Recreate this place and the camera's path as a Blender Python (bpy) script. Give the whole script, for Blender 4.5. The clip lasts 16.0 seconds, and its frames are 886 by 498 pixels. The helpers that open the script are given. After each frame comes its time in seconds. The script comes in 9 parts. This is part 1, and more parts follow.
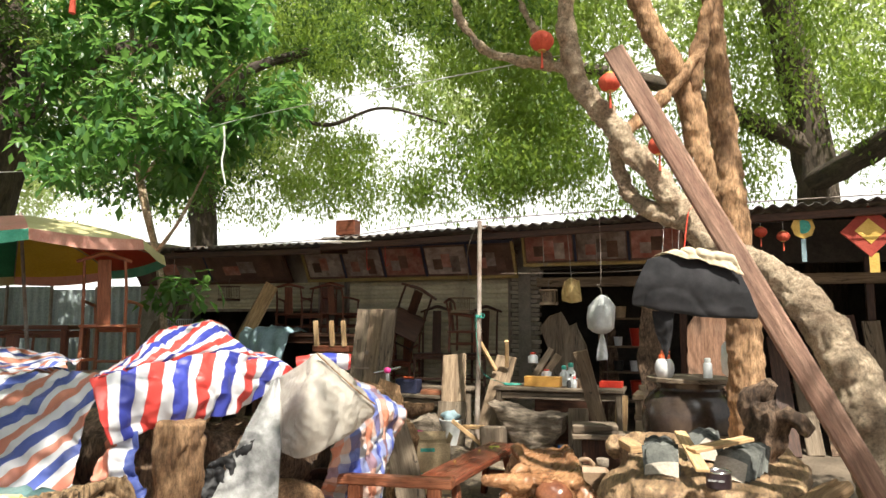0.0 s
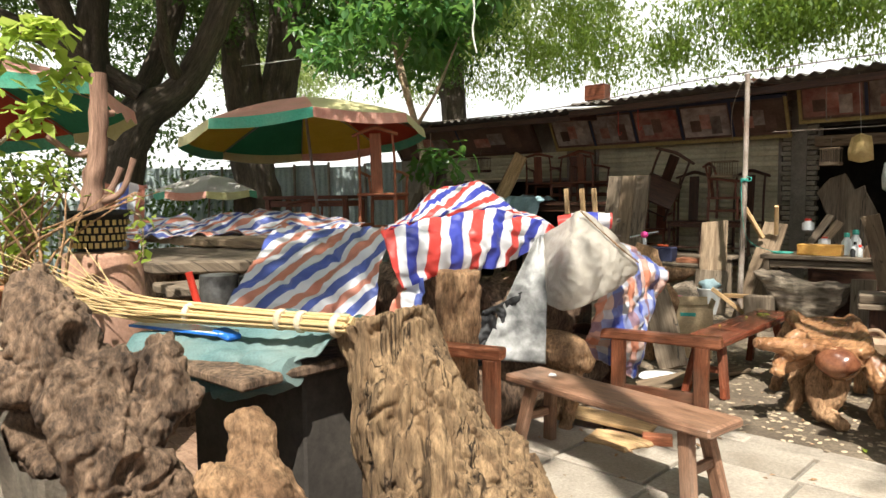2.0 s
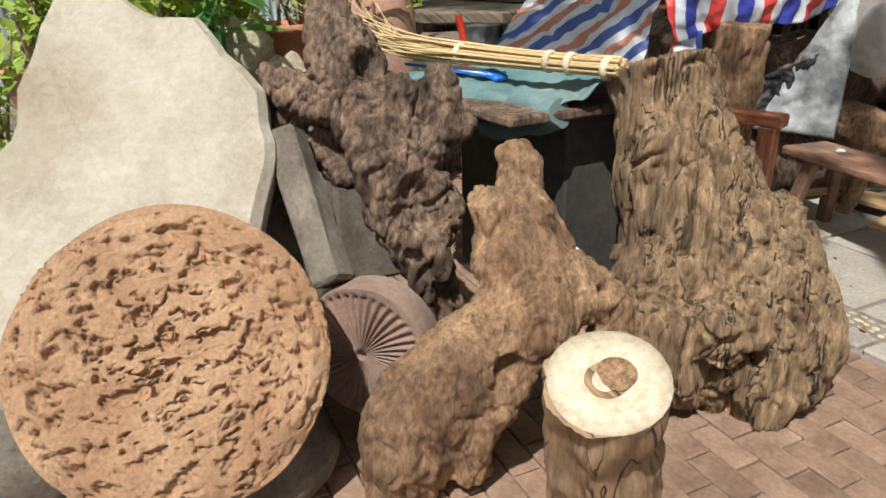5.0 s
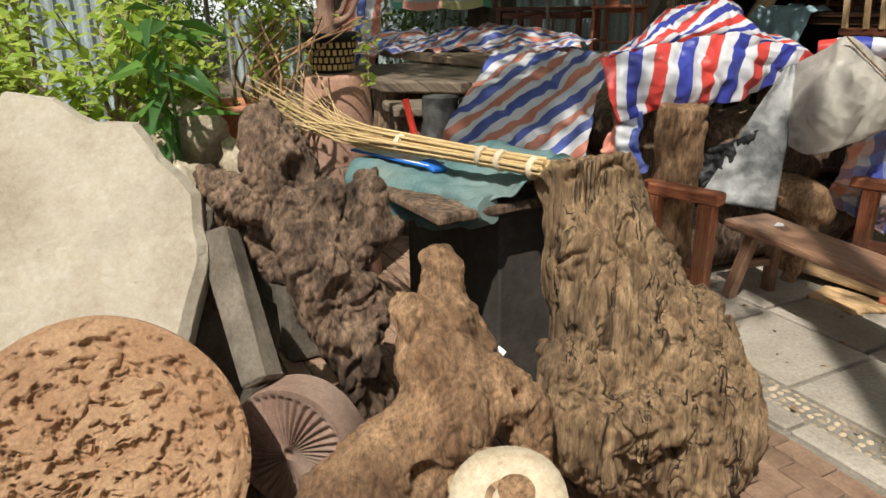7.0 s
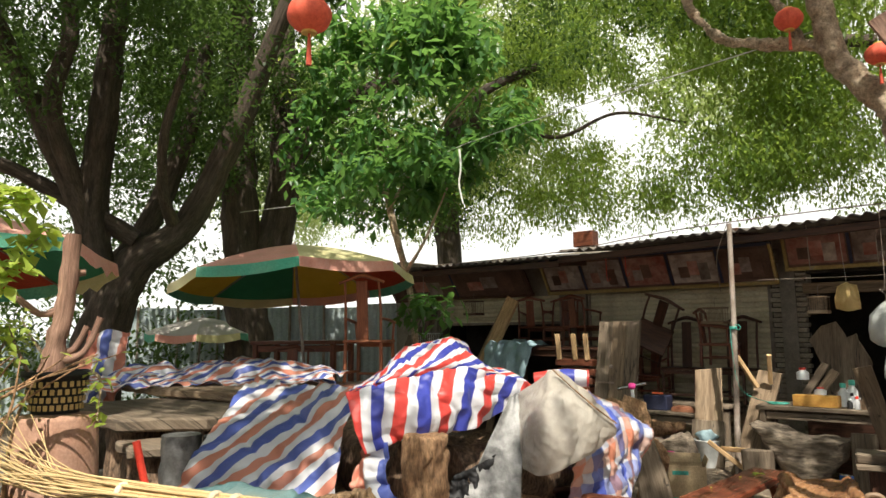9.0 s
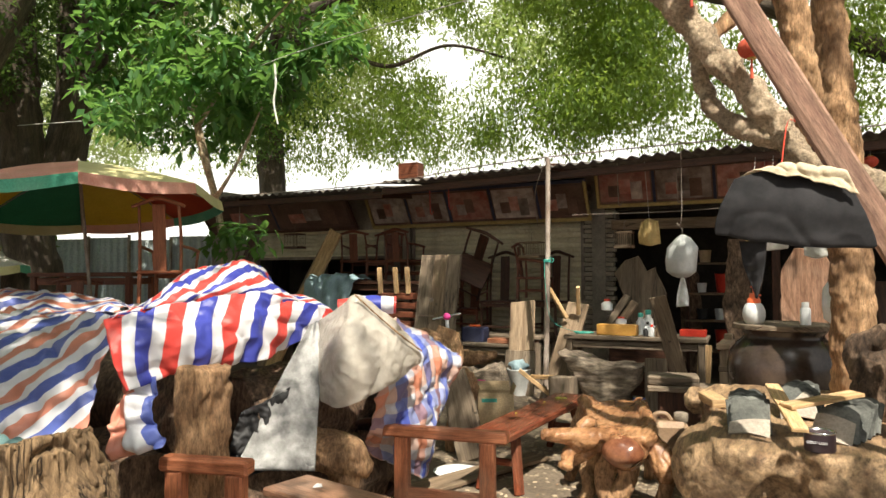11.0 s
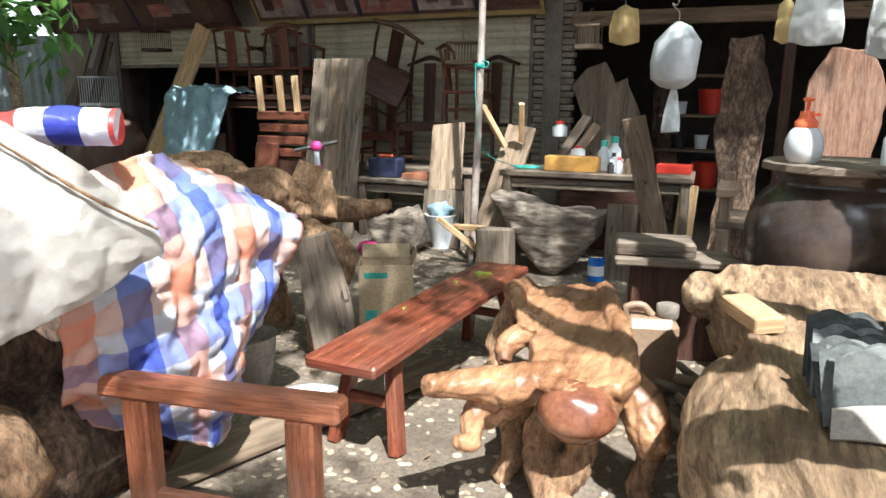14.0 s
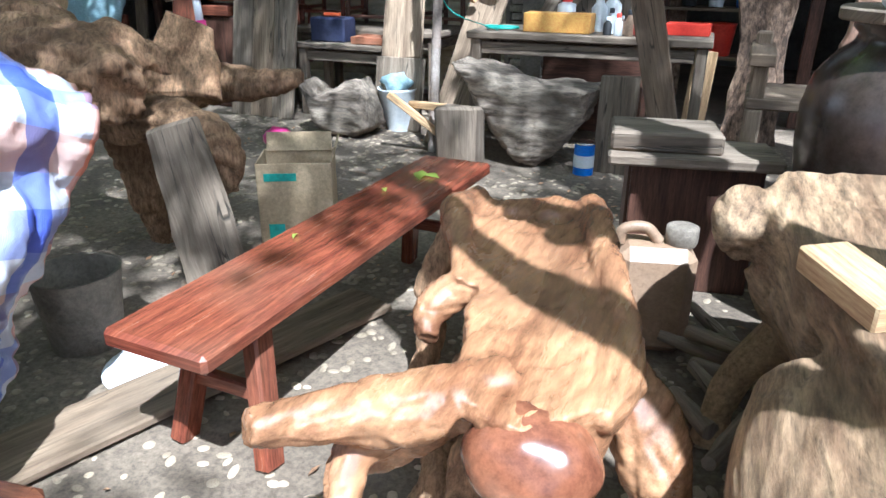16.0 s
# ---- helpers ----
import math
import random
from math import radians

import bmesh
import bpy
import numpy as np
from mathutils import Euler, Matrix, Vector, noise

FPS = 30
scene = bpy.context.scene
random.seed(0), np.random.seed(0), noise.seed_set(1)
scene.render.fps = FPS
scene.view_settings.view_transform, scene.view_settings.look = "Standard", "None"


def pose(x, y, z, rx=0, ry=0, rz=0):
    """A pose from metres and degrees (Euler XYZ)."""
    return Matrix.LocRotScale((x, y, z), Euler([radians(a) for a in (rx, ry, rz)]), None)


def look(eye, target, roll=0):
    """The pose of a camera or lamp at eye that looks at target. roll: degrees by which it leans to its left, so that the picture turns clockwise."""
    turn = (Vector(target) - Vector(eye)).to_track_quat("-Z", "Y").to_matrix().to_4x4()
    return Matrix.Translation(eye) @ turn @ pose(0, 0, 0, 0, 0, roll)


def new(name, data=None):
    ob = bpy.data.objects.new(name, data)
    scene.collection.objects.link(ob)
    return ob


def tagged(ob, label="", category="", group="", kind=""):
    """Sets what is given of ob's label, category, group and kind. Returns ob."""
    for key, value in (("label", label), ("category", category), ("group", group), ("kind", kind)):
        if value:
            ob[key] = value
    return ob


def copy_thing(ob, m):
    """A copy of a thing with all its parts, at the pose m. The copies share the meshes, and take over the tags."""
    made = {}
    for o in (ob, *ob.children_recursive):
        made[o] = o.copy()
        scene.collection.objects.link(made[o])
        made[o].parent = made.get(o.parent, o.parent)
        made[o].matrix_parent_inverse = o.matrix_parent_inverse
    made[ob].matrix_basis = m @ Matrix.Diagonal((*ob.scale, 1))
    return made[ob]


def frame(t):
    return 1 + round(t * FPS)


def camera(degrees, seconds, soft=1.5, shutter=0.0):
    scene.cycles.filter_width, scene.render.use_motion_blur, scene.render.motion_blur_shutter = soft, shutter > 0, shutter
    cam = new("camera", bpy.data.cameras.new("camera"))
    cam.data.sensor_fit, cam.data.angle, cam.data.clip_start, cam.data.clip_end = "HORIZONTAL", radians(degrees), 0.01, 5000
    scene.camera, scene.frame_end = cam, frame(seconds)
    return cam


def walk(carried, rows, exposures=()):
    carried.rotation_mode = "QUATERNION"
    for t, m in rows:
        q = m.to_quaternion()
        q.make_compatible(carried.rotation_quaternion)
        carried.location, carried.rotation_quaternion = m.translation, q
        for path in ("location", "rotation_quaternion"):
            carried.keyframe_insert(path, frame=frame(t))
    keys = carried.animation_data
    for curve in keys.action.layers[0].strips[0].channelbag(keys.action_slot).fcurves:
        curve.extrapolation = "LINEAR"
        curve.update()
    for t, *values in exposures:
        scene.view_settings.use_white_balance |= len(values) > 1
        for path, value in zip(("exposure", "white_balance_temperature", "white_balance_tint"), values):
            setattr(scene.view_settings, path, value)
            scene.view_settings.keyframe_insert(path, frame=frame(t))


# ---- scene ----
cam = camera(65.3, 16.0)
PATH = [
    (0, (1.76, 0.022, 1.666), (1.036, 1.875, 1.872), 0.1),
    (0.5, (1.744, 0.011, 1.629), (0.863, 1.803, 1.743), -0.2),
    (1, (1.693, 0.006, 1.583), (0.671, 1.725, 1.584), -0.3),
    (1.5, (1.662, -0.025, 1.568), (0.5, 1.601, 1.496), -0.6),
    (2, (1.648, -0.053, 1.551), (0.337, 1.45, 1.403), -0.7),
    (2.5, (1.637, -0.077, 1.531), (0.199, 1.295, 1.313), -0.9),
    (3, (1.624, -0.111, 1.512), (0.078, 1.126, 1.231), -0.9),
    (3.5, (1.616, -0.122, 1.489), (-0.017, 0.97, 1.116), -0.9),
    (4, (1.616, -0.125, 1.46), (-0.051, 0.859, 0.953), -1.0),
    (4.5, (1.605, -0.11, 1.444), (-0.056, 0.778, 0.772), -1.1),
    (4.7, (1.606, -0.107, 1.438), (-0.042, 0.76, 0.707), -1.2),
    (6.8, (1.677, 0.051, 1.626), (0.074, 0.92, 0.805), -1.2),
    (7, (1.698, 0.069, 1.655), (0.055, 0.992, 0.987), -0.9),
    (7.2, (1.698, 0.064, 1.667), (0.035, 1.058, 1.173), -0.7),
    (7.5, (1.733, 0.084, 1.729), (0.075, 1.174, 1.478), -0.1),
    (8, (1.74, 0.094, 1.728), (0.2, 1.366, 1.847), -0.8),
    (8.5, (1.755, 0.105, 1.712), (0.329, 1.491, 1.934), -0.7),
    (9, (1.795, 0.114, 1.696), (0.482, 1.604, 1.936), -0.5),
    (9.2, (1.809, 0.124, 1.691), (0.552, 1.661, 1.935), -0.5),
    (11.3, (1.667, 0.794, 1.577), (0.769, 2.581, 1.57), 0.1),
    (11.5, (1.626, 0.973, 1.576), (0.742, 2.765, 1.487), 0.3),
    (12, (1.536, 1.367, 1.54), (0.672, 3.152, 1.286), 0.1),
    (12.5, (1.429, 1.757, 1.533), (0.599, 3.544, 1.189), 0.4),
    (13, (1.36, 2.192, 1.553), (0.553, 3.981, 1.168), 0.4),
    (13.5, (1.198, 2.527, 1.545), (0.407, 4.311, 1.108), 0.5),
    (14, (1.111, 2.872, 1.475), (0.32, 4.656, 1.039), 0.3),
    (14.5, (1.033, 3.243, 1.444), (0.259, 5.023, 0.964), 0.4),
    (15, (0.963, 3.529, 1.42), (0.204, 5.294, 0.866), 0.4),
    (15.5, (0.941, 3.848, 1.365), (0.174, 5.587, 0.744), 0.2),
    (16, (0.908, 3.983, 1.309), (0.188, 5.677, 0.528), 0.4),
]
walk(cam, [(t, look(eye, target, roll)) for t, eye, target, roll in PATH],
     [(0, 0.95, 6500, 8), (3, 0.62, 6300, 8), (4.7, 0.3, 5900, 8), (7, 0.05, 6300, 8), (7.5, 0.35, 6500, 8), (9, 0.5, 6600, 8), (11.5, 0.85, 6800, 8), (12.5, 1.15, 5700, 8), (13.5, 1.3, 5700, 8), (15, 1.45, 5000, 7), (16, 1.5, 4900, 7)])

# ---- light ----
SUN_FROM = Vector((0.42, -0.5, 1.0)).normalized()
world = bpy.data.worlds.new("world")
scene.world = world
world.use_nodes = True
wn = world.node_tree.nodes
sky = wn.new("ShaderNodeTexSky")
sky.sky_type = 'NISHITA'
sky.sun_disc = False
sky.sun_elevation = math.asin(SUN_FROM.z)
sky.sun_rotation = math.atan2(SUN_FROM.x, SUN_FROM.y)
sky.air_density, sky.dust_density, sky.ozone_density = 1.0, 3.5, 0.3
wn["Background"].inputs[1].default_value = 0.075
haze = wn.new("ShaderNodeHueSaturation")
haze.inputs["Saturation"].default_value = 0.04
world.node_tree.links.new(sky.outputs[0], haze.inputs["Color"])
world.node_tree.links.new(haze.outputs[0], wn["Background"].inputs[0])
sun = new("sun", bpy.data.lights.new("sun", 'SUN'))
sun.data.energy, sun.data.angle, sun.data.color = 5.0, radians(0.6), (1.0, 0.93, 0.82)
sun.matrix_world = look(SUN_FROM * 40, (0, 0, 0))

# bright hazy sky low behind the trees, far off
bm = bmesh.new()
ring = []
for i in range(29):
    a = radians(50 + 160 * i / 28)
    ring.append((bm.verts.new((75 * math.cos(a), 75 * math.sin(a), -1)), bm.verts.new((75 * math.cos(a), 75 * math.sin(a), 60))))
for p, q in zip(ring, ring[1:]):
    bm.faces.new((p[0], q[0], q[1], p[1]))
me = bpy.data.meshes.new("backdrop")
bm.to_mesh(me)
bm.free()
hz = bpy.data.materials.new("white_haze")
hz.use_nodes = True
em = hz.node_tree.nodes.new("ShaderNodeEmission")
em.inputs[0].default_value, em.inputs[1].default_value = (1.0, 0.99, 0.95, 1), 1.0
hz.node_tree.links.new(em.outputs[0], hz.node_tree.nodes["Material Output"].inputs[0])
me.materials.append(hz)
tagged(new("backdrop", me), "white hazy sky low behind the trees", "sky", kind="structure")

# ---- materials ----
def _new(name):
    m = bpy.data.materials.new(name)
    m.use_nodes = True
    return m, m.node_tree.nodes, m.node_tree.links, m.node_tree.nodes["Principled BSDF"]


def surf(name, c1, c2, scale=6.0, fine=60.0, rough=0.8, bump=0.3, stretch=None, metal=0.0, dirt=None, dirt_amount=0.35, spec=0.4, vary=0.15, trans=0.0, alpha=1.0, depth=0.01, grain=None, crack=0.0, crack_c=(0.03, 0.02, 0.014), crack_w=0.035, along=None):
    """Two tones by broad noise, fine grain in colour and relief. stretch: (along, across) grain on the UV map, else object space."""
    m, n, l, b = _new(name)
    tc = n.new("ShaderNodeTexCoord")
    mp = n.new("ShaderNodeMapping")
    l.new(tc.outputs["UV" if stretch else "Object"], mp.inputs[0])
    if stretch:
        mp.inputs["Scale"].default_value = (stretch[0], stretch[1], 1)
    elif along:
        mp.inputs["Scale"].default_value = along
    oi = n.new("ShaderNodeObjectInfo")
    off = n.new("ShaderNodeVectorMath")
    off.operation = 'SCALE'
    off.inputs[0].default_value = (13, 7, 5)
    l.new(oi.outputs["Random"], off.inputs["Scale"])
    l.new(off.outputs[0], mp.inputs["Location"])
    a = n.new("ShaderNodeTexNoise")
    a.inputs["Scale"].default_value, a.inputs["Detail"].default_value, a.inputs["Roughness"].default_value = scale, 6, 0.62
    f = n.new("ShaderNodeTexNoise")
    f.inputs["Scale"].default_value, f.inputs["Detail"].default_value, f.inputs["Roughness"].default_value = fine, 9, 0.8
    l.new(mp.outputs[0], a.inputs["Vector"])
    l.new(mp.outputs[0], f.inputs["Vector"])
    r = n.new("ShaderNodeValToRGB")
    r.color_ramp.elements[0].position, r.color_ramp.elements[1].position = 0.33, 0.67
    r.color_ramp.elements[0].color, r.color_ramp.elements[1].color = (*c1, 1), (*c2, 1)
    l.new(a.outputs["Fac"], r.inputs[0])
    mx = n.new("ShaderNodeMix")
    mx.data_type, mx.blend_type = 'RGBA', 'OVERLAY'
    mx.inputs["Factor"].default_value = grain if grain is not None else (0.5 if stretch else 0.25)
    l.new(r.outputs[0], mx.inputs["A"])
    fr = n.new("ShaderNodeMapRange")
    fr.inputs["From Min"].default_value, fr.inputs["From Max"].default_value = 0.36, 0.64
    l.new(f.outputs["Fac"], fr.inputs["Value"])
    l.new(fr.outputs[0], mx.inputs["B"])
    out = mx.outputs["Result"]
    if crack:
        cm = n.new("ShaderNodeMapping")
        l.new(mp.outputs[0], cm.inputs[0])
        if not stretch:
            cm.inputs["Scale"].default_value = (1, 1, 0.35)
        cn = n.new("ShaderNodeTexNoise")
        cn.inputs["Scale"].default_value, cn.inputs["Detail"].default_value, cn.inputs["Roughness"].default_value, cn.inputs["Distortion"].default_value = crack, 3, 0.55, 0.6
        l.new(cm.outputs[0], cn.inputs["Vector"])
        c1_ = n.new("ShaderNodeMath")
        c1_.operation = 'SUBTRACT'
        c1_.inputs[1].default_value = 0.5
        l.new(cn.outputs["Fac"], c1_.inputs[0])
        c2_ = n.new("ShaderNodeMath")
        c2_.operation = 'ABSOLUTE'
        l.new(c1_.outputs[0], c2_.inputs[0])
        ck = n.new("ShaderNodeMapRange")
        ck.inputs["From Min"].default_value, ck.inputs["From Max"].default_value = crack_w * 0.15, crack_w
        l.new(c2_.outputs[0], ck.inputs["Value"])
        km = n.new("ShaderNodeTexNoise")
        km.inputs["Scale"].default_value, km.inputs["Detail"].default_value = crack * 0.9, 2
        l.new(mp.outputs[0], km.inputs["Vector"])
        kr = n.new("ShaderNodeMapRange")
        kr.inputs["From Min"].default_value, kr.inputs["From Max"].default_value = 0.46, 0.58
        kr.inputs["To Min"].default_value, kr.inputs["To Max"].default_value = 1.0, 0.0
        l.new(km.outputs["Fac"], kr.inputs["Value"])
        kx = n.new("ShaderNodeMath")
        kx.operation = 'MAXIMUM'
        l.new(ck.outputs[0], kx.inputs[0])
        l.new(kr.outputs[0], kx.inputs[1])
        ck = kx
        m3 = n.new("ShaderNodeMix")
        m3.data_type = 'RGBA'
        l.new(ck.outputs[0], m3.inputs["Factor"])
        m3.inputs["A"].default_value = (*crack_c, 1)
        l.new(out, m3.inputs["B"])
        out = m3.outputs["Result"]
    if dirt:
        d = n.new("ShaderNodeTexNoise")
        d.inputs["Scale"].default_value, d.inputs["Detail"].default_value = 2.3, 7
        l.new(tc.outputs["Object"], d.inputs["Vector"])
        dr = n.new("ShaderNodeValToRGB")
        dr.color_ramp.elements[0].position, dr.color_ramp.elements[1].position = 0.5, 0.72
        l.new(d.outputs["Fac"], dr.inputs[0])
        k = n.new("ShaderNodeMath")
        k.operation = 'MULTIPLY'
        k.inputs[1].default_value = dirt_amount
        l.new(dr.outputs[0], k.inputs[0])
        m2 = n.new("ShaderNodeMix")
        m2.data_type = 'RGBA'
        l.new(k.outputs[0], m2.inputs["Factor"])
        l.new(out, m2.inputs["A"])
        m2.inputs["B"].default_value = (*dirt, 1)
        out = m2.outputs["Result"]
    hs = n.new("ShaderNodeHueSaturation")
    mr = n.new("ShaderNodeMapRange")
    mr.inputs["To Min"].default_value, mr.inputs["To Max"].default_value = 1 - vary, 1 + vary
    l.new(oi.outputs["Random"], mr.inputs["Value"])
    l.new(mr.outputs[0], hs.inputs["Value"])
    l.new(out, hs.inputs["Color"])
    l.new(hs.outputs[0], b.inputs["Base Color"])
    rr = n.new("ShaderNodeMapRange")
    rr.inputs["To Min"].default_value, rr.inputs["To Max"].default_value = max(0.05, rough - 0.13), min(1, rough + 0.13)
    l.new(a.outputs["Fac"], rr.inputs["Value"])
    l.new(rr.outputs[0], b.inputs["Roughness"])
    b.inputs["Metallic"].default_value = metal
    b.inputs["Specular IOR Level"].default_value = spec
    if trans:
        b.inputs["Transmission Weight"].default_value = trans
    if alpha < 1:
        b.inputs["Alpha"].default_value = alpha
    if bump:
        ad = n.new("ShaderNodeMath")
        ad.operation = 'MULTIPLY_ADD'
        ad.inputs[1].default_value = 0.8
        l.new(f.outputs["Fac"], ad.inputs[0])
        l.new(a.outputs["Fac"], ad.inputs[2])
        if crack:
            a2 = n.new("ShaderNodeMath")
            a2.operation = 'MULTIPLY_ADD'
            a2.inputs[1].default_value = 0.8
            l.new(ck.outputs[0], a2.inputs[0])
            l.new(ad.outputs[0], a2.inputs[2])
            ad = a2
        bp = n.new("ShaderNodeBump")
        bp.inputs["Strength"].default_value, bp.inputs["Distance"].default_value = bump, depth
        l.new(ad.outputs[0], bp.inputs["Height"])
        l.new(bp.outputs[0], b.inputs["Normal"])
    return m


def leaf_mat(name, c1, c2, through_c, gloss=0.45):
    """Leaf: each leaf its own green by island, some light passing through."""
    m, n, l, b = _new(name)
    g = n.new("ShaderNodeNewGeometry")
    r = n.new("ShaderNodeValToRGB")
    r.color_ramp.elements[0].color, r.color_ramp.elements[1].color = (*c1, 1), (*c2, 1)
    l.new(g.outputs["Random Per Island"], r.inputs[0])
    l.new(r.outputs[0], b.inputs["Base Color"])
    b.inputs["Roughness"].default_value = gloss
    t = n.new("ShaderNodeBsdfTranslucent")
    t.inputs[0].default_value = (*through_c, 1)
    s = n.new("ShaderNodeMixShader")
    s.inputs[0].default_value = 0.5
    l.new(b.outputs[0], s.inputs[1])
    l.new(t.outputs[0], s.inputs[2])
    l.new(s.outputs[0], n["Material Output"].inputs[0])
    return m


def stripe_mat(name, across=False, fade=(0.0, 0.0, 0.0), check=False):
    """Woven plastic sheet: red, white and blue bands along the UV map, weave and creases."""
    m, n, l, b = _new(name)
    tc = n.new("ShaderNodeTexCoord")
    sp = n.new("ShaderNodeSeparateXYZ")
    l.new(tc.outputs["UV"], sp.inputs[0])

    def bands(src, period, cols):
        k = n.new("ShaderNodeMath")
        k.operation = 'DIVIDE'
        k.inputs[1].default_value = period
        l.new(src, k.inputs[0])
        fr = n.new("ShaderNodeMath")
        fr.operation = 'FRACT'
        l.new(k.outputs[0], fr.inputs[0])
        r = n.new("ShaderNodeValToRGB")
        r.color_ramp.interpolation = 'CONSTANT'
        el = r.color_ramp.elements
        el[0].position, el[0].color = 0, (*cols[0], 1)
        el[1].position, el[1].color = 0.27, (*cols[1], 1)
        for p, c in ((0.5, cols[2]), (0.77, cols[1])):
            e = el.new(p)
            e.color = (*c, 1)
        l.new(fr.outputs[0], r.inputs[0])
        return r.outputs[0]
    white, red, blue = (0.76, 0.76, 0.80), (0.70, 0.075, 0.065), (0.055, 0.07, 0.40)
    if fade[0]:
        red, blue = ((0.80, 0.46, 0.36), (0.24, 0.30, 0.68)) if check else ((0.66, 0.27, 0.19), (0.10, 0.14, 0.44))
    col = bands(sp.outputs["X"], 0.33 if fade[0] and not check else 0.36, (red, white, blue))
    if check:
        c2 = bands(sp.outputs["Y"], 0.42, ((0.85, 0.55, 0.42), white, (0.30, 0.36, 0.72)))
        mx = n.new("ShaderNodeMix")
        mx.data_type, mx.blend_type = 'RGBA', 'MULTIPLY'
        mx.inputs["Factor"].default_value = 0.85
        l.new(col, mx.inputs["A"])
        l.new(c2, mx.inputs["B"])
        col = mx.outputs["Result"]
    ns = n.new("ShaderNodeTexNoise")
    ns.inputs["Scale"].default_value, ns.inputs["Detail"].default_value = 7, 8
    l.new(tc.outputs["Object"], ns.inputs["Vector"])
    dm = n.new("ShaderNodeMix")
    dm.data_type, dm.blend_type = 'RGBA', 'OVERLAY'
    dm.inputs["Factor"].default_value = 0.35
    l.new(col, dm.inputs["A"])
    l.new(ns.outputs["Fac"], dm.inputs["B"])
    l.new(dm.outputs["Result"], b.inputs["Base Color"])
    b.inputs["Roughness"].default_value = 0.36
    wv = n.new("ShaderNodeTexWave")
    wv.inputs["Scale"].default_value = 90
    l.new(tc.outputs["UV"], wv.inputs["Vector"])
    cr = n.new("ShaderNodeTexNoise")
    cr.inputs["Scale"].default_value, cr.inputs["Detail"].default_value, cr.inputs["Distortion"].default_value = 14, 5, 1.2
    l.new(tc.outputs["Object"], cr.inputs["Vector"])
    ad = n.new("ShaderNodeMath")
    ad.operation = 'MULTIPLY_ADD'
    ad.inputs[1].default_value = 0.03
    l.new(wv.outputs["Fac"], ad.inputs[0])
    l.new(cr.outputs["Fac"], ad.inputs[2])
    bp = n.new("ShaderNodeBump")
    bp.inputs["Strength"].default_value, bp.inputs["Distance"].default_value = 0.55, 0.012
    l.new(ad.outputs[0], bp.inputs["Height"])
    l.new(bp.outputs[0], b.inputs["Normal"])
    t = n.new("ShaderNodeBsdfTranslucent")
    l.new(dm.outputs["Result"], t.inputs[0])
    s = n.new("ShaderNodeMixShader")
    s.inputs[0].default_value = 0.2
    l.new(b.outputs[0], s.inputs[1])
    l.new(t.outputs[0], s.inputs[2])
    l.new(s.outputs[0], n["Material Output"].inputs[0])
    return m


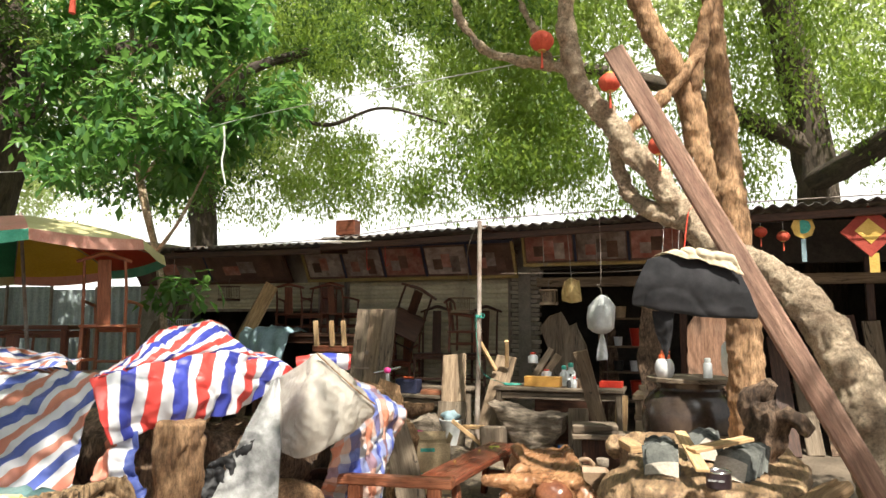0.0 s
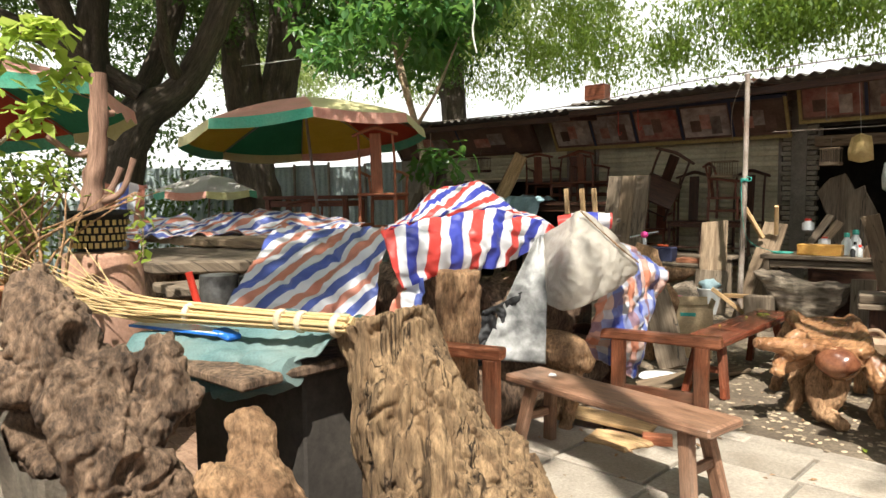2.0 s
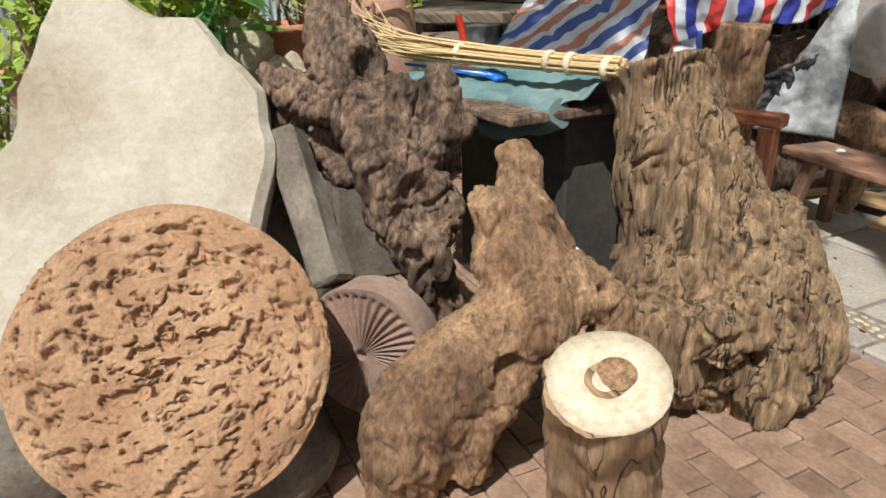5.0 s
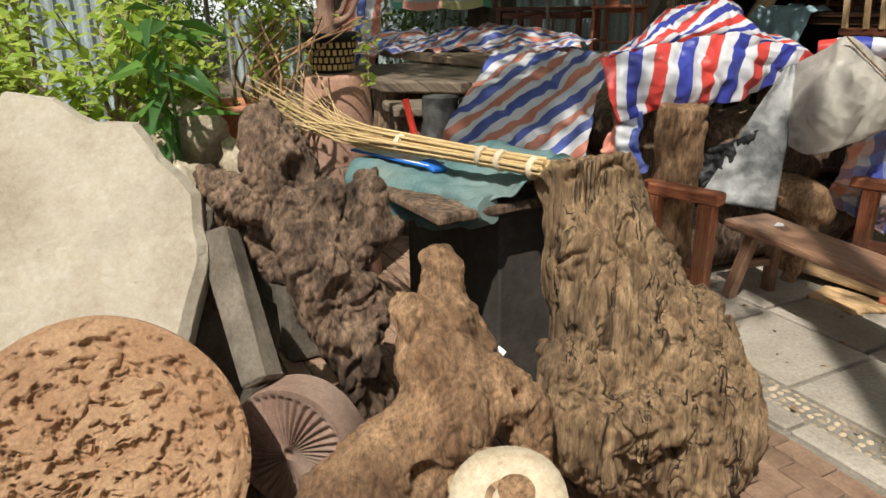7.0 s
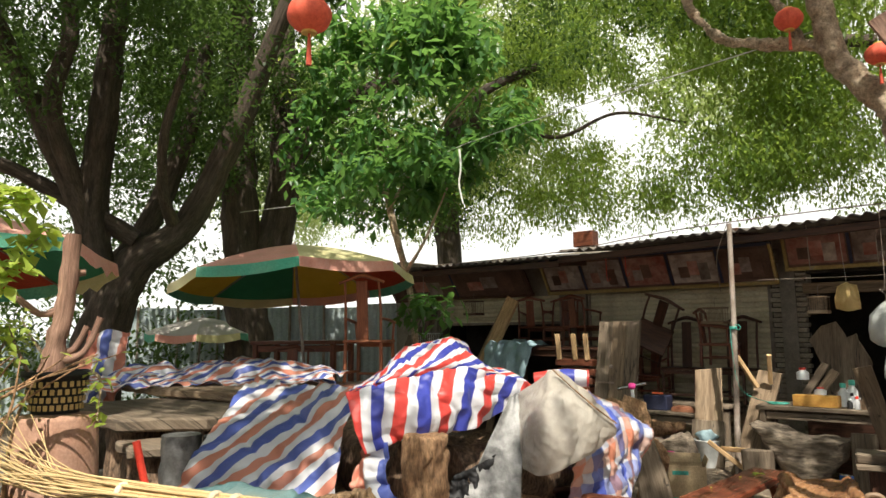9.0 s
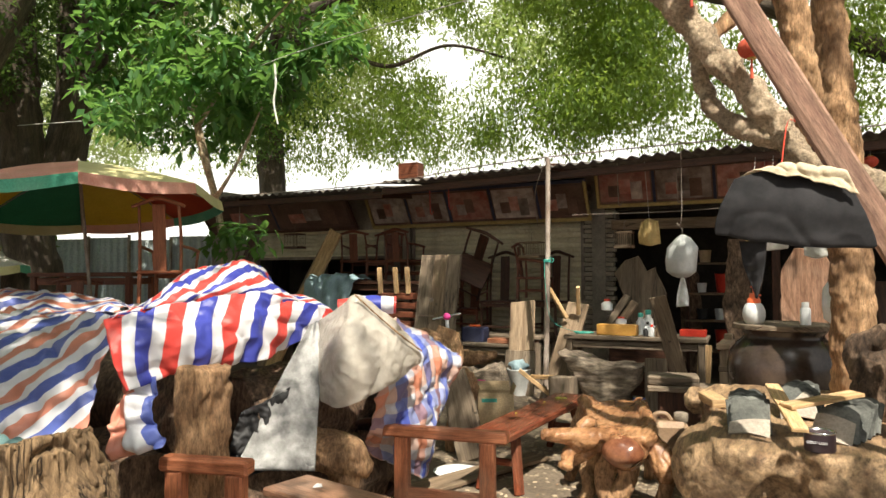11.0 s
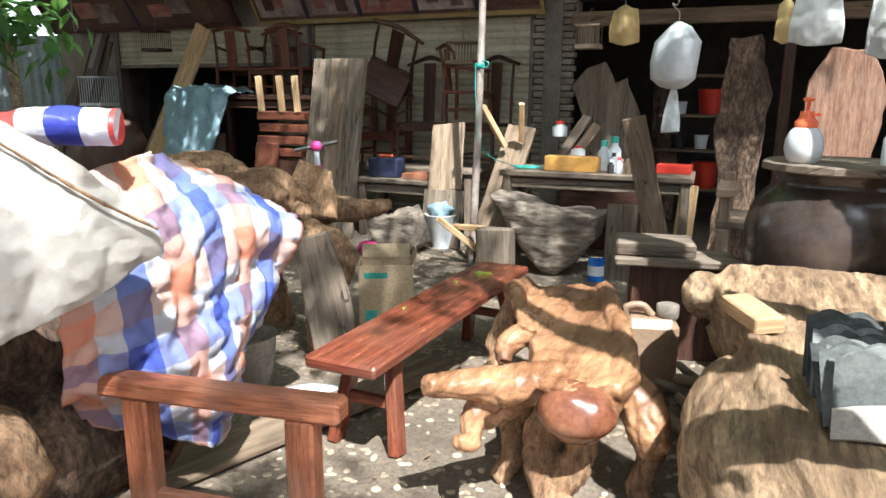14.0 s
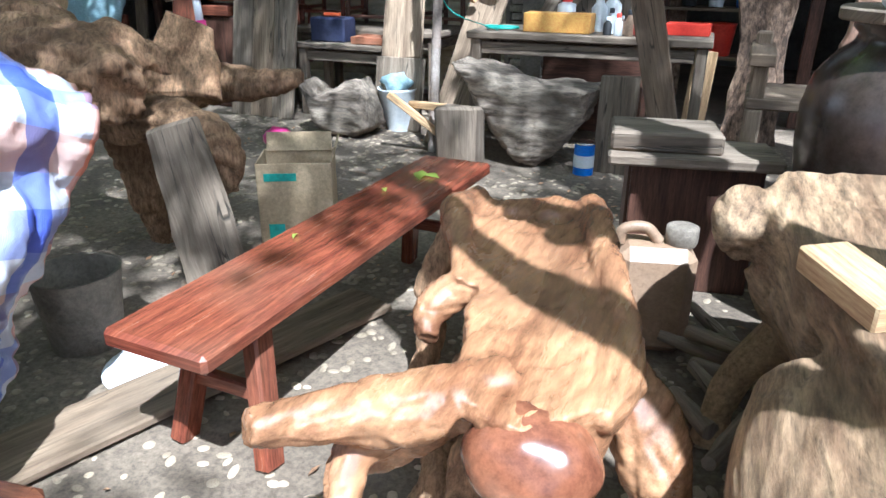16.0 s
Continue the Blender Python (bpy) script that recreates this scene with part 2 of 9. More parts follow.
W = {
    'red': surf("red_lacquer_wood", (0.12, 0.03, 0.018), (0.23, 0.068, 0.033), 2.0, 9, 0.24, 0.15, (1.2, 14), dirt=(0.22, 0.15, 0.1), dirt_amount=0.25),
    'orange': surf("orange_stained_wood", (0.27, 0.085, 0.04), (0.42, 0.16, 0.08), 2.0, 9, 0.5, 0.2, (1.2, 14), dirt=(0.35, 0.27, 0.2)),
    'brownbench': surf("worn_brown_wood", (0.15, 0.075, 0.045), (0.30, 0.17, 0.11), 2.0, 9, 0.45, 0.2, (1.2, 14), dirt=(0.36, 0.27, 0.2)),
    'plank': surf("weathered_plank", (0.16, 0.108, 0.068), (0.34, 0.25, 0.165), 1.6, 8, 0.85, 0.5, (0.7, 9), dirt=(0.17, 0.14, 0.11), grain=0.3, crack=1.3, crack_w=0.012, crack_c=(0.06, 0.045, 0.03)),
    'greyplank': surf("grey_old_plank", (0.135, 0.10, 0.07), (0.28, 0.22, 0.16), 1.6, 8, 0.9, 0.6, (0.7, 9), dirt=(0.12, 0.1, 0.08), grain=0.3, crack=1.3, crack_w=0.018, crack_c=(0.05, 0.04, 0.03)),
    'fresh': surf("fresh_cut_wood", (0.45, 0.28, 0.13), (0.62, 0.43, 0.24), 1.6, 8, 0.75, 0.25, (1.0, 12), dirt=(0.3, 0.2, 0.1)),
    'dark': surf("dark_furniture_wood", (0.045, 0.022, 0.015), (0.12, 0.055, 0.035), 2.0, 9, 0.5, 0.2, (1.2, 14)),
    'darkred': surf("dark_red_furniture_wood", (0.11, 0.035, 0.02), (0.22, 0.075, 0.04), 2.0, 9, 0.45, 0.2, (1.2, 14)),
    'root': surf("dry_root_wood", (0.24, 0.13, 0.066), (0.54, 0.335, 0.185), 9, 50, 0.85, 1.0, dirt=(0.11, 0.058, 0.033), dirt_amount=0.7, depth=0.02, grain=0.65, along=(1, 1, 0.3)),
    'darkroot': surf("dark_gnarled_root", (0.085, 0.054, 0.036), (0.31, 0.205, 0.135), 10, 40, 0.7, 1.0, dirt=(0.04, 0.025, 0.017), dirt_amount=0.7, depth=0.022, grain=0.75, along=(1, 1, 0.4)),
    'log': surf("pale_log_wood", (0.30, 0.18, 0.095), (0.50, 0.345, 0.20), 1.6, 10, 0.75, 0.9, (0.7, 5), dirt=(0.22, 0.13, 0.075), dirt_amount=0.8, depth=0.014, grain=0.4, crack=1.6, crack_w=0.012, crack_c=(0.09, 0.05, 0.03)),
    'table': surf("weathered_log_table", (0.22, 0.125, 0.065), (0.48, 0.32, 0.175), 3.2, 55, 0.7, 0.9, dirt=(0.30, 0.19, 0.11), dirt_amount=0.8, depth=0.016, grain=0.5),
    'cut': surf("pale_cut_face", (0.55, 0.44, 0.3), (0.72, 0.6, 0.44), 5, 40, 0.8, 0.3, dirt=(0.25, 0.15, 0.08)),
    'bark': surf("knotty_tree_bark", (0.29, 0.21, 0.14), (0.60, 0.48, 0.345), 8, 45, 0.85, 1.0, dirt=(0.15, 0.10, 0.065), dirt_amount=0.65, depth=0.025, grain=0.6),
    'darkbark': surf("dark_ficus_bark", (0.045, 0.035, 0.026), (0.13, 0.1, 0.075), 3, 18, 0.9, 0.9, (0.8, 4), depth=0.03),
    'rotten': surf("rotten_fibrous_trunk", (0.20, 0.122, 0.065), (0.50, 0.335, 0.185), 16, 60, 0.9, 1.0, dirt=(0.10, 0.06, 0.035), dirt_amount=0.65, depth=0.02, grain=0.6, crack=13, crack_w=0.022, crack_c=(0.035, 0.022, 0.014), along=(1, 1, 0.09)),
    'oiled': surf("oiled_brown_root", (0.15, 0.06, 0.028), (0.46, 0.25, 0.125), 7, 40, 0.26, 0.35, dirt=(0.17, 0.085, 0.048), dirt_amount=0.85, spec=0.5, grain=0.4, depth=0.012, along=(1, 0.16, 1)),
    'slabwood': surf("split_pale_log", (0.17, 0.10, 0.056), (0.49, 0.335, 0.195), 12, 40, 0.6, 0.8, dirt=(0.15, 0.092, 0.053), dirt_amount=0.75, depth=0.014, grain=0.7, along=(1, 0.14, 1)),
    'greylog': surf("grey_split_log", (0.13, 0.10, 0.075), (0.33, 0.27, 0.205), 8, 34, 0.9, 1.0, dirt=(0.10, 0.08, 0.06), dirt_amount=0.6, depth=0.02, grain=0.6, along=(0.2, 1, 1)),
    'beam': surf("red_brown_old_beam", (0.20, 0.105, 0.075), (0.36, 0.22, 0.16), 1.8, 9, 0.8, 0.5, (1.0, 12), dirt=(0.14, 0.1, 0.08)),
}
M_knob = surf("polished_dark_knob", (0.10, 0.035, 0.02), (0.25, 0.10, 0.05), 7, 60, 0.2, 0.06, dirt=(0.3, 0.17, 0.1), dirt_amount=0.4, spec=0.6)
M_slab = surf("pale_boulder", (0.58, 0.50, 0.385), (0.74, 0.66, 0.53), 4, 35, 0.9, 0.9, dirt=(0.34, 0.24, 0.14), dirt_amount=0.6, depth=0.02, grain=0.2)
M_mill = surf("pinkish_millstone", (0.41, 0.225, 0.12), (0.58, 0.37, 0.215), 5, 90, 0.95, 0.9, dirt=(0.25, 0.16, 0.11), depth=0.015)
M_mill2 = surf("dark_red_millstone", (0.21, 0.125, 0.095), (0.34, 0.22, 0.17), 6, 60, 0.95, 0.6, dirt=(0.3, 0.26, 0.2), depth=0.012)
M_greystone = surf("grey_rough_stone", (0.16, 0.13, 0.10), (0.33, 0.28, 0.22), 6, 50, 0.95, 0.9, depth=0.02)
M_rock = surf("pale_garden_rock", (0.42, 0.33, 0.22), (0.64, 0.55, 0.42), 5, 40, 0.9, 0.9, dirt=(0.2, 0.14, 0.08), depth=0.02)
M_concrete = surf("worn_concrete", (0.10, 0.077, 0.055), (0.205, 0.162, 0.118), 1.2, 45, 0.9, 0.5, dirt=(0.08, 0.06, 0.045), dirt_amount=0.6, grain=0.45)
M_dirt = surf("dark_earth", (0.10, 0.07, 0.05), (0.22, 0.165, 0.12), 2.5, 40, 1.0, 0.7, dirt=(0.26, 0.2, 0.14), depth=0.02)
M_tile = surf("grey_paving_tile", (0.30, 0.26, 0.215), (0.44, 0.39, 0.33), 2.5, 50, 0.75, 0.12, dirt=(0.2, 0.15, 0.1), vary=0.1)
M_pebble = surf("river_pebble", (0.27, 0.205, 0.135), (0.54, 0.44, 0.31), 14, 60, 0.7, 0.1, vary=0.4)
M_brick = surf("red_paving_brick", (0.17, 0.10, 0.065), (0.31, 0.20, 0.135), 6, 50, 0.9, 0.4, dirt=(0.25, 0.18, 0.12), vary=0.2)
M_mortar = surf("grey_mortar", (0.2, 0.18, 0.15), (0.3, 0.27, 0.23), 6, 50, 1.0, 0.4)
M_wallbrick = surf("grey_wall_brick", (0.22, 0.19, 0.15), (0.40, 0.36, 0.29), 5, 40, 0.95, 0.5, dirt=(0.14, 0.11, 0.08), vary=0.2)
M_plaster = surf("stained_plaster", (0.25, 0.22, 0.18), (0.42, 0.38, 0.31), 1.8, 30, 0.9, 0.3, dirt=(0.12, 0.1, 0.08), dirt_amount=0.6)
M_shutter = surf("cream_steel_shutter", (0.55, 0.50, 0.35), (0.72, 0.67, 0.49), 1.5, 25, 0.55, 0.08, dirt=(0.25, 0.2, 0.12), dirt_amount=0.5)
M_roof = surf("dark_tar_roof_sheet", (0.06, 0.055, 0.05), (0.17, 0.155, 0.14), 2, 30, 0.8, 0.3, dirt=(0.25, 0.2, 0.14))
M_fence = surf("blue_grey_fence_sheet", (0.30, 0.36, 0.38), (0.42, 0.49, 0.5), 1.2, 25, 0.5, 0.05, dirt=(0.3, 0.25, 0.2), dirt_amount=0.3)
M_steel = surf("grey_rusty_pipe", (0.20, 0.16, 0.13), (0.36, 0.31, 0.27), 6, 50, 0.6, 0.3, dirt=(0.2, 0.09, 0.05))
M_black = surf("matte_black", (0.012, 0.012, 0.013), (0.03, 0.03, 0.032), 4, 40, 0.6, 0.1)
M_blackcloth = surf("black_cloth", (0.010, 0.010, 0.012), (0.028, 0.027, 0.03), 9, 300, 0.95, 0.3)
M_cream = surf("cream_cotton_cloth", (0.52, 0.42, 0.28), (0.70, 0.60, 0.44), 4, 150, 0.95, 0.3, dirt=(0.4, 0.3, 0.18))
M_white = surf("white_cloth", (0.62, 0.62, 0.58), (0.76, 0.76, 0.72), 4, 120, 0.9, 0.3)
M_yellowcloth = surf("yellow_cloth", (0.50, 0.34, 0.13), (0.66, 0.48, 0.22), 4, 150, 0.95, 0.3)
M_green = surf("blue_green_canvas", (0.065, 0.135, 0.14), (0.14, 0.24, 0.245), 3, 120, 0.7, 0.3, dirt=(0.26, 0.26, 0.22), dirt_amount=0.45)
M_bluecloth = surf("pale_blue_plastic_sheet", (0.22, 0.33, 0.38), (0.34, 0.47, 0.52), 3, 60, 0.6, 0.4)
M_plastic = surf("milky_plastic_sheet", (0.44, 0.40, 0.34), (0.58, 0.54, 0.48), 2.5, 14, 0.2, 0.6, dirt=(0.5, 0.4, 0.3), dirt_amount=0.3, spec=0.6, depth=0.02, grain=0.1)
M_foil = surf("silver_bubble_foil", (0.10, 0.10, 0.10), (0.34, 0.34, 0.335), 7, 30, 0.5, 0.8, metal=0.85, grain=0.15)
M_jar = surf("dark_brown_glazed_jar", (0.018, 0.013, 0.011), (0.05, 0.035, 0.028), 3, 30, 0.2, 0.08, dirt=(0.18, 0.13, 0.1), dirt_amount=0.35, spec=0.6)
M_terra = surf("terracotta", (0.42, 0.15, 0.07), (0.60, 0.27, 0.15), 4, 50, 0.85, 0.25, dirt=(0.5, 0.4, 0.3))
M_terrapale = surf("pale_brick_pedestal", (0.40, 0.21, 0.14), (0.55, 0.34, 0.25), 4, 50, 0.9, 0.25, dirt=(0.25, 0.18, 0.14))
M_straw = surf("dry_straw", (0.42, 0.28, 0.12), (0.66, 0.50, 0.27), 5, 30, 0.8, 0.3, stretch=(1, 40))
M_rooftile = surf("dark_clay_roof_tile", (0.05, 0.055, 0.052), (0.17, 0.175, 0.16), 9, 60, 0.8, 0.5, dirt=(0.32, 0.31, 0.27), dirt_amount=0.5, vary=0.55)
M_carton = surf("brown_cardboard", (0.42, 0.31, 0.18), (0.56, 0.43, 0.27), 4, 60, 0.85, 0.1, dirt=(0.3, 0.22, 0.13))
M_orangebox = surf("yellow_orange_box", (0.72, 0.36, 0.07), (0.82, 0.45, 0.12), 3, 60, 0.6, 0.05)
M_redplastic = surf("red_plastic", (0.55, 0.03, 0.02), (0.72, 0.07, 0.04), 4, 50, 0.35, 0.03)
M_orangeplastic = surf("orange_red_plastic", (0.80, 0.14, 0.05), (0.88, 0.2, 0.08), 4, 50, 0.35, 0.03)
M_whiteplastic = surf("white_plastic", (0.70, 0.72, 0.74), (0.80, 0.82, 0.83), 4, 50, 0.35, 0.03)
M_pink = surf("pink_plastic", (0.85, 0.05, 0.30), (0.90, 0.09, 0.38), 4, 50, 0.35, 0.02)
M_blue = surf("blue_plastic", (0.02, 0.13, 0.55), (0.04, 0.2, 0.68), 4, 50, 0.3, 0.02)
M_greenplastic = surf("teal_plastic", (0.05, 0.32, 0.26), (0.08, 0.42, 0.34), 4, 50, 0.4, 0.05)
M_lantern = surf("faded_red_paper", (0.50, 0.06, 0.035), (0.68, 0.13, 0.07), 5, 60, 0.7, 0.1)
M_gold = surf("gold_paint", (0.60, 0.38, 0.08), (0.75, 0.5, 0.15), 5, 60, 0.4, 0.05, metal=0.4)
M_pale = surf("pale_parasol_cloth", (0.55, 0.5, 0.47), (0.7, 0.66, 0.62), 3, 60, 0.8, 0.1)
M_signred = surf("red_panel", (0.30, 0.035, 0.025), (0.45, 0.08, 0.05), 4, 60, 0.7, 0.05)
M_signdark = surf("faded_sign_panel", (0.08, 0.045, 0.035), (0.21, 0.12, 0.09), 2.5, 30, 0.5, 0.05, dirt=(0.15, 0.12, 0.1))
M_photo = surf("faded_furniture_photo", (0.17, 0.115, 0.10), (0.42, 0.36, 0.33), 5, 9, 0.45, 0.02, vary=0.4)
M_photored = surf("faded_red_photo", (0.30, 0.08, 0.06), (0.46, 0.26, 0.22), 5, 9, 0.45, 0.02, vary=0.3)
M_navy = surf("navy_sign_frame", (0.02, 0.025, 0.06), (0.05, 0.055, 0.1), 5, 30, 0.5, 0.05)
M_yellowframe = surf("yellowed_wood_strip", (0.35, 0.25, 0.09), (0.46, 0.36, 0.16), 3, 30, 0.7, 0.1)
M_greybag = surf("white_plastic_bag", (0.60, 0.62, 0.62), (0.74, 0.76, 0.76), 4, 30, 0.35, 0.5, spec=0.5)
# near-black base: the dimness of the workshop inside is put into the colour
M_darkinside = surf("shade_dark_inside", (0.04, 0.034, 0.03), (0.09, 0.078, 0.066), 2, 20, 0.95, 0.2)
M_tin = surf("dark_tin_paint", (0.035, 0.022, 0.03), (0.06, 0.04, 0.05), 4, 30, 0.35, 0.05, spec=0.5)
M_chrome = surf("chrome", (0.5, 0.5, 0.5), (0.65, 0.65, 0.65), 5, 60, 0.2, 0.02, metal=1.0)
M_jerry = surf("amber_plastic_can", (0.24, 0.15, 0.09), (0.38, 0.26, 0.17), 4, 50, 0.45, 0.1, dirt=(0.2, 0.14, 0.09))
M_string = surf("white_string", (0.6, 0.6, 0.58), (0.7, 0.7, 0.66), 4, 50, 0.9, 0.1)
UMB = [surf("umbrella_" + k, a, c, 2.5, 60, 0.75, 0.12, dirt=(0.35, 0.3, 0.22), dirt_amount=0.25) for k, a, c in (
    ("red", (0.62, 0.10, 0.06), (0.72, 0.18, 0.12)), ("pink", (0.74, 0.34, 0.26), (0.82, 0.44, 0.36)), ("yellow", (0.68, 0.62, 0.30), (0.78, 0.72, 0.42)), ("green", (0.06, 0.36, 0.24), (0.16, 0.46, 0.32)))]
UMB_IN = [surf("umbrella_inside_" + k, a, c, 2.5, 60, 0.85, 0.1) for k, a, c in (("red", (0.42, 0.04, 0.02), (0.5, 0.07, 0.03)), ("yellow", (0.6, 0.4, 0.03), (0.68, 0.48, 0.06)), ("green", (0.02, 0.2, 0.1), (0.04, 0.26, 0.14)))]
S_old = stripe_mat("faded_striped_sheet", fade=(1, 0, 0))
S_new = stripe_mat("bright_striped_sheet")
S_check = stripe_mat("checked_striped_sheet", fade=(1, 0, 0), check=True)
# fig leaf darkened so that the crowns' shade sits in the colour
L_ficus = leaf_mat("shaded_ficus_leaf", (0.020, 0.050, 0.012), (0.065, 0.125, 0.028), (0.12, 0.20, 0.04))
L_broad = leaf_mat("broad_leaf", (0.035, 0.105, 0.04), (0.115, 0.235, 0.085), (0.22, 0.42, 0.09), 0.25)
L_young = leaf_mat("young_leaf", (0.20, 0.32, 0.04), (0.42, 0.54, 0.10), (0.62, 0.72, 0.16))
# lighter fig leaf copy, with the backlight put into its greens
L_backlit = leaf_mat("backlit_fig_leaf", (0.04, 0.09, 0.018), (0.12, 0.20, 0.04), (0.40, 0.54, 0.09))
# pale bright greens: the haze of distance is painted into the leaf
L_far = leaf_mat("far_haze_leaf", (0.08, 0.15, 0.04), (0.20, 0.31, 0.09), (0.52, 0.62, 0.22))


# ---- mesh tools ----
class Shape:
    """Collects vertices, faces and a UV map in metres, u along the grain."""

    def __init__(self):
        self.v, self.f, self.uv, self.s = [], [], [], []

    def add(self, verts, faces, uvs, smooth=False):
        k = len(self.v)
        self.v.extend([tuple(p) for p in verts])
        for fc, uv in zip(faces, uvs):
            self.f.append([k + i for i in fc])
            self.uv.extend(uv)
            self.s.append(smooth)
        return self

    def mesh(self, name):
        me = bpy.data.meshes.new(name)
        me.from_pydata(self.v, [], self.f)
        lay = me.uv_layers.new(name="UVMap")
        lay.data.foreach_set("uv", [c for p in self.uv for c in p])
        me.polygons.foreach_set("use_smooth", self.s)
        me.update()
        return me


def placed(ob):
    """The place of a thing or part in the world."""
    if ob.parent is None:
        return ob.matrix_basis.copy()
    return placed(ob.parent) @ ob.matrix_parent_inverse @ ob.matrix_basis


def part(name, sh, material, parent=None, label=""):
    """One mesh object under a thing or part; sh is a Shape or a mesh."""
    me = sh.mesh(name) if isinstance(sh, Shape) else sh
    if material is not None and not me.materials:
        me.materials.append(material)
    ob = new(name, me)
    if parent is not None:
        ob.parent = parent
        ob.matrix_parent_inverse = placed(parent).inverted()
    if label:
        tagged(ob, label)
    return ob


def thing(name, at=(0, 0, 0), label="", category="", group="", kind="", m=None):
    ob = new(name)
    ob.matrix_basis = m if m is not None else Matrix.Translation(at)
    ob.empty_display_size = 0.1
    return tagged(ob, label, category, group, kind)


def single(name, sh, material, label, category, group="", kind=""):
    """A thing that is one mesh."""
    return tagged(part(name, sh, material), label, category, group, kind)


def box(sh, c, size, m=None, bevel=0.006, jit=0.0):
    """A chamfered box about c, turned by m; grain along its longest side."""
    m = m or Matrix.Identity(4)
    h = [s / 2 for s in size]
    b = min(bevel, min(h) * 0.6)
    ax = max(range(3), key=lambda i: size[i])
    o = [i for i in range(3) if i != ax]
    idx, vs = {}, []
    for sx in (-1, 1):
        for sy in (-1, 1):
            for sz in (-1, 1):
                s = (sx, sy, sz)
                j = [random.uniform(-jit, jit) for _ in range(3)]
                for k in range(3):
                    p = [s[i] * (h[i] if i == k else h[i] - b) + j[i] for i in range(3)]
                    idx[(s, k)] = len(vs)
                    vs.append(Vector(p))
    fs = []
    for k in range(3):
        a, d = [(1, 2), (2, 0), (0, 1)][k]
        for sg in (-1, 1):
            q = []
            for sa, sd in ((-1, -1), (1, -1), (1, 1), (-1, 1)):
                s = [0, 0, 0]
                s[k], s[a], s[d] = sg, sa, sd
                q.append(idx[(tuple(s), k)])
            fs.append(q if sg > 0 else q[::-1])
    for k in range(3):
        a, d = [(1, 2), (2, 0), (0, 1)][k]
        for sa in (-1, 1):
            for sd in (-1, 1):
                s0, s1 = [0, 0, 0], [0, 0, 0]
                s0[k], s1[k] = -1, 1
                s0[a] = s1[a] = sa
                s0[d] = s1[d] = sd
                q = [idx[(tuple(s0), a)], idx[(tuple(s1), a)], idx[(tuple(s1), d)], idx[(tuple(s0), d)]]
                fs.append(q if sa * sd < 0 else q[::-1])
    for sx in (-1, 1):
        for sy in (-1, 1):
            for sz in (-1, 1):
                q = [idx[((sx, sy, sz), k)] for k in range(3)]
                fs.append(q if sx * sy * sz > 0 else q[::-1])
    uv = []
    r = random.random() * 7
    for i, q in enumerate(fs):
        if i < 6 and i // 2 == ax:
            uv.append([(vs[k][o[0]] * 0.3 + r, vs[k][o[1]]) for k in q])
        else:
            uv.append([(vs[k][ax] + r, vs[k][o[0]] + vs[k][o[1]] * 1.1) for k in q])
    t = m @ Matrix.Translation(c) if m is not None and c is not None else m
    return sh.add([t @ p for p in vs], fs, uv)


def frame_to(a, b, up=(0, 0, 1)):
    """A matrix at the middle of a-b with x along it and z near up."""
    a, b = Vector(a), Vector(b)
    x = (b - a).normalized()
    u = Vector(up)
    if abs(x.dot(u)) > 0.98:
        u = Vector((0, 1, 0))
    y = u.cross(x).normalized()
    z = x.cross(y)
    return Matrix.Translation((a + b) / 2) @ Matrix((x, y, z)).transposed().to_4x4()


def bar(sh, a, b, w, h, bevel=0.006, up=(0, 0, 1), jit=0.0):
    """A beam from a to b, w wide and h high."""
    L = (Vector(b) - Vector(a)).length
    return box(sh, (0, 0, 0), (L, w, h), frame_to(a, b, up), bevel, jit)


def crom(p, t):
    """Catmull-Rom through a list of vectors or numbers, t from 0 to len-1."""
    n = len(p)
    i = min(int(t), n - 2)
    u = t - i
    p1, p2 = p[i], p[i + 1]
    p0 = p[i - 1] if i > 0 else p1 * 2 - p2
    p3 = p[i + 2] if i + 2 < n else p2 * 2 - p1
    return 0.5 * ((2 * p1) + (p2 - p0) * u + (2 * p0 - 5 * p1 + 4 * p2 - p3) * u * u + (3 * p1 - p0 - 3 * p2 + p3) * u * u * u)


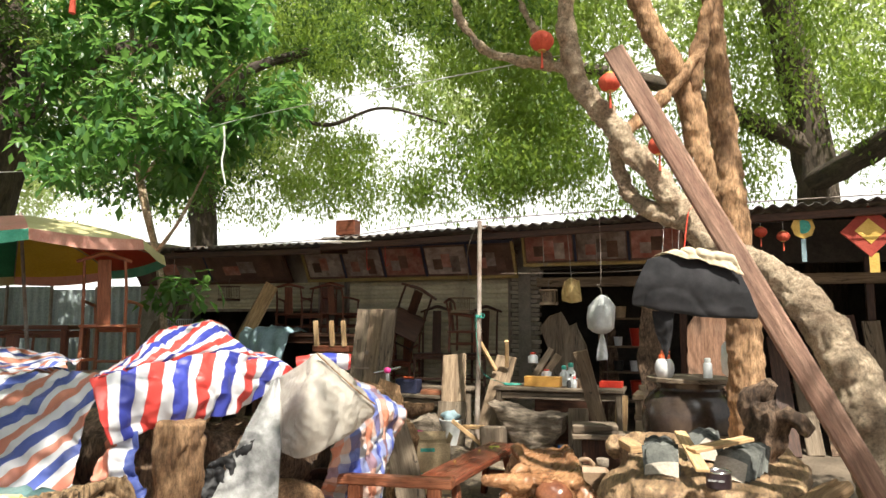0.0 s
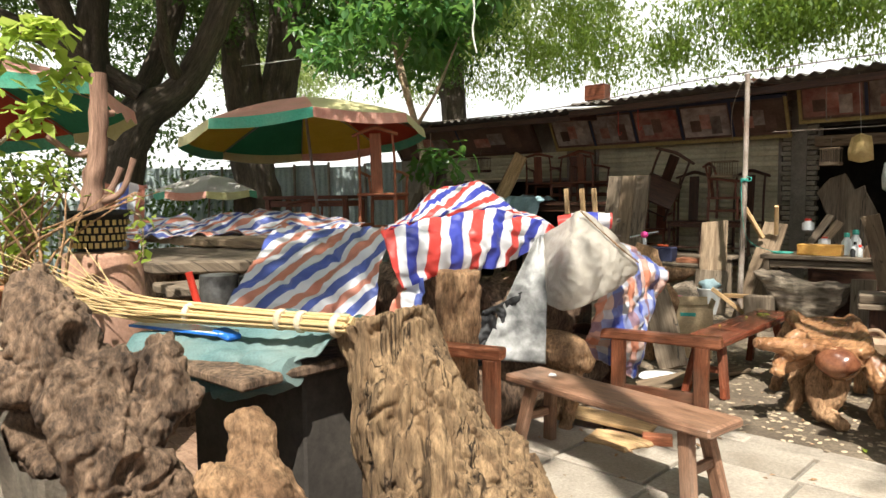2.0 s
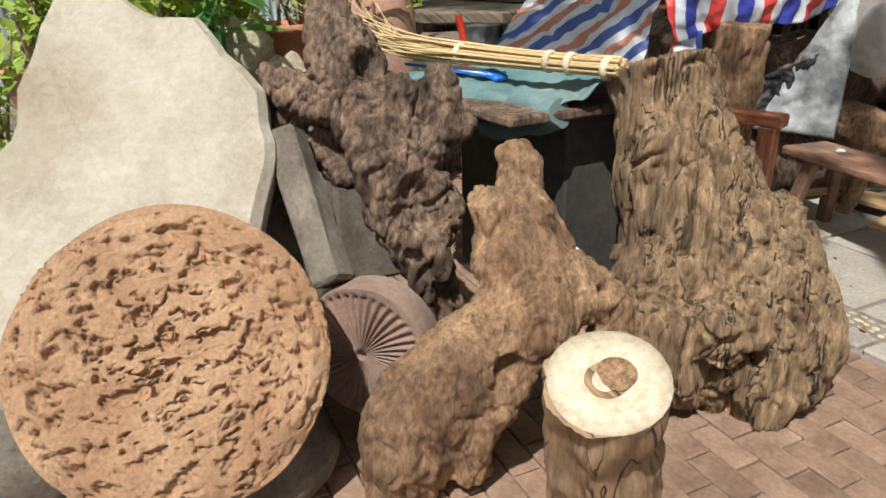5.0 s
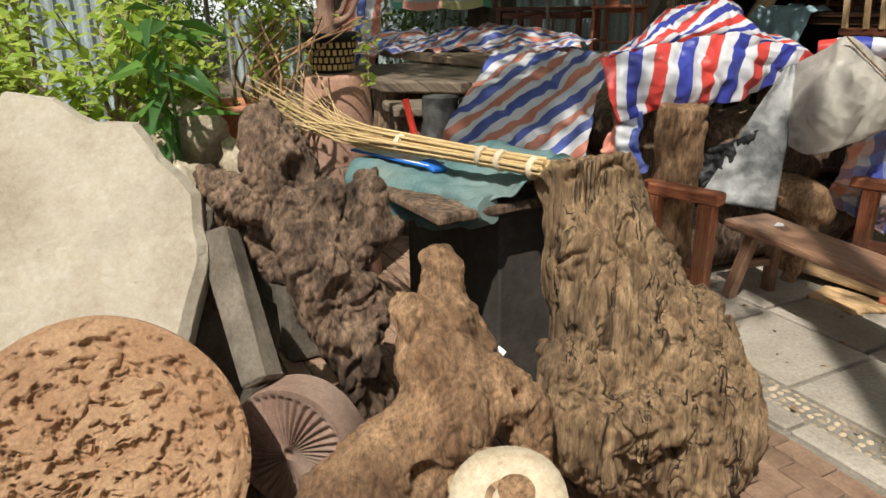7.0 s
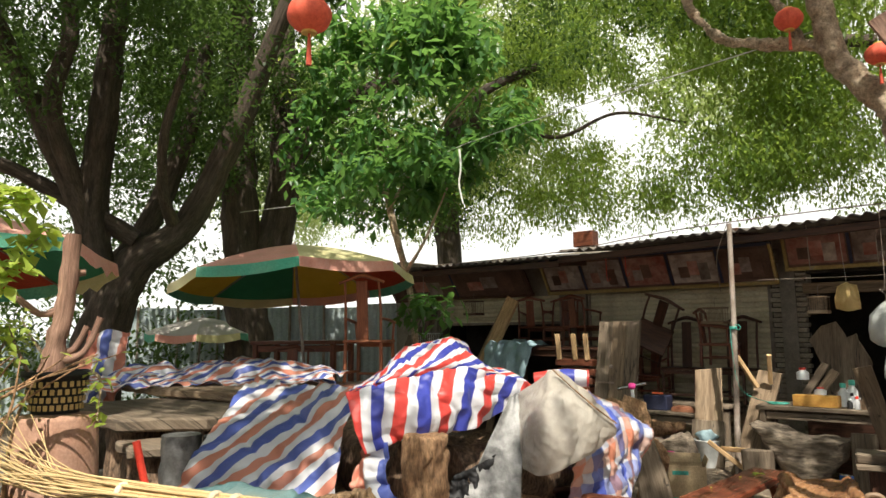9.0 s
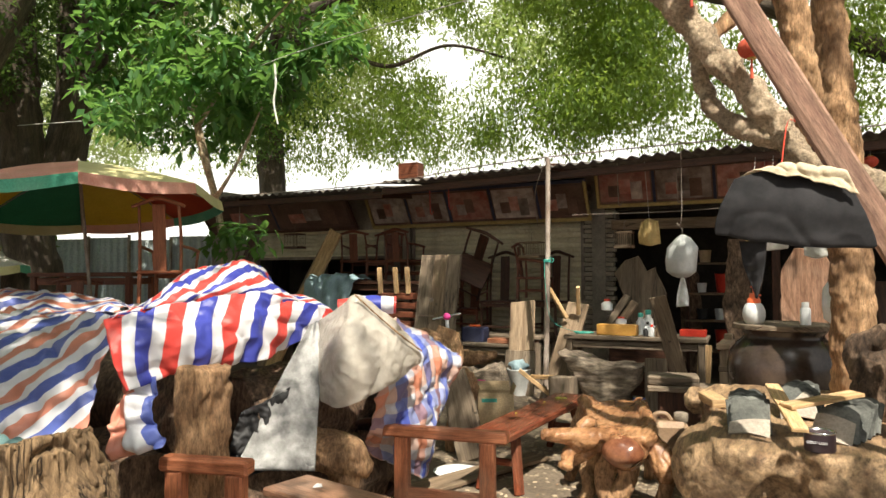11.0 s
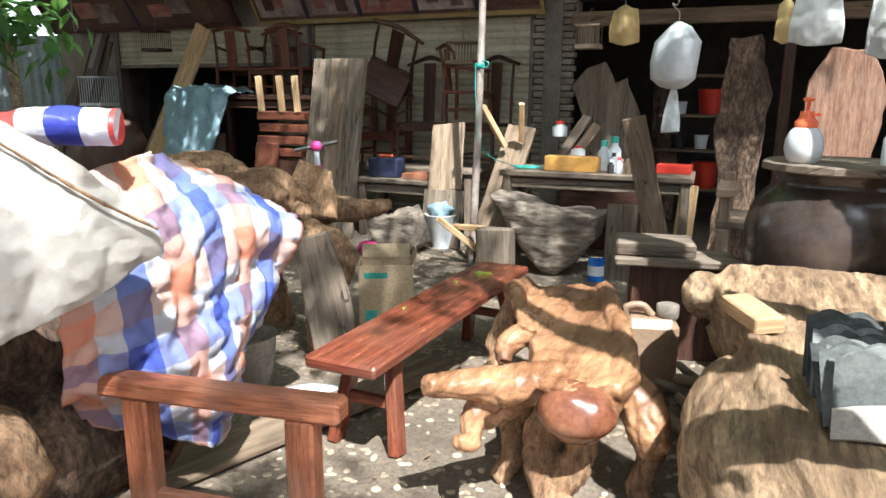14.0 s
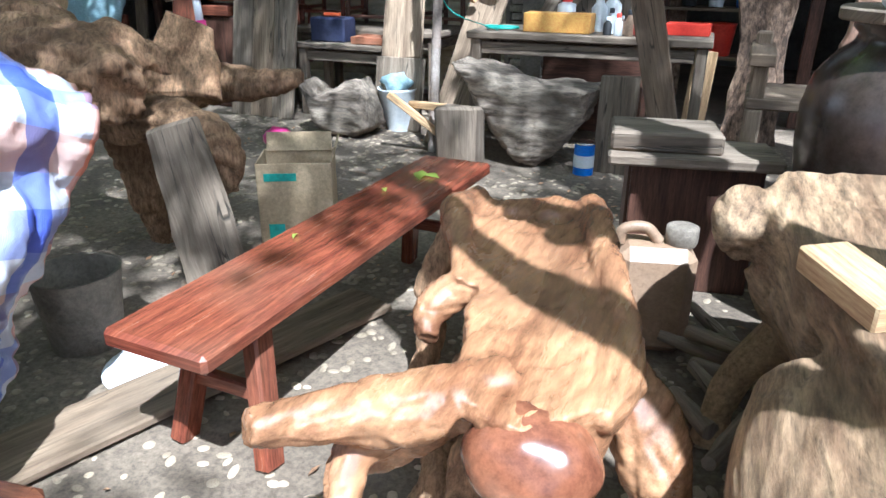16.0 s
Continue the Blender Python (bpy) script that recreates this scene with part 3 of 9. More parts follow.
def tube(sh, pts, rad, seg=12, per=5, rough=0.0, size=4.0, flute=0.0, nfl=5, cap=True, flat=1.0, seed=0.0, fibre=0.0):
    """A limb through pts with radii rad, lumpy by noise and fluted along the grain."""
    P = [Vector(p) for p in pts]
    n = (len(P) - 1) * per + 1
    C = [crom(P, i / per) for i in range(n)]
    Rr = [max(0.002, crom([float(r) for r in rad], i / per)) for i in range(n)]
    T = [(C[min(i + 1, n - 1)] - C[max(i - 1, 0)]).normalized() for i in range(n)]
    u = T[0].orthogonal().normalized()
    vs, fs, uv = [], [], []
    ln = [0.0]
    for i in range(1, n):
        ln.append(ln[-1] + (C[i] - C[i - 1]).length)
    rings = []
    for i in range(n):
        u = (u - T[i] * u.dot(T[i])).normalized()
        w = T[i].cross(u)
        row = []
        for k in range(seg):
            a = 2 * math.pi * k / seg
            d = u * math.cos(a) + w * math.sin(a) * flat
            r = Rr[i]
            q = C[i] + d * r
            k1 = 1.0
            if rough:
                k1 -= 0.9 * rough * max(0.0, 1 - 4.5 * abs(noise.noise(Vector((q.x, q.y, q.z * 0.45)) * size * 1.1 + Vector((seed, 4, seed)))))
                k1 += rough * (noise.noise(q * size + Vector((seed, seed * 2, 0))) + 0.5 * noise.noise(q * size * 2.7 + Vector((0, seed, 3))))
            if flute:
                k1 += flute * math.sin(a * nfl + 2.5 * noise.noise(Vector((ln[i] * 1.2, seed, 0)))) + 0.5 * flute * math.sin(a * (nfl * 2 + 1) + seed)
            if fibre:
                k1 += fibre * (abs(noise.noise(Vector((a * 5.5 + seed, ln[i] * 2.2, 1)))) * 2 - 0.6 + 0.8 * noise.noise(Vector((math.cos(a) * 9, math.sin(a) * 9, ln[i] * 4 + seed))))
            row.append(len(vs))
            vs.append(C[i] + d * r * k1)
        rings.append(row)
    rm = sum(Rr) / n
    for i in range(n - 1):
        for k in range(seg):
            k2 = (k + 1) % seg
            fs.append([rings[i][k], rings[i][k2], rings[i + 1][k2], rings[i + 1][k]])
            c = 2 * math.pi * rm / seg
            uv.append([(ln[i] + seed, k * c), (ln[i] + seed, (k + 1) * c), (ln[i + 1] + seed, (k + 1) * c), (ln[i + 1] + seed, k * c)])
    sh.add(vs, fs, uv, True)
    if cap:
        for row, cen, flip in ((rings[0], C[0], True), (rings[-1], C[-1], False)):
            k = [vs[i] for i in row]
            mid = sum(k, Vector()) / seg
            f2 = [[i, (i + 1) % seg, seg] for i in range(seg)]
            if flip:
                f2 = [q[::-1] for q in f2]
            sh.add(k + [mid], f2, [[((k + [mid])[i].x + (k + [mid])[i].z * 0.3, (k + [mid])[i].y) for i in q] for q in f2], False)
    return sh


def lathe(sh, prof, at=(0, 0, 0), seg=32, m=None, wob=0.0, smooth=True, seed=0.0):
    """A turned body from (radius, height) pairs."""
    m = (m or Matrix.Identity(4)) @ Matrix.Translation(at)
    vs, fs, uv = [], [], []
    for r, z in prof:
        for k in range(seg):
            a = 2 * math.pi * k / seg
            d = Vector((math.cos(a), math.sin(a), 0))
            q = d * r + Vector((0, 0, z))
            if wob:
                q += d * wob * noise.noise(q * 4 + Vector((seed, 0, 0)))
            vs.append(m @ q)
    n = len(prof)
    acc = 0
    for i in range(n - 1):
        st = math.hypot(prof[i + 1][0] - prof[i][0], prof[i + 1][1] - prof[i][1])
        for k in range(seg):
            k2 = (k + 1) % seg
            fs.append([i * seg + k, i * seg + k2, (i + 1) * seg + k2, (i + 1) * seg + k])
            c = 2 * math.pi * max(prof[i][0], 0.02) / seg
            uv.append([(k * c, acc), ((k + 1) * c, acc), ((k + 1) * c, acc + st), (k * c, acc + st)])
        acc += st
    sh.add(vs, fs, uv, smooth)
    for i, flip in ((0, True), (n - 1, False)):
        if prof[i][0] > 0.003:
            q = [i * seg + k for k in range(seg)]
            pts = [vs[j] for j in q]
            order = list(range(seg))[::-1] if flip else list(range(seg))
            sh.add(pts, [order], [[(pts[j].x, pts[j].y) for j in order]], False)
    return sh


def sheet(sh, net, nu=40, nv=24, amp=0.02, size=5.0, seed=0.0, fold=0.0, fdir=0, ffreq=9.0, lean=0.0):
    """A cloth through a net of points (rows of columns): creased by noise, folded along one way."""
    net = [[Vector(p) for p in row] for row in net]
    R_, C_ = len(net), len(net[0])
    G = []
    for i in range(nv + 1):
        s = i / nv * (R_ - 1)
        cols = [crom([net[r][c] for r in range(R_)], s) for c in range(C_)]
        G.append([crom(cols, j / nu * (C_ - 1)) for j in range(nu + 1)])
    lu = sum((G[nv // 2][j + 1] - G[nv // 2][j]).length for j in range(nu))
    lv = sum((G[i + 1][nu // 2] - G[i][nu // 2]).length for i in range(nv))
    vs = []
    for i in range(nv + 1):
        for j in range(nu + 1):
            p = G[i][j]
            du = G[i][min(j + 1, nu)] - G[i][max(j - 1, 0)]
            dv = G[min(i + 1, nv)][j] - G[max(i - 1, 0)][j]
            nn = du.cross(dv)
            nn = nn.normalized() if nn.length > 1e-9 else Vector((0, 0, 1))
            d = amp * (noise.noise(p * size + Vector((seed, 0, 0))) + 0.6 * (abs(noise.noise(p * size * 2.1 + Vector((0, seed, 0)))) * 2 - 0.5))
            d += 0.9 * amp * max(0.0, 1 - 5 * abs(noise.noise(p * size * 0.8 + Vector((3, seed, 8)))))
            if fold:
                x = (j / nu * lu) if fdir == 0 else (i / nv * lv)
                d += fold * math.sin(x * ffreq + 3 * noise.noise(p * 2.2 + Vector((seed, 5, 0))))
            vs.append(p + nn * d)
    w = nu + 1
    fs, uv = [], []
    for i in range(nv):
        for j in range(nu):
            fs.append([i * w + j, i * w + j + 1, (i + 1) * w + j + 1, (i + 1) * w + j])
            uv.append([(a / nu * lu + lean * b / nv * lv, b / nv * lv) for a, b in ((j, i), (j + 1, i), (j + 1, i + 1), (j, i + 1))])
    return sh.add(vs, fs, uv, True)


def thick(ob, t=0.004):
    md = ob.modifiers.new("thickness", 'SOLIDIFY')
    md.thickness = t
    return ob


def slab(sh, outline, thickness, m, bevel=0.01, rough=0.0, seed=0.0, long=0):
    """A flat piece of the outline (x, y), lifted from z=0 to thickness, edges chamfered, turned by m."""
    n = len(outline)
    cx = sum(p[0] for p in outline) / n
    cy = sum(p[1] for p in outline) / n

    def ring(inset, z):
        out = []
        for i, (x, y) in enumerate(outline):
            d = Vector((x - cx, y - cy, 0))
            k = 1 - inset / max(d.length, 0.02)
            q = Vector((cx, cy, 0)) + d * k
            q.z = z + (rough * noise.noise(Vector((x * 5 + seed, y * 5, z * 3))) if rough else 0)
            out.append(q)
        return out
    rings = [ring(bevel, 0), ring(0, bevel), ring(0, thickness - bevel), ring(bevel, thickness)]
    vs = [p for r in rings for p in r] + [Vector((cx, cy, 0)), Vector((cx, cy, thickness))]
    fs = []
    for r in range(3):
        for i in range(n):
            j = (i + 1) % n
            fs.append([r * n + i, r * n + j, (r + 1) * n + j, (r + 1) * n + i])
    for i in range(n):
        j = (i + 1) % n
        fs.append([j, i, 4 * n])
        fs.append([3 * n + i, 3 * n + j, 4 * n + 1])
    o = 1 - long
    uv = [[(vs[k][long] + seed, vs[k][o] + vs[k].z) for k in q] for q in fs]
    return sh.add([m @ p for p in vs], fs, uv, False)


def loft(sh, outline, levels, rough=0.02, size=4.0, seed=0.0, dip=0.0, caves=()):
    """A solid from an outline (x, y) carried through levels of (scale, z, dx, dy), top first, with a lumpy skin; dip hollows the top."""
    n = len(outline)
    cx = sum(p[0] for p in outline) / n
    cy = sum(p[1] for p in outline) / n
    rows, vs, fs, uv = [], [], [], []
    lev = [(levels[0][0] * f, levels[0][1] - dip * (1 - f * f), levels[0][2], levels[0][3]) for f in (0.02, 0.25, 0.5, 0.72, 0.9)] + list(levels)
    for s, z, dx, dy in lev:
        row = []
        for x, y in outline:
            p = Vector((cx + (x - cx) * s + dx, cy + (y - cy) * s + dy, z))
            d = Vector((x - cx, y - cy, 0)).normalized()
            k = noise.noise(p * size + Vector((seed, 0, 0))) + 0.5 * noise.noise(p * size * 2.6 + Vector((0, seed, 0))) + 0.25 * noise.noise(p * size * 6)
            q = p + d * k * rough * 1.6 * min(1, s) + Vector((0, 0, k * rough * 0.6))
            for cc, cr, push in caves:
                w_ = max(0.0, 1 - ((q - Vector(cc)).length / cr) ** 2)
                q = q + Vector(push) * w_ ** 0.5
            row.append(len(vs))
            vs.append(q)
        rows.append(row)
    for a, b in zip(rows, rows[1:]):
        for i in range(n):
            j = (i + 1) % n
            f = [a[i], b[i], b[j], a[j]]
            fs.append(f)
            uv.append([(vs[q].y + seed, vs[q].x - vs[q].z) for q in f])
    for end in (list(reversed(rows[-1])), list(rows[0])):
        fs.append(end)
        uv.append([(vs[q].y, vs[q].x) for q in end])
    return sh.add(vs, fs, uv, True)


def wobbly(outline, step=0.05, amp=0.012, seed=0.0):
    """An outline cut into short steps and made uneven."""
    out = []
    n = len(outline)
    for i in range(n):
        a, b = Vector(outline[i]), Vector(outline[(i + 1) % n])
        k = max(1, int((b - a).length / step))
        for s in range(k):
            p = a.lerp(b, s / k)
            d = Vector((noise.noise(Vector((p.x * 7 + seed, p.y * 7, 1))), noise.noise(Vector((p.x * 7, p.y * 7 + seed, 9)))))
            out.append(tuple(p + d * amp))
    return out


def ball(sh, c, r, m=None, seg=14, rows=9, rough=0.0, size=4, seed=0.0):
    """A lumpy ellipsoid with half sizes r."""
    prof = [(max(0.0005, math.sin(math.pi * i / rows)), -math.cos(math.pi * i / rows)) for i in range(rows + 1)]
    k = len(sh.v)
    lathe(sh, prof, (0, 0, 0), seg)
    m = m or Matrix.Identity(4)
    for i in range(k, len(sh.v)):
        p = Vector(sh.v[i])
        s = 1 + (rough * noise.noise(p * size * 0.5 + Vector((seed, seed, 0))) if rough else 0)
        sh.v[i] = tuple(m @ (Vector(c) + Vector((p.x * r[0], p.y * r[1], p.z * r[2])) * s))
    return sh


def gnarl(limbs, voxel=0.012, soft=6, lump=(0.02, 7.0), crack=(0.014, 20.0), grain=(0, 0, 0.9), fine=0.004, caves=(), seed=0.0, base=None, floor=0.0):
    """Limbs grown together into one skin: lumps, fissures along the grain (a vector, as long as the grain is strong), hollows pushed in."""
    sh = base or Shape()
    for pts, rad in limbs:
        tube(sh, pts, rad, 16, 6, seed=seed)
    tmp = bpy.data.objects.new("union", sh.mesh("union"))
    scene.collection.objects.link(tmp)
    md = tmp.modifiers.new("skin", 'REMESH')
    md.mode, md.voxel_size = 'VOXEL', voxel
    md = tmp.modifiers.new("soften", 'SMOOTH')
    md.factor, md.iterations = 0.5, soft
    me = bpy.data.meshes.new_from_object(tmp.evaluated_get(bpy.context.evaluated_depsgraph_get()))
    bpy.data.objects.remove(tmp)
    n = len(me.vertices)
    co, no = np.empty(n * 3), np.empty(n * 3)
    me.vertices.foreach_get("co", co)
    me.vertices.foreach_get("normal", no)
    g = Vector(grain)
    k = g.length
    g = g.normalized() if k else g
    off = Vector((seed, seed * 1.7, 3.1))
    out = []
    for i in range(n):
        p, nn = Vector(co[3 * i:3 * i + 3]), Vector(no[3 * i:3 * i + 3])
        q = (p - g * p.dot(g) * k)
        w = q + 0.03 * noise.noise_vector(p * 7 + off)
        d = lump[0] * (noise.noise(p * lump[1] + off) + 0.45 * noise.noise(p * lump[1] * 2.3))
        d -= crack[0] * max(0.0, 1 - 7 * abs(noise.noise(w * crack[1] + off)))
        d -= 0.6 * crack[0] * max(0.0, 1 - 5 * abs(noise.noise(w * crack[1] * 2.4 - off)))
        d += fine * noise.noise(q * 75 + off)
        p = p + nn * d
        for c, r, deep in caves:
            v = (p - Vector(c)).length / r
            if v < 1.3:
                p = p - nn * deep * max(0.0, 1 - v ** 4 * 0.35) * (1 if v < 1 else max(0.0, (1.3 - v) / 0.3))
        p.z = max(p.z, floor)
        out.extend(p)
    me.vertices.foreach_set("co", out)
    me.polygons.foreach_set("use_smooth", [True] * len(me.polygons))
    me.materials.clear()
    me.update()
    return me


def leaves(centres, spread, count, length, width, rng, droop=0.5, bend=0.15):
    """A mesh of many single leaves (each a folded quad pair) scattered about centres."""
    n = len(centres) * count
    cen = np.repeat(np.array(centres), count, axis=0)
    sp = np.array(spread)
    dd = rng.normal(0, 1, (n, 3))
    dd /= np.linalg.norm(dd, axis=1)[:, None]
    pos = cen + dd * (rng.uniform(0.15, 1, n) ** 0.6)[:, None] * sp * rng.uniform(0.6, 1.15, (len(centres), 1)).repeat(count, axis=0)
    yaw = rng.uniform(0, 2 * np.pi, n)
    tilt = rng.normal(-droop, 0.45, n)
    L = length * rng.uniform(0.65, 1.25, n)
    Wd = width * rng.uniform(0.7, 1.2, n)
    d = np.stack([np.cos(yaw) * np.cos(tilt), np.sin(yaw) * np.cos(tilt), np.sin(tilt)], 1)
    side = np.stack([-np.sin(yaw), np.cos(yaw), rng.normal(0, 0.35, n)], 1)
    side /= np.linalg.norm(side, axis=1)[:, None]
    up = np.cross(d, side)
    a = pos
    b = pos + d * (L * 0.5)[:, None] + side * (Wd * 0.5)[:, None] + up * (L * bend * 0.5)[:, None]
    c = pos + d * L[:, None]
    e = pos + d * (L * 0.5)[:, None] - side * (Wd * 0.5)[:, None] + up * (L * bend * 0.5)[:, None]
    v = np.stack([a, b, c, e], 1).reshape(-1, 3)
    k = np.arange(n) * 4
    f = np.concatenate([np.stack([k, k + 1, k + 2], 1), np.stack([k, k + 2, k + 3], 1)])
    me = bpy.data.meshes.new("leaves")
    me.vertices.add(len(v))
    me.vertices.foreach_set("co", v.ravel())
    me.loops.add(len(f) * 3)
    me.loops.foreach_set("vertex_index", f.ravel().astype(np.int32))
    me.polygons.add(len(f))
    me.polygons.foreach_set("loop_start", np.arange(len(f), dtype=np.int32) * 3)
    me.update(calc_edges=True)
    return me


def words(name, text, size, m, material, parent, depth=0.001):
    """Raised lettering in the built-in font, turned into a mesh."""
    cu = bpy.data.curves.new(name, 'FONT')
    cu.body, cu.size, cu.extrude, cu.align_x, cu.align_y = text, size, depth, 'CENTER', 'CENTER'
    tmp = bpy.data.objects.new(name, cu)
    scene.collection.objects.link(tmp)
    me = bpy.data.meshes.new_from_object(tmp.evaluated_get(bpy.context.evaluated_depsgraph_get()))
    bpy.data.objects.remove(tmp)
    me.materials.clear()
    ob = part(name, me, material, parent)
    ob.matrix_basis = m
    return ob

# ---- the setting ----
def ground_patch(name, x0, x1, y0, y1, z, material, label, cuts=30, amp=0.01, category="ground"):
    sh = Shape()
    vs, fs, uv = [], [], []
    for i in range(cuts + 1):
        for j in range(cuts + 1):
            x, y = x0 + (x1 - x0) * j / cuts, y0 + (y1 - y0) * i / cuts
            vs.append((x, y, z + amp * noise.noise(Vector((x * 1.3, y * 1.3, 4)))))
    w = cuts + 1
    for i in range(cuts):
        for j in range(cuts):
            fs.append([i * w + j, i * w + j + 1, (i + 1) * w + j + 1, (i + 1) * w + j])
            uv.append([(vs[k][0], vs[k][1]) for k in fs[-1]])
    sh.add(vs, fs, uv, True)
    return tagged(part(name, sh, material), label, category, kind="structure")


g = Shape()
g.add([(-900, -900, -0.05), (900, -900, -0.05), (900, 900, -0.05), (-900, 900, -0.05)], [[0, 1, 2, 3]], [[(-900, -900), (900, -900), (900, 900), (-900, 900)]])
tagged(part("ground", g, M_dirt), "brown bare earth under the trees", "ground", kind="structure")
ground_patch("floor", -9, 6, 4.45, 14.5, 0.0, M_concrete, "worn grey concrete yard with set pebbles", 90, 0.003, "floor")
ground_patch("floor_2", -9, 6, -4, 4.46, -0.012, M_mortar, "grey mortar bed under the paving", 60, 0.004, "floor")

# shed: walls, pillars, roof
def wall(name, a, b, t, z0, z1, material, label):
    sh = Shape()
    bar(sh, (a[0], a[1], (z0 + z1) / 2), (b[0], b[1], (z0 + z1) / 2), t, z1 - z0, 0.008)
    return tagged(part(name, sh, material), label, "wall", kind="structure")


wall("wall_north", (-8.6, 10.62), (-0.72, 10.62), 0.2, 2.33, 3.05, M_plaster, "stained plaster band above the shutters")
wall("wall_west", (-8.6, 10.52), (-8.6, 14.0), 0.2, 0, 3.2, M_plaster, "stained plaster end wall of the shed")
wall("wall_pier_1", (-8.5, 10.62), (-7.53, 10.62), 0.22, 0, 2.33, M_plaster, "stained plaster pier beside the shutter")
wall("wall_pier_2", (-4.63, 10.62), (-4.16, 10.62), 0.24, 0, 2.33, M_plaster, "grey plaster pier between the shutters")
# inner walls and lintel carry the indoor shade in their colour
wall("wall_back", (-8.6, 14.1), (5.2, 14.1), 0.2, 0, 3.25, M_darkinside, "near-black back wall of the workshop")
wall("wall_east", (5.1, 8.9), (5.1, 14.0), 0.2, 0, 3.2, M_darkinside, "near-black end wall of the workshop")
wall("wall_inner", (-4.4, 10.75), (-4.4, 14.0), 0.15, 0, 3.0, M_darkinside, "near-black dividing wall")
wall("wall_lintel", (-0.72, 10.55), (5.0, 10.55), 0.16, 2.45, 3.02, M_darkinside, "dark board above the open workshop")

pier = tagged(part("wall_pier_3", bar(Shape(), (-0.95, 10.62, 0), (-0.95, 10.62, 2.9), 0.42, 0.2, 0.004, (1, 0, 0)), M_mortar), "pier of old grey bricks", "wall", kind="structure")
bk = Shape()
box(bk, (0, 0, 0), (0.215, 0.10, 0.058), None, 0.006, 0.003)
bkm = bk.mesh("brick")
bkm.materials.append(M_wallbrick)
for r in range(42):
    for c in range(2):
        o = part("brick", bkm, None)
        o.parent = pier
        o.matrix_parent_inverse = pier.matrix_basis.inverted()
        o.matrix_basis = pose(-1.06 + c * 0.225 + (0.012 if r % 2 else -0.012), 10.475 + random.uniform(-0.006, 0.006), 0.035 + r * 0.069, random.uniform(-1, 1), random.uniform(-1, 1), random.uniform(-1.5, 1.5))


def shutter(name, x0, x1, z0, z1, y, label):
    sh = Shape()
    ob = thing(name, ((x0 + x1) / 2, y, z0), label, "shutter", kind="structure")
    n = int((z1 - z0) / 0.075)
    sl = Shape()
    w = x1 - x0
    pr = [(-0.0375, 0.0), (-0.03, -0.012), (0.0, -0.018), (0.03, -0.012), (0.0375, 0.0)]
    vs = [(sx * w / 2, p[1], p[0]) for p in pr for sx in (-1, 1)]
    sl.add(vs, [[2 * i, 2 * i + 1, 2 * i + 3, 2 * i + 2] for i in range(4)], [[(vs[k][0], vs[k][2]) for k in (2 * i, 2 * i + 1, 2 * i + 3, 2 * i + 2)] for i in range(4)], True)
    me = sl.mesh("slat")
    me.materials.append(M_shutter)
    for i in range(n):
        o = part("slat", me, None)
        o.parent = ob
        o.matrix_basis = pose(0, 0, 0.0375 + i * 0.075)
    for sx in (-1, 1):
        part("rail", bar(Shape(), ((x0 + x1) / 2 + sx * w / 2, y - 0.01, 0), ((x0 + x1) / 2 + sx * w / 2, y - 0.01, z1), 0.05, 0.06), M_steel, ob)
    part("bottom_bar", bar(Shape(), (x0, y - 0.01, z0 + 0.02), (x1, y - 0.01, z0 + 0.02), 0.05, 0.05), M_steel, ob)


shutter("shutter_1", -7.5, -4.66, 1.83, 2.36, 10.56, "cream steel roller shutter half raised")
shutter("shutter_2", -4.1, -1.22, 0.0, 2.36, 10.56, "closed cream steel roller shutter, dusty")

# corrugated roof
rf = Shape()
def roof_sheet(sh, x0, x1, ya, za0, za1, yb, zb, n):
    vs, fs, uv = [], [], []
    for i in range(n + 1):
        x = x0 + (x1 - x0) * i / n
        f = i / n
        za = za0 + (za1 - za0) * f + 0.02 * noise.noise(Vector((x * 0.9, 0, 0)))
        c = 0.022 * math.sin(x * 2 * math.pi / 0.15)
        vs += [(x, ya + 0.05 * noise.noise(Vector((x * 1.1, 3, 0))), za + c), (x, yb, zb + c)]
    for i in range(n):
        fs.append([2 * i, 2 * i + 2, 2 * i + 3, 2 * i + 1])
        uv.append([(vs[k][0], vs[k][1]) for k in fs[-1]])
    sh.add(vs, fs, uv, True)
roof_sheet(rf, -8.9, -3.6, 8.85, 2.84, 2.80, 14.3, 3.35, 280)
roof_sheet(rf, -3.65, 5.4, 8.8, 2.86, 3.06, 14.3, 3.45, 480)
thick(tagged(part("roof", rf, M_roof), "dark corrugated sheet roof sagging at the eave", "roof", kind="structure"), 0.006)
for k, (x, a, b) in enumerate(((-6.5, 2.76, 3.0), (-3.9, 2.72, 3.0), (-1.13, 2.92, 3.2), (1.9, 2.92, 3.2), (4.4, 2.94, 3.2))):
    tagged(part("rafter_%d" % (k + 1), bar(Shape(), (x, 8.95, a), (x, 13.9, b + 0.1), 0.07, 0.09), W['dark']), "dark wooden roof rafter", "rafter", kind="structure")
tagged(part("eave_beam", bar(Shape(), (-8.8, 8.98, 2.74), (-3.7, 8.98, 2.70), 0.06, 0.09), W['dark']), "dark wooden eave beam", "beam", kind="structure")
tagged(part("eave_beam_2", bar(Shape(), (-3.7, 8.96, 2.75), (5.2, 8.96, 2.94), 0.06, 0.09), W['dark']), "dark wooden eave beam", "beam", kind="structure")
tagged(part("beam", bar(Shape(), (-0.72, 10.3, 2.24), (4.9, 10.3, 2.22), 0.12, 0.14), W['plank']), "old wooden beam across the open workshop", "beam", kind="structure")
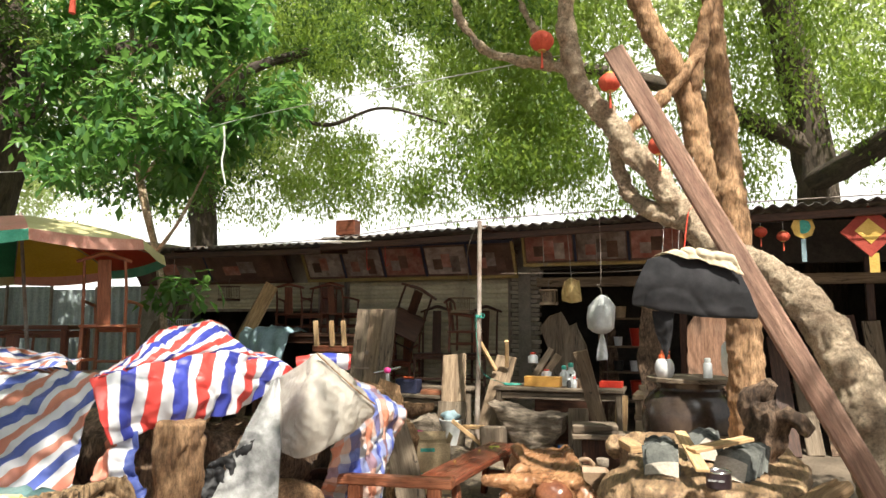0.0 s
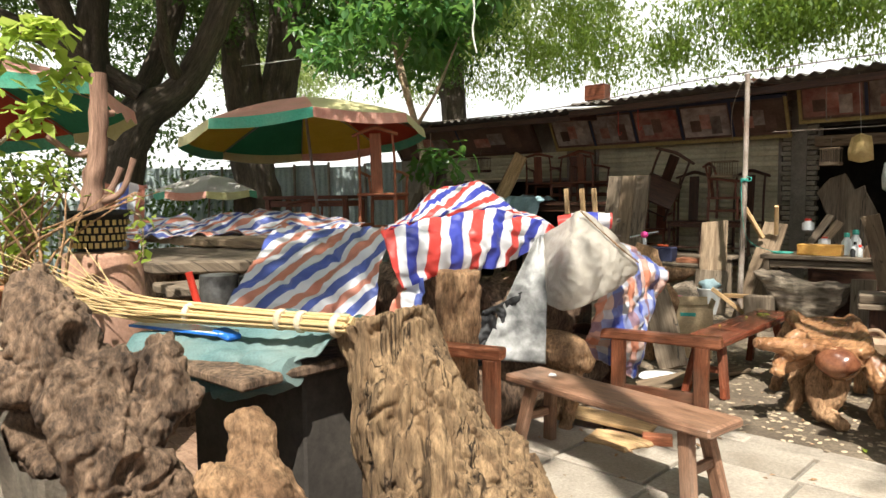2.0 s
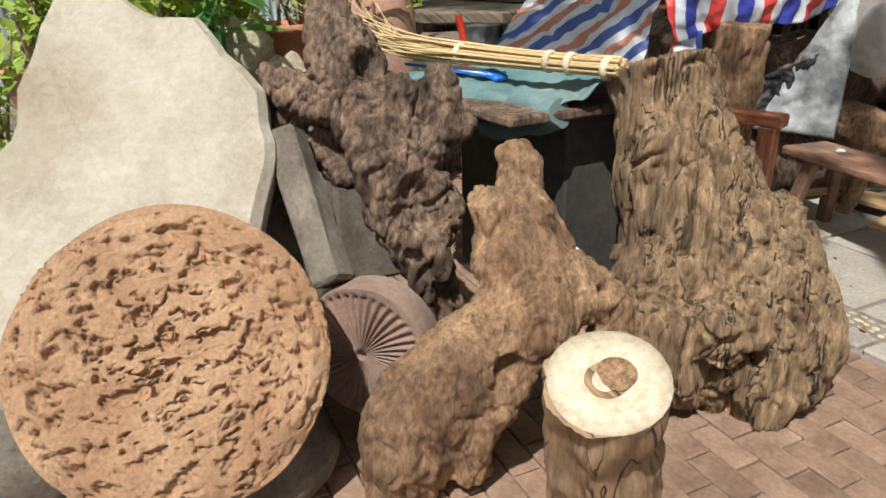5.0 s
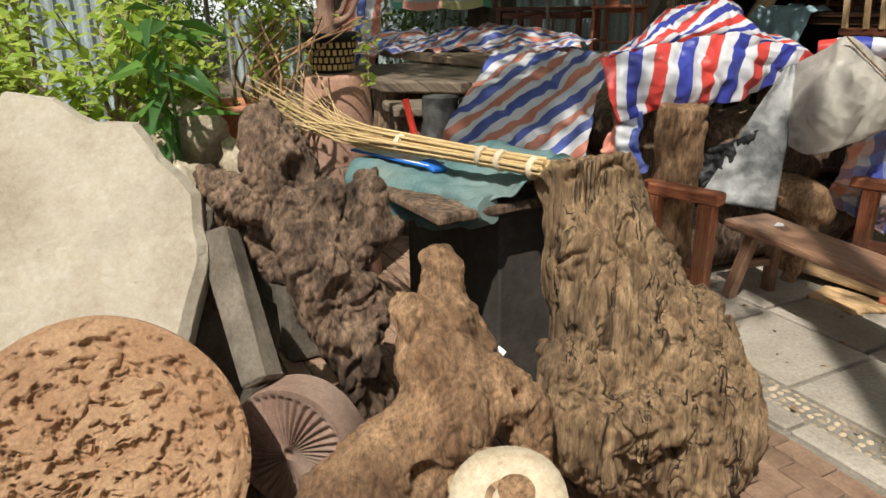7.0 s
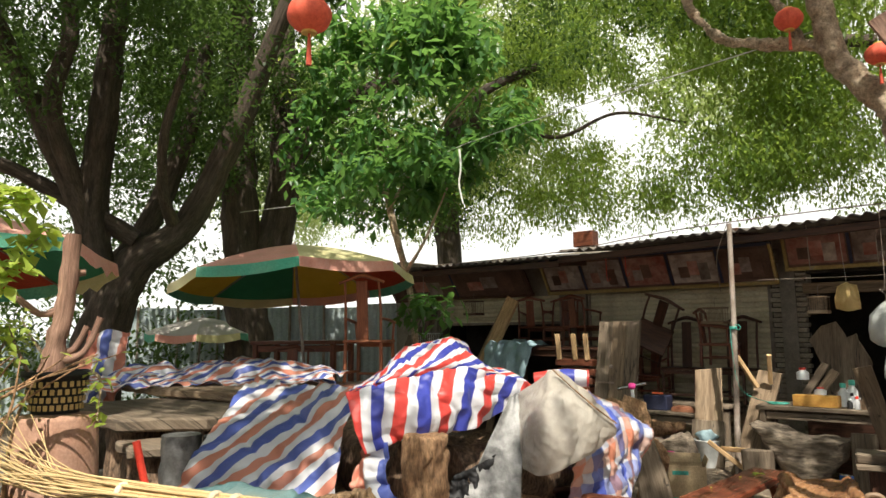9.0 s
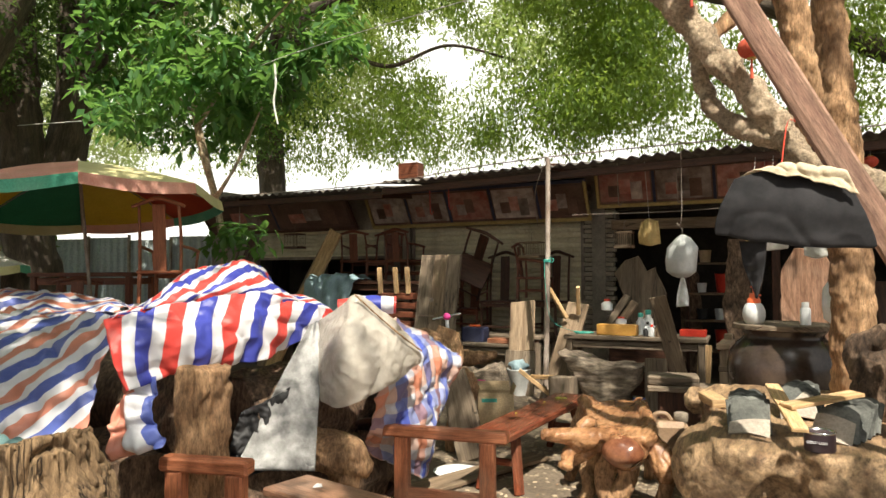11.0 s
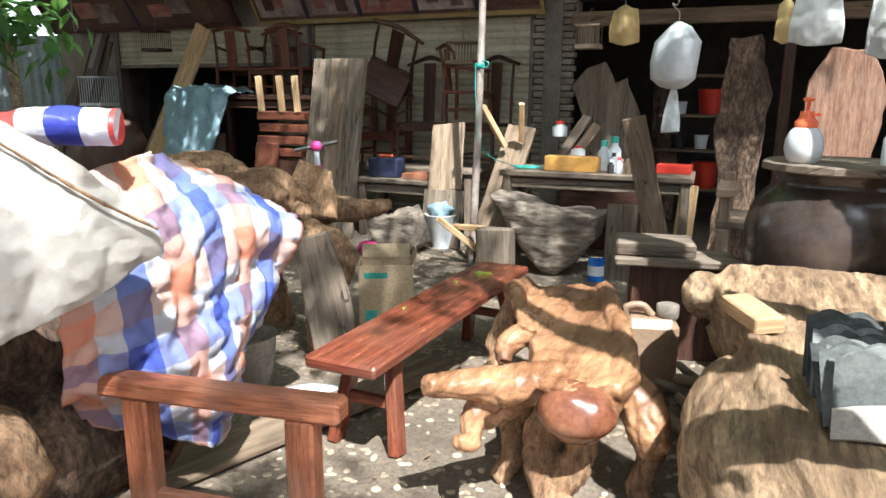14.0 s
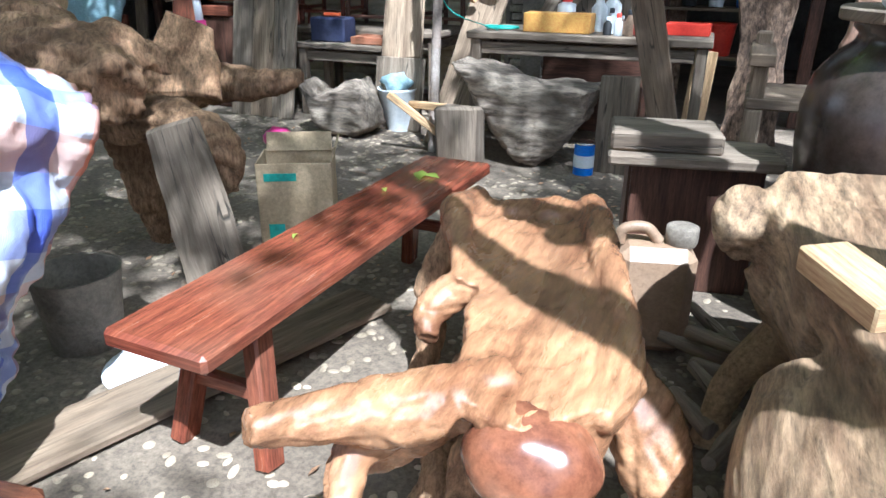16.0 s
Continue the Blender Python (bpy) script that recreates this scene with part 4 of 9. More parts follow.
for k, x in enumerate((0.9, 3.2, 4.9)):
    tagged(part("post_%d" % (k + 1), bar(Shape(), (x + 0.45, 10.4, 0), (x + 0.45, 10.4, 2.5), 0.1, 0.1), W['dark']), "dark wooden workshop post", "post", kind="structure")
pole = tube(Shape(), [(-1.08, 8.45, 0), (-1.09, 8.6, 1.5), (-1.14, 8.8, 3.0)], [0.034, 0.032, 0.03], 12)
single("pole", pole, M_steel, "rusty steel pole holding up the eave", "pole")
tie = Shape()
lathe(tie, [(0.04, -0.02), (0.048, -0.01), (0.044, 0.0), (0.05, 0.012), (0.04, 0.02)], (-1.1, 8.62, 1.72), 12)
tube(tie, [(-1.1, 8.58, 1.72), (-1.02, 8.56, 1.7), (-1.0, 8.56, 1.74), (-1.06, 8.57, 1.76)], [0.006] * 4, 6)
tube(tie, [(-1.12, 8.57, 1.72), (-1.09, 8.52, 1.4), (-1.0, 8.5, 1.0), (-0.7, 8.7, 0.84)], [0.004] * 4, 6)
single("tied_cord", tie, M_greenplastic, "teal plastic cord knotted round the steel pole", "cord")

# fences
def fence(name, pts, h, label):
    ob = thing(name, (*pts[0], 0), label, "fence", kind="structure")
    for a, b in zip(pts, pts[1:]):
        a, b = Vector(a), Vector(b)
        n = max(1, int((b - a).length / 0.9))
        for i in range(n):
            p, q = a.lerp(b, i / n), a.lerp(b, (i + 1) / n)
            sh = Shape()
            vs, fs, uv = [], [], []
            k = 24
            nrm = Vector(((q - p).y, -(q - p).x)).normalized()
            hh = h * (1 + 0.03 * noise.noise(Vector((p.x, p.y, 0))))
            for j in range(k + 1):
                c = p.lerp(q, j / k) + nrm * (0.02 * (1 if (j // 2) % 2 else -1))
                vs += [(c.x, c.y, -0.05), (c.x, c.y, hh)]
            for j in range(k):
                fs.append([2 * j, 2 * j + 2, 2 * j + 3, 2 * j + 1])
                uv.append([(vs[m_][0] + vs[m_][1], vs[m_][2]) for m_ in fs[-1]])
            sh.add(vs, fs, uv)
            part("sheet", sh, M_fence, ob)
            part("post", bar(Shape(), (*(p - nrm * 0.06), 0), (*(p - nrm * 0.06), hh + 0.05), 0.05, 0.05), M_steel, ob)
    return ob
fence("fence_1", [(-8.7, 10.6), (-12.4, 9.6), (-15.5, 7.2)], 2.3, "blue-grey corrugated steel fence")
fence("fence_2", [(-15.5, 7.2), (-15.6, 4.0)], 1.6, "low blue-grey corrugated steel fence far back")
fence("fence_3", [(-9.2, -2.5), (-9.0, 1.0)], 3.0, "tall blue corrugated steel fence")

# ---- paving ----
def paving():
    """Big grey tiles between two stone kerbs, a pebble strip and red bricks."""
    fl = thing("pavement", (0, 3.5, 0), "grey tiled path with stone kerbs", "pavement", kind="structure")
    ang = -0.06
    kinds = []
    for w in (0.56, 0.585):
        s = Shape()
        box(s, (0, 0, 0), (w, 0.58, 0.03), None, 0.004)
        me = s.mesh("tile")
        me.materials.append(M_tile)
        kinds.append(me)
    for i in range(13):
        for j in range(3):
            x = -3.2 + i * 0.6
            y = 3.05 + j * 0.6
            o = part("tile", kinds[(i + j) % 2], None)
            o.parent = fl
            o.matrix_basis = pose(x, y + ang * x - 3.5, -0.006 + random.uniform(-0.002, 0.002), random.uniform(-0.4, 0.4), random.uniform(-0.4, 0.4), -3.4)
    for y, w in ((4.42, 0.13), (2.52, 0.12)):
        s = Shape()
        box(s, (0, 0, 0), (0.78, w, 0.06), None, 0.01)
        me = s.mesh("kerb_stone")
        me.materials.append(M_tile)
        for i in range(10):
            x = -3.3 + i * 0.8
            o = part("kerb_stone", me, None)
            o.parent = fl
            o.matrix_basis = pose(x, y + ang * x - 3.5, -0.012, 0, 0, -3.4 + random.uniform(-0.4, 0.4))
    s = Shape()
    box(s, (0, 0, 0), (0.2, 0.098, 0.05), None, 0.005, 0.002)
    me = s.mesh("brick")
    me.materials.append(M_brick)
    for i in range(22):
        for j in range(13):
            x = -0.6 + i * 0.207 + (0.1 if j % 2 else 0)
            y = 2.38 - j * 0.104
            o = part("brick", me, None)
            o.parent = fl
            o.matrix_basis = pose(x, y + ang * x - 3.5, -0.022 + random.uniform(-0.003, 0.003), random.uniform(-0.6, 0.6), random.uniform(-0.6, 0.6), -3.4 + random.uniform(-0.6, 0.6))
    rest = Shape()
    for i in range(30):
        for j in range(34):
            x = -3.6 + i * 0.207 + (0.1 if j % 2 else 0)
            y = 2.38 - j * 0.104
            if -0.65 < x < 3.96 and j < 13:
                continue
            box(rest, (0, 0, 0), (0.2, 0.098, 0.05), pose(x, y + ang * x, -0.022, 0, 0, -3.4), 0.005)
    tagged(part("bricks", rest, M_brick, fl), "red paving bricks", kind="stuff")


def pebble_mesh(k):
    s = Shape()
    prof = [(1.0, -0.2), (0.96, 0.12), (0.72, 0.36), (0.35, 0.47), (0.001, 0.5)]
    lathe(s, prof, (0, 0, 0), 8)
    a = 0.75 + 0.5 * random.random()
    s.v = [(x * a * (1 + 0.25 * noise.noise(Vector((x, y, k)))), y / a ** 0.5 * (1 + 0.25 * noise.noise(Vector((y, x, k + 3)))), z) for x, y, z in s.v]
    me = s.mesh("pebble")
    me.materials.append(M_pebble)
    return me


# ---- benches and trestles ----
def bench(a, b, w, h, t, feet, material, label):
    ob = thing("bench", ((a[0] + b[0]) / 2, (a[1] + b[1]) / 2, 0), label, "bench")
    part("seat", bar(Shape(), (*a, h - t / 2), (*b, h - t / 2), w, t, 0.012), material, ob)
    top = h - t - 0.001
    ax = (Vector(b) - Vector(a)).normalized()
    sd = Vector((-ax.y, ax.x))
    for end, base in ((0, a), (1, b)):
        s = -1 if end else 1
        legs = []
        for k in (-1, 1):
            f = Vector(base) + ax * s * feet[0] + sd * k * (w / 2 - 0.01)
            tp = Vector(base) + ax * s * feet[1] + sd * k * (w / 2 - 0.075)
            legs.append((f, tp))
            part("leg", bar(Shape(), (*f, 0.0), (*tp, top), 0.055, 0.075, 0.008, (ax.x, ax.y, 0)), material, ob)
        m0 = [f.lerp(tp, 0.5) for f, tp in legs]
        part("stretcher", bar(Shape(), (*m0[0], top * 0.52), (*m0[1], top * 0.52), 0.035, 0.05), material, ob)
    return ob


bench((-0.285, 5.015), (-0.23, 6.82), 0.33, 0.46, 0.055, (0.19, 0.27), W['red'], "long glossy red-brown wooden bench with leaf litter")
bench((-0.815, 3.52), (0.545, 3.255), 0.31, 0.46, 0.05, (0.1, 0.17), W['brownbench'], "dusty brown wooden bench with splayed legs")


def trestle(a, b, h, label):
    """A low frame: top rail, two posts, a lower rail and cross feet."""
    a, b = Vector(a), Vector(b)
    ax = (b - a).normalized()
    sd = Vector((-ax.y, ax.x))
    L = (b - a).length
    ob = thing("trestle", (*((a + b) / 2), 0), label, "trestle")
    part("top_rail", bar(Shape(), (*a, h - 0.035), (*b, h - 0.035), 0.085, 0.07, 0.012, (0, 0, 1), 0.003), W['orange'], ob, "worn orange-brown rail")
    for s in (0.16 * L, L - 0.16 * L):
        p = a + ax * s
        part("post", bar(Shape(), (*p, 0.055), (*p, h - 0.068), 0.075, 0.09, 0.008, (ax.x, ax.y, 0)), W['orange'], ob)
        part("foot", bar(Shape(), (*(p - sd * 0.17), 0.03), (*(p + sd * 0.17), 0.03), 0.085, 0.06, 0.01), W['orange'], ob)
    part("lower_rail", bar(Shape(), (*(a + ax * 0.19 * L), 0.2), (*(b - ax * 0.19 * L), 0.2), 0.035, 0.1, 0.006), W['orange'], ob)
    return ob


trestle((-0.68, 4.29), (0.12, 4.42), 0.63, "orange-brown wooden trestle frame by the kerb")
trestle((-1.06, 2.92), (-0.6, 3.03), 0.71, "orange-brown wooden trestle frame beside the striped sheet")

# ---- weathered trunks and roots ----
rt_ = thing("tree_trunk_stump", (0.2, 1.8, 0), "tall weathered grey-brown trunk stump standing on the paving", "tree stump")
part("trunk", gnarl([
    ([(-0.167, 1.696, 1.127), (-0.117, 1.706, 0.958), (-0.054, 1.724, 0.767), (0.022, 1.770, 0.550), (0.095, 1.820, 0.346), (0.143, 1.867, 0.173), (0.150, 1.889, 0.003)], [0.181, 0.196, 0.237, 0.286, 0.334, 0.371, 0.316]),
    ([(0.111, 1.904, 0.657), (0.242, 1.930, 0.486), (0.350, 1.932, 0.341), (0.407, 1.908, 0.226), (0.424, 1.810, 0.115), (0.430, 1.737, 0.034), (0.437, 1.710, -0.018)], [0.118, 0.135, 0.129, 0.109, 0.089, 0.067, 0.037]),
    ([(0.055, 1.496, 0.554), (0.156, 1.438, 0.405), (0.199, 1.451, 0.256), (0.231, 1.568, 0.095), (0.206, 1.624, -0.007)], [0.113, 0.132, 0.144, 0.092, 0.040]),
    ([(0.337, 1.695, 0.417), (0.344, 1.565, 0.376), (0.315, 1.540, 0.268)], [0.126, 0.105, 0.081]),
    ([(0.365, 2.105, 0.235), (0.321, 2.028, 0.302)], [0.051, 0.098]),
    ([(0.235, 1.759, 0.159), (0.275, 1.945, 0.007), (0.308, 2.023, -0.121)], [0.137, 0.123, 0.083])],
    0.0075, 8, (0.026, 6.0), (0.024, 13.0), (0.02, 0, 0.92), 0.005, (((0.384, 1.671, 0.268), 0.05, 0.10), ((0.284, 1.410, 0.468), 0.06, 0.02), ((0.321, 1.675, 0.133), 0.07, 0.08)), 1.0), W['rotten'], rt_)

rt_ = thing("root_stump", (0.1, 0.8, 0), "forked dry brown root stump lying on the paving", "root")
part("trunk", gnarl([
    ([(-0.083, 1.030, 0.932), (-0.050, 1.044, 0.870), (-0.003, 1.027, 0.762), (0.042, 0.981, 0.677), (0.113, 0.964, 0.600), (0.171, 0.945, 0.521), (0.171, 0.822, 0.447), (0.147, 0.688, 0.358), (0.112, 0.605, 0.245), (0.099, 0.570, 0.113), (0.060, 0.562, -0.098)], [0.037, 0.071, 0.098, 0.133, 0.147, 0.148, 0.140, 0.145, 0.160, 0.150, 0.103]),
    ([(0.041, 0.951, 0.701), (0.020, 0.892, 0.793), (0.007, 0.856, 0.838)], [0.091, 0.068, 0.048]),
    ([(0.137, 0.997, 0.584), (0.199, 1.093, 0.558), (0.236, 1.170, 0.509), (0.254, 1.184, 0.364), (0.292, 1.183, 0.148), (0.312, 1.206, -0.167)], [0.131, 0.101, 0.076, 0.071, 0.069, 0.054]),
    ([(0.100, 1.024, 0.562), (0.069, 1.096, 0.644), (-0.006, 1.094, 0.767)], [0.101, 0.059, 0.051]),
    ([(0.268, 0.906, 0.436), (0.259, 0.812, 0.336), (0.228, 0.731, 0.216), (0.195, 0.713, 0.064)], [0.031, 0.050, 0.071, 0.065])],
    0.008, 10, (0.020, 8.0), (0.010, 14.0), (0.3, -0.2, 0.6), 0.004, (((0.291, 1.111, 0.592), 0.022, 0.05), ((0.304, 0.792, 0.435), 0.04, 0.05), ((0.081, 0.802, 0.762), 0.03, 0.03), ((0.094, 0.998, 0.753), 0.02, 0.025), ((0.229, 0.593, 0.418), 0.025, 0.02)), 4.0), W['root'], rt_)

rt_ = thing("gnarled_root", (-0.35, 0.85, 0), "dark gnarled upright root with hollow knots", "root")
part("trunk", gnarl([
    ([(-0.675, 0.732, 1.348), (-0.631, 0.706, 1.265), (-0.570, 0.704, 1.170), (-0.507, 0.728, 1.075), (-0.438, 0.756, 0.973), (-0.368, 0.775, 0.854), (-0.327, 0.780, 0.730), (-0.278, 0.799, 0.605), (-0.270, 0.800, 0.497), (-0.246, 0.819, 0.282), (-0.230, 0.811, -0.093)], [0.041, 0.093, 0.122, 0.121, 0.146, 0.153, 0.132, 0.096, 0.063, 0.065, 0.072]),
    ([(-0.444, 0.789, 0.853), (-0.565, 0.696, 0.849), (-0.657, 0.640, 0.883)], [0.113, 0.112, 0.090]),
    ([(-0.407, 0.782, 1.048), (-0.362, 0.870, 1.055), (-0.336, 0.886, 1.012)], [0.090, 0.065, 0.036]),
    ([(-0.291, 0.857, 0.803), (-0.236, 0.882, 0.700), (-0.218, 0.833, 0.589), (-0.221, 0.895, 0.442), (-0.214, 0.920, 0.158)], [0.083, 0.062, 0.058, 0.034, 0.039]),
    ([(-0.615, 0.608, 1.035), (-0.682, 0.542, 0.934), (-0.666, 0.473, 0.686), (-0.596, 0.397, 0.116)], [0.056, 0.058, 0.059, 0.061])],
    0.008, 8, (0.028, 9.0), (0.018, 14.0), (0.3, 0.1, 0.75), 0.004, (((-0.496, 0.667, 0.878), 0.07, 0.09), ((-0.426, 0.738, 1.156), 0.05, 0.06), ((-0.191, 0.776, 0.806), 0.05, 0.035), ((-0.207, 0.757, 0.580), 0.03, 0.04), ((-0.260, 0.730, 0.973), 0.05, 0.02)), 8.0), W['darkroot'], rt_)

for limbs in ([([(-0.504, 0.726, 1.067), (-0.574, 0.613, 1.031), (-0.665, 0.539, 1.068), (-0.747, 0.491, 1.118)], [0.103, 0.082, 0.071, 0.046])],
              [([(-0.319, 0.831, 0.838), (-0.308, 0.900, 0.961), (-0.333, 0.937, 1.070), (-0.364, 0.934, 1.144)], [0.091, 0.076, 0.068, 0.040]),
               ([(-0.304, 0.908, 0.961), (-0.265, 0.979, 0.959), (-0.246, 1.010, 0.952)], [0.058, 0.050, 0.032])]):
    part("limb", gnarl(limbs, 0.008, 6, (0.024, 9.0), (0.014, 14.0), (0.3, 0.1, 0.6), 0.004, (), 9.0), W['darkroot'], rt_)

st = thing("cut_log", (0.55, 0.9, 0), "short log with a freshly sawn pale top", "log")
part("bark_side", tube(Shape(), [(0.47, 1.0, 0.0), (0.53, 0.92, 0.3), (0.616, 0.827, 0.573)], [0.16, 0.15, 0.143], 72, 12, 0.1, 6, 0.02, 7, True, 1.0, 14.0, 0.03), W['log'], st)
axis = (Vector((0.616, 0.827, 0.573)) - Vector((0.53, 0.92, 0.3))).normalized()
mt = Matrix.Translation(Vector((0.616, 0.827, 0.573)) - axis * 0.004) @ axis.to_track_quat('Z', 'Y').to_matrix().to_4x4()
part("sawn_face", lathe(Shape(), [(0.138, 0.0), (0.139, 0.008), (0.09, 0.011), (0.055, 0.011), (0.05, 0.004), (0.03, 0.002), (0.026, 0.012), (0.001, 0.014)], (0, 0, 0), 28, mt, 0.02), W['cut'], st, "pale sawn face with a dark hollow core")
part("heart_hollow", lathe(Shape(), [(0.044, 0.0105), (0.04, 0.0145), (0.02, 0.0155), (0.001, 0.015)], (0.01, 0.014, 0), 26, mt, 0.07), W['root'], st, "brown patch of rotten heartwood")

# ---- stones ----
def disc(name, c, n, r, t, material, label, radial=False):
    q = Vector(n).normalized().to_track_quat('Z', 'Y').to_matrix().to_4x4()
    m = Matrix.Translation(c) @ q
    sh = Shape()
    seg, rows = (272, 24) if radial else (300, 110)
    vs, fs, uv = [], [], []
    for i in range(rows + 1):
        rr = r * i / rows
        for k in range(seg):
            a = 2 * math.pi * k / seg
            x, y = rr * math.cos(a), rr * math.sin(a)
            if radial:
                z = -0.014 * (0.5 + 0.5 * math.sin(a * 40 + 5 * (rr / r) * 1.2)) * min(1, rr / r * 4) if 0.12 < rr / r < 0.93 else 0.0
                if rr / r < 0.08:
                    z = -0.06
            else:
                p = Vector((x * 15 + y * 4, y * 27 - x * 6, 2.0)) + 0.6 * noise.noise_vector(Vector((x * 30, y * 30, 0)))
                pit = max(0.0, noise.noise(p) + 0.65 * noise.noise(p * 2.1) + 0.5 * noise.noise(p * 4.7) - 0.1)
                z = -0.024 * min(1.0, pit * 2.6) - 0.006 * abs(noise.noise(p * 3.3)) + 0.014 * noise.noise(Vector((x * 5, y * 5, 7))) - 0.03 * max(0, rr / r - 0.88) / 0.12
            vs.append(m @ Vector((x, y, z)))
    for i in range(rows):
        for k in range(seg):
            k2 = (k + 1) % seg
            fs.append([i * seg + k, i * seg + k2, (i + 1) * seg + k2, (i + 1) * seg + k][::-1][::-1])
            uv.append([(0, 0)] * 4)
    sh.add(vs, [f[::-1] for f in fs], uv, True)
    lathe(sh, [(r, -0.03 if not radial else -0.02), (r * 1.012, -0.05), (r * 1.0, -t * 0.6), (r * 0.99, -t)], (0, 0, 0), 96, m, 0.012)
    return single(name, sh, material, label, "millstone")
disc("millstone", (-0.04, 0.002, 0.543), (0.78, -0.16, 0.5), 0.395, 0.15, M_mill, "large pinkish pecked millstone leaning back")
disc("millstone", (-0.12, 0.53, 0.345), (0.62, -0.74, 0.02), 0.212, 0.13, M_mill2, "small dark red grooved millstone with a hub hole", True)

# pale boulder slab leaning behind the millstone
up_n = Vector((0.727, -0.283, 0.626)).normalized()
ux = Vector((0.362, 0.932, 0))
vx = up_n.cross(ux)
ms = Matrix.Translation((-0.62, 0.30, 1.08)) @ Matrix((ux, vx, up_n)).transposed().to_4x4() @ Matrix.Translation((0, 0, -0.175))
outl = [(-0.5, 0.46), (-0.34, 0.43), (-0.18, 0.34), (-0.06, 0.31), (0.02, 0.17), (0.14, 0.05), (0.165, -0.14), (0.15, -0.29), (0.12, -0.45), (0.09, -0.9), (-0.7, -0.9), (-0.85, -0.4), (-0.62, -0.1), (-0.58, 0.19)]
bo = single("boulder_slab", slab(Shape(), wobbly(outl, 0.05, 0.025, 3), 0.14, ms, 0.03, 0.02, 2.0), M_slab, "big pale sandstone slab leaning upright", "boulder")
sh = Shape()
ball(sh, (-0.75, 0.35, 0.3), (0.3, 0.35, 0.4), None, 18, 12, 0.4, 5, 2)
ball(sh, (-0.55, -0.2, 0.15), (0.35, 0.4, 0.3), None, 18, 12, 0.4, 5, 5)
ball(sh, (-0.16, 0.05, 0.09), (0.3, 0.36, 0.2), None, 22, 14, 0.35, 5, 7)
single("rock_pile", sh, M_greystone, "dark rough stones under the slab", "rock", kind="stuff")
single("stone_post", bar(Shape(), (-0.583, 0.490, 0.948), (-0.255, 0.503, 0.543), 0.11, 0.1, 0.012, (0.6, -0.7, 0.4), 0.008), M_greystone, "narrow rough grey stone post leaning", "stone")

# ---- covered pile with striped sheets ----
for k, (a, b, r) in enumerate((((-2.6, 3.3, 0.3), (-1.3, 3.0, 0.35), 0.33), ((-2.9, 3.7, 0.75), (-1.4, 3.5, 0.8), 0.3), ((-1.3, 3.4, 0.25), (-1.0, 4.6, 0.3), 0.28), ((-1.3, 3.6, 0.7), (-1.2, 4.7, 0.7), 0.3), ((-2.2, 3.0, 0.2), (-2.0, 2.6, 0.75), 0.2))):
    single("log", tube(Shape(), [a, tuple((Vector(a) + Vector(b)) / 2), b], [r, r * 1.05, r * 0.95], 14, 4, 0.2, 4, 0.0, 5, True, 1.0, k), W['darkroot'], "dark log stacked under the striped sheets", "log", "stacked logs")
single("wooden_post", gnarl([([(-1.02, 3.1, 0.0), (-1.0, 3.1, 0.6), (-0.98, 3.1, 1.12)], [0.15, 0.135, 0.14])], 0.012, 3, (0.02, 7.0), (0.016, 12.0), (0, 0, 0.85), 0.005, (), 22.0), W['root'], "rough upright log post under the striped sheet", "post")

s1 = Shape()
sheet(s1, [[(-2.905, 3.251, 1.376), (-2.699, 3.337, 1.331), (-2.052, 3.179, 1.347), (-1.460, 2.956, 1.381)],
           [(-2.563, 2.843, 1.258), (-2.240, 2.917, 1.225), (-1.751, 2.885, 1.244), (-1.344, 2.836, 1.278)],
           [(-2.285, 2.510, 1.109), (-1.965, 2.581, 1.086), (-1.580, 2.661, 1.095), (-1.275, 2.725, 1.120)],
           [(-2.160, 2.310, 0.964), (-1.834, 2.391, 0.949), (-1.531, 2.527, 0.948), (-1.234, 2.662, 0.980)],
           [(-2.103, 2.183, 0.799), (-1.769, 2.276, 0.793), (-1.483, 2.441, 0.803), (-1.207, 2.613, 0.823)]], 100, 70, 0.022, 5.0, 1.0, 0.010, 0, 14, 0.55)
t1 = single("striped_sheet", s1, S_old, "faded red, white and blue striped plastic sheet over logs", "tarpaulin")
thick(t1)
s2 = Shape()
sheet(s2, [[(-1.250, 2.734, 1.380), (-1.155, 3.054, 1.415), (-1.086, 3.446, 1.479), (-1.034, 3.822, 1.426), (-0.994, 4.207, 1.330)],
           [(-1.169, 2.698, 1.274), (-1.067, 2.980, 1.313), (-1.009, 3.350, 1.344), (-0.995, 3.768, 1.330), (-0.991, 4.204, 1.307)],
           [(-1.130, 2.703, 1.154), (-1.049, 2.975, 1.193), (-0.996, 3.337, 1.215), (-0.992, 3.750, 1.236), (-0.995, 4.197, 1.292)],
           [(-1.113, 2.746, 1.035), (-1.060, 3.000, 1.081), (-1.026, 3.352, 1.091), (-1.009, 3.706, 1.129), (-1.002, 4.183, 1.269)]], 110, 60, 0.022, 5.5, 7.0, 0.012, 0, 12, 0.18)
thick(single("striped_sheet", s2, S_new, "bright glossy red, white and blue striped sheet heaped on the pile", "tarpaulin"))
s2t = Shape()
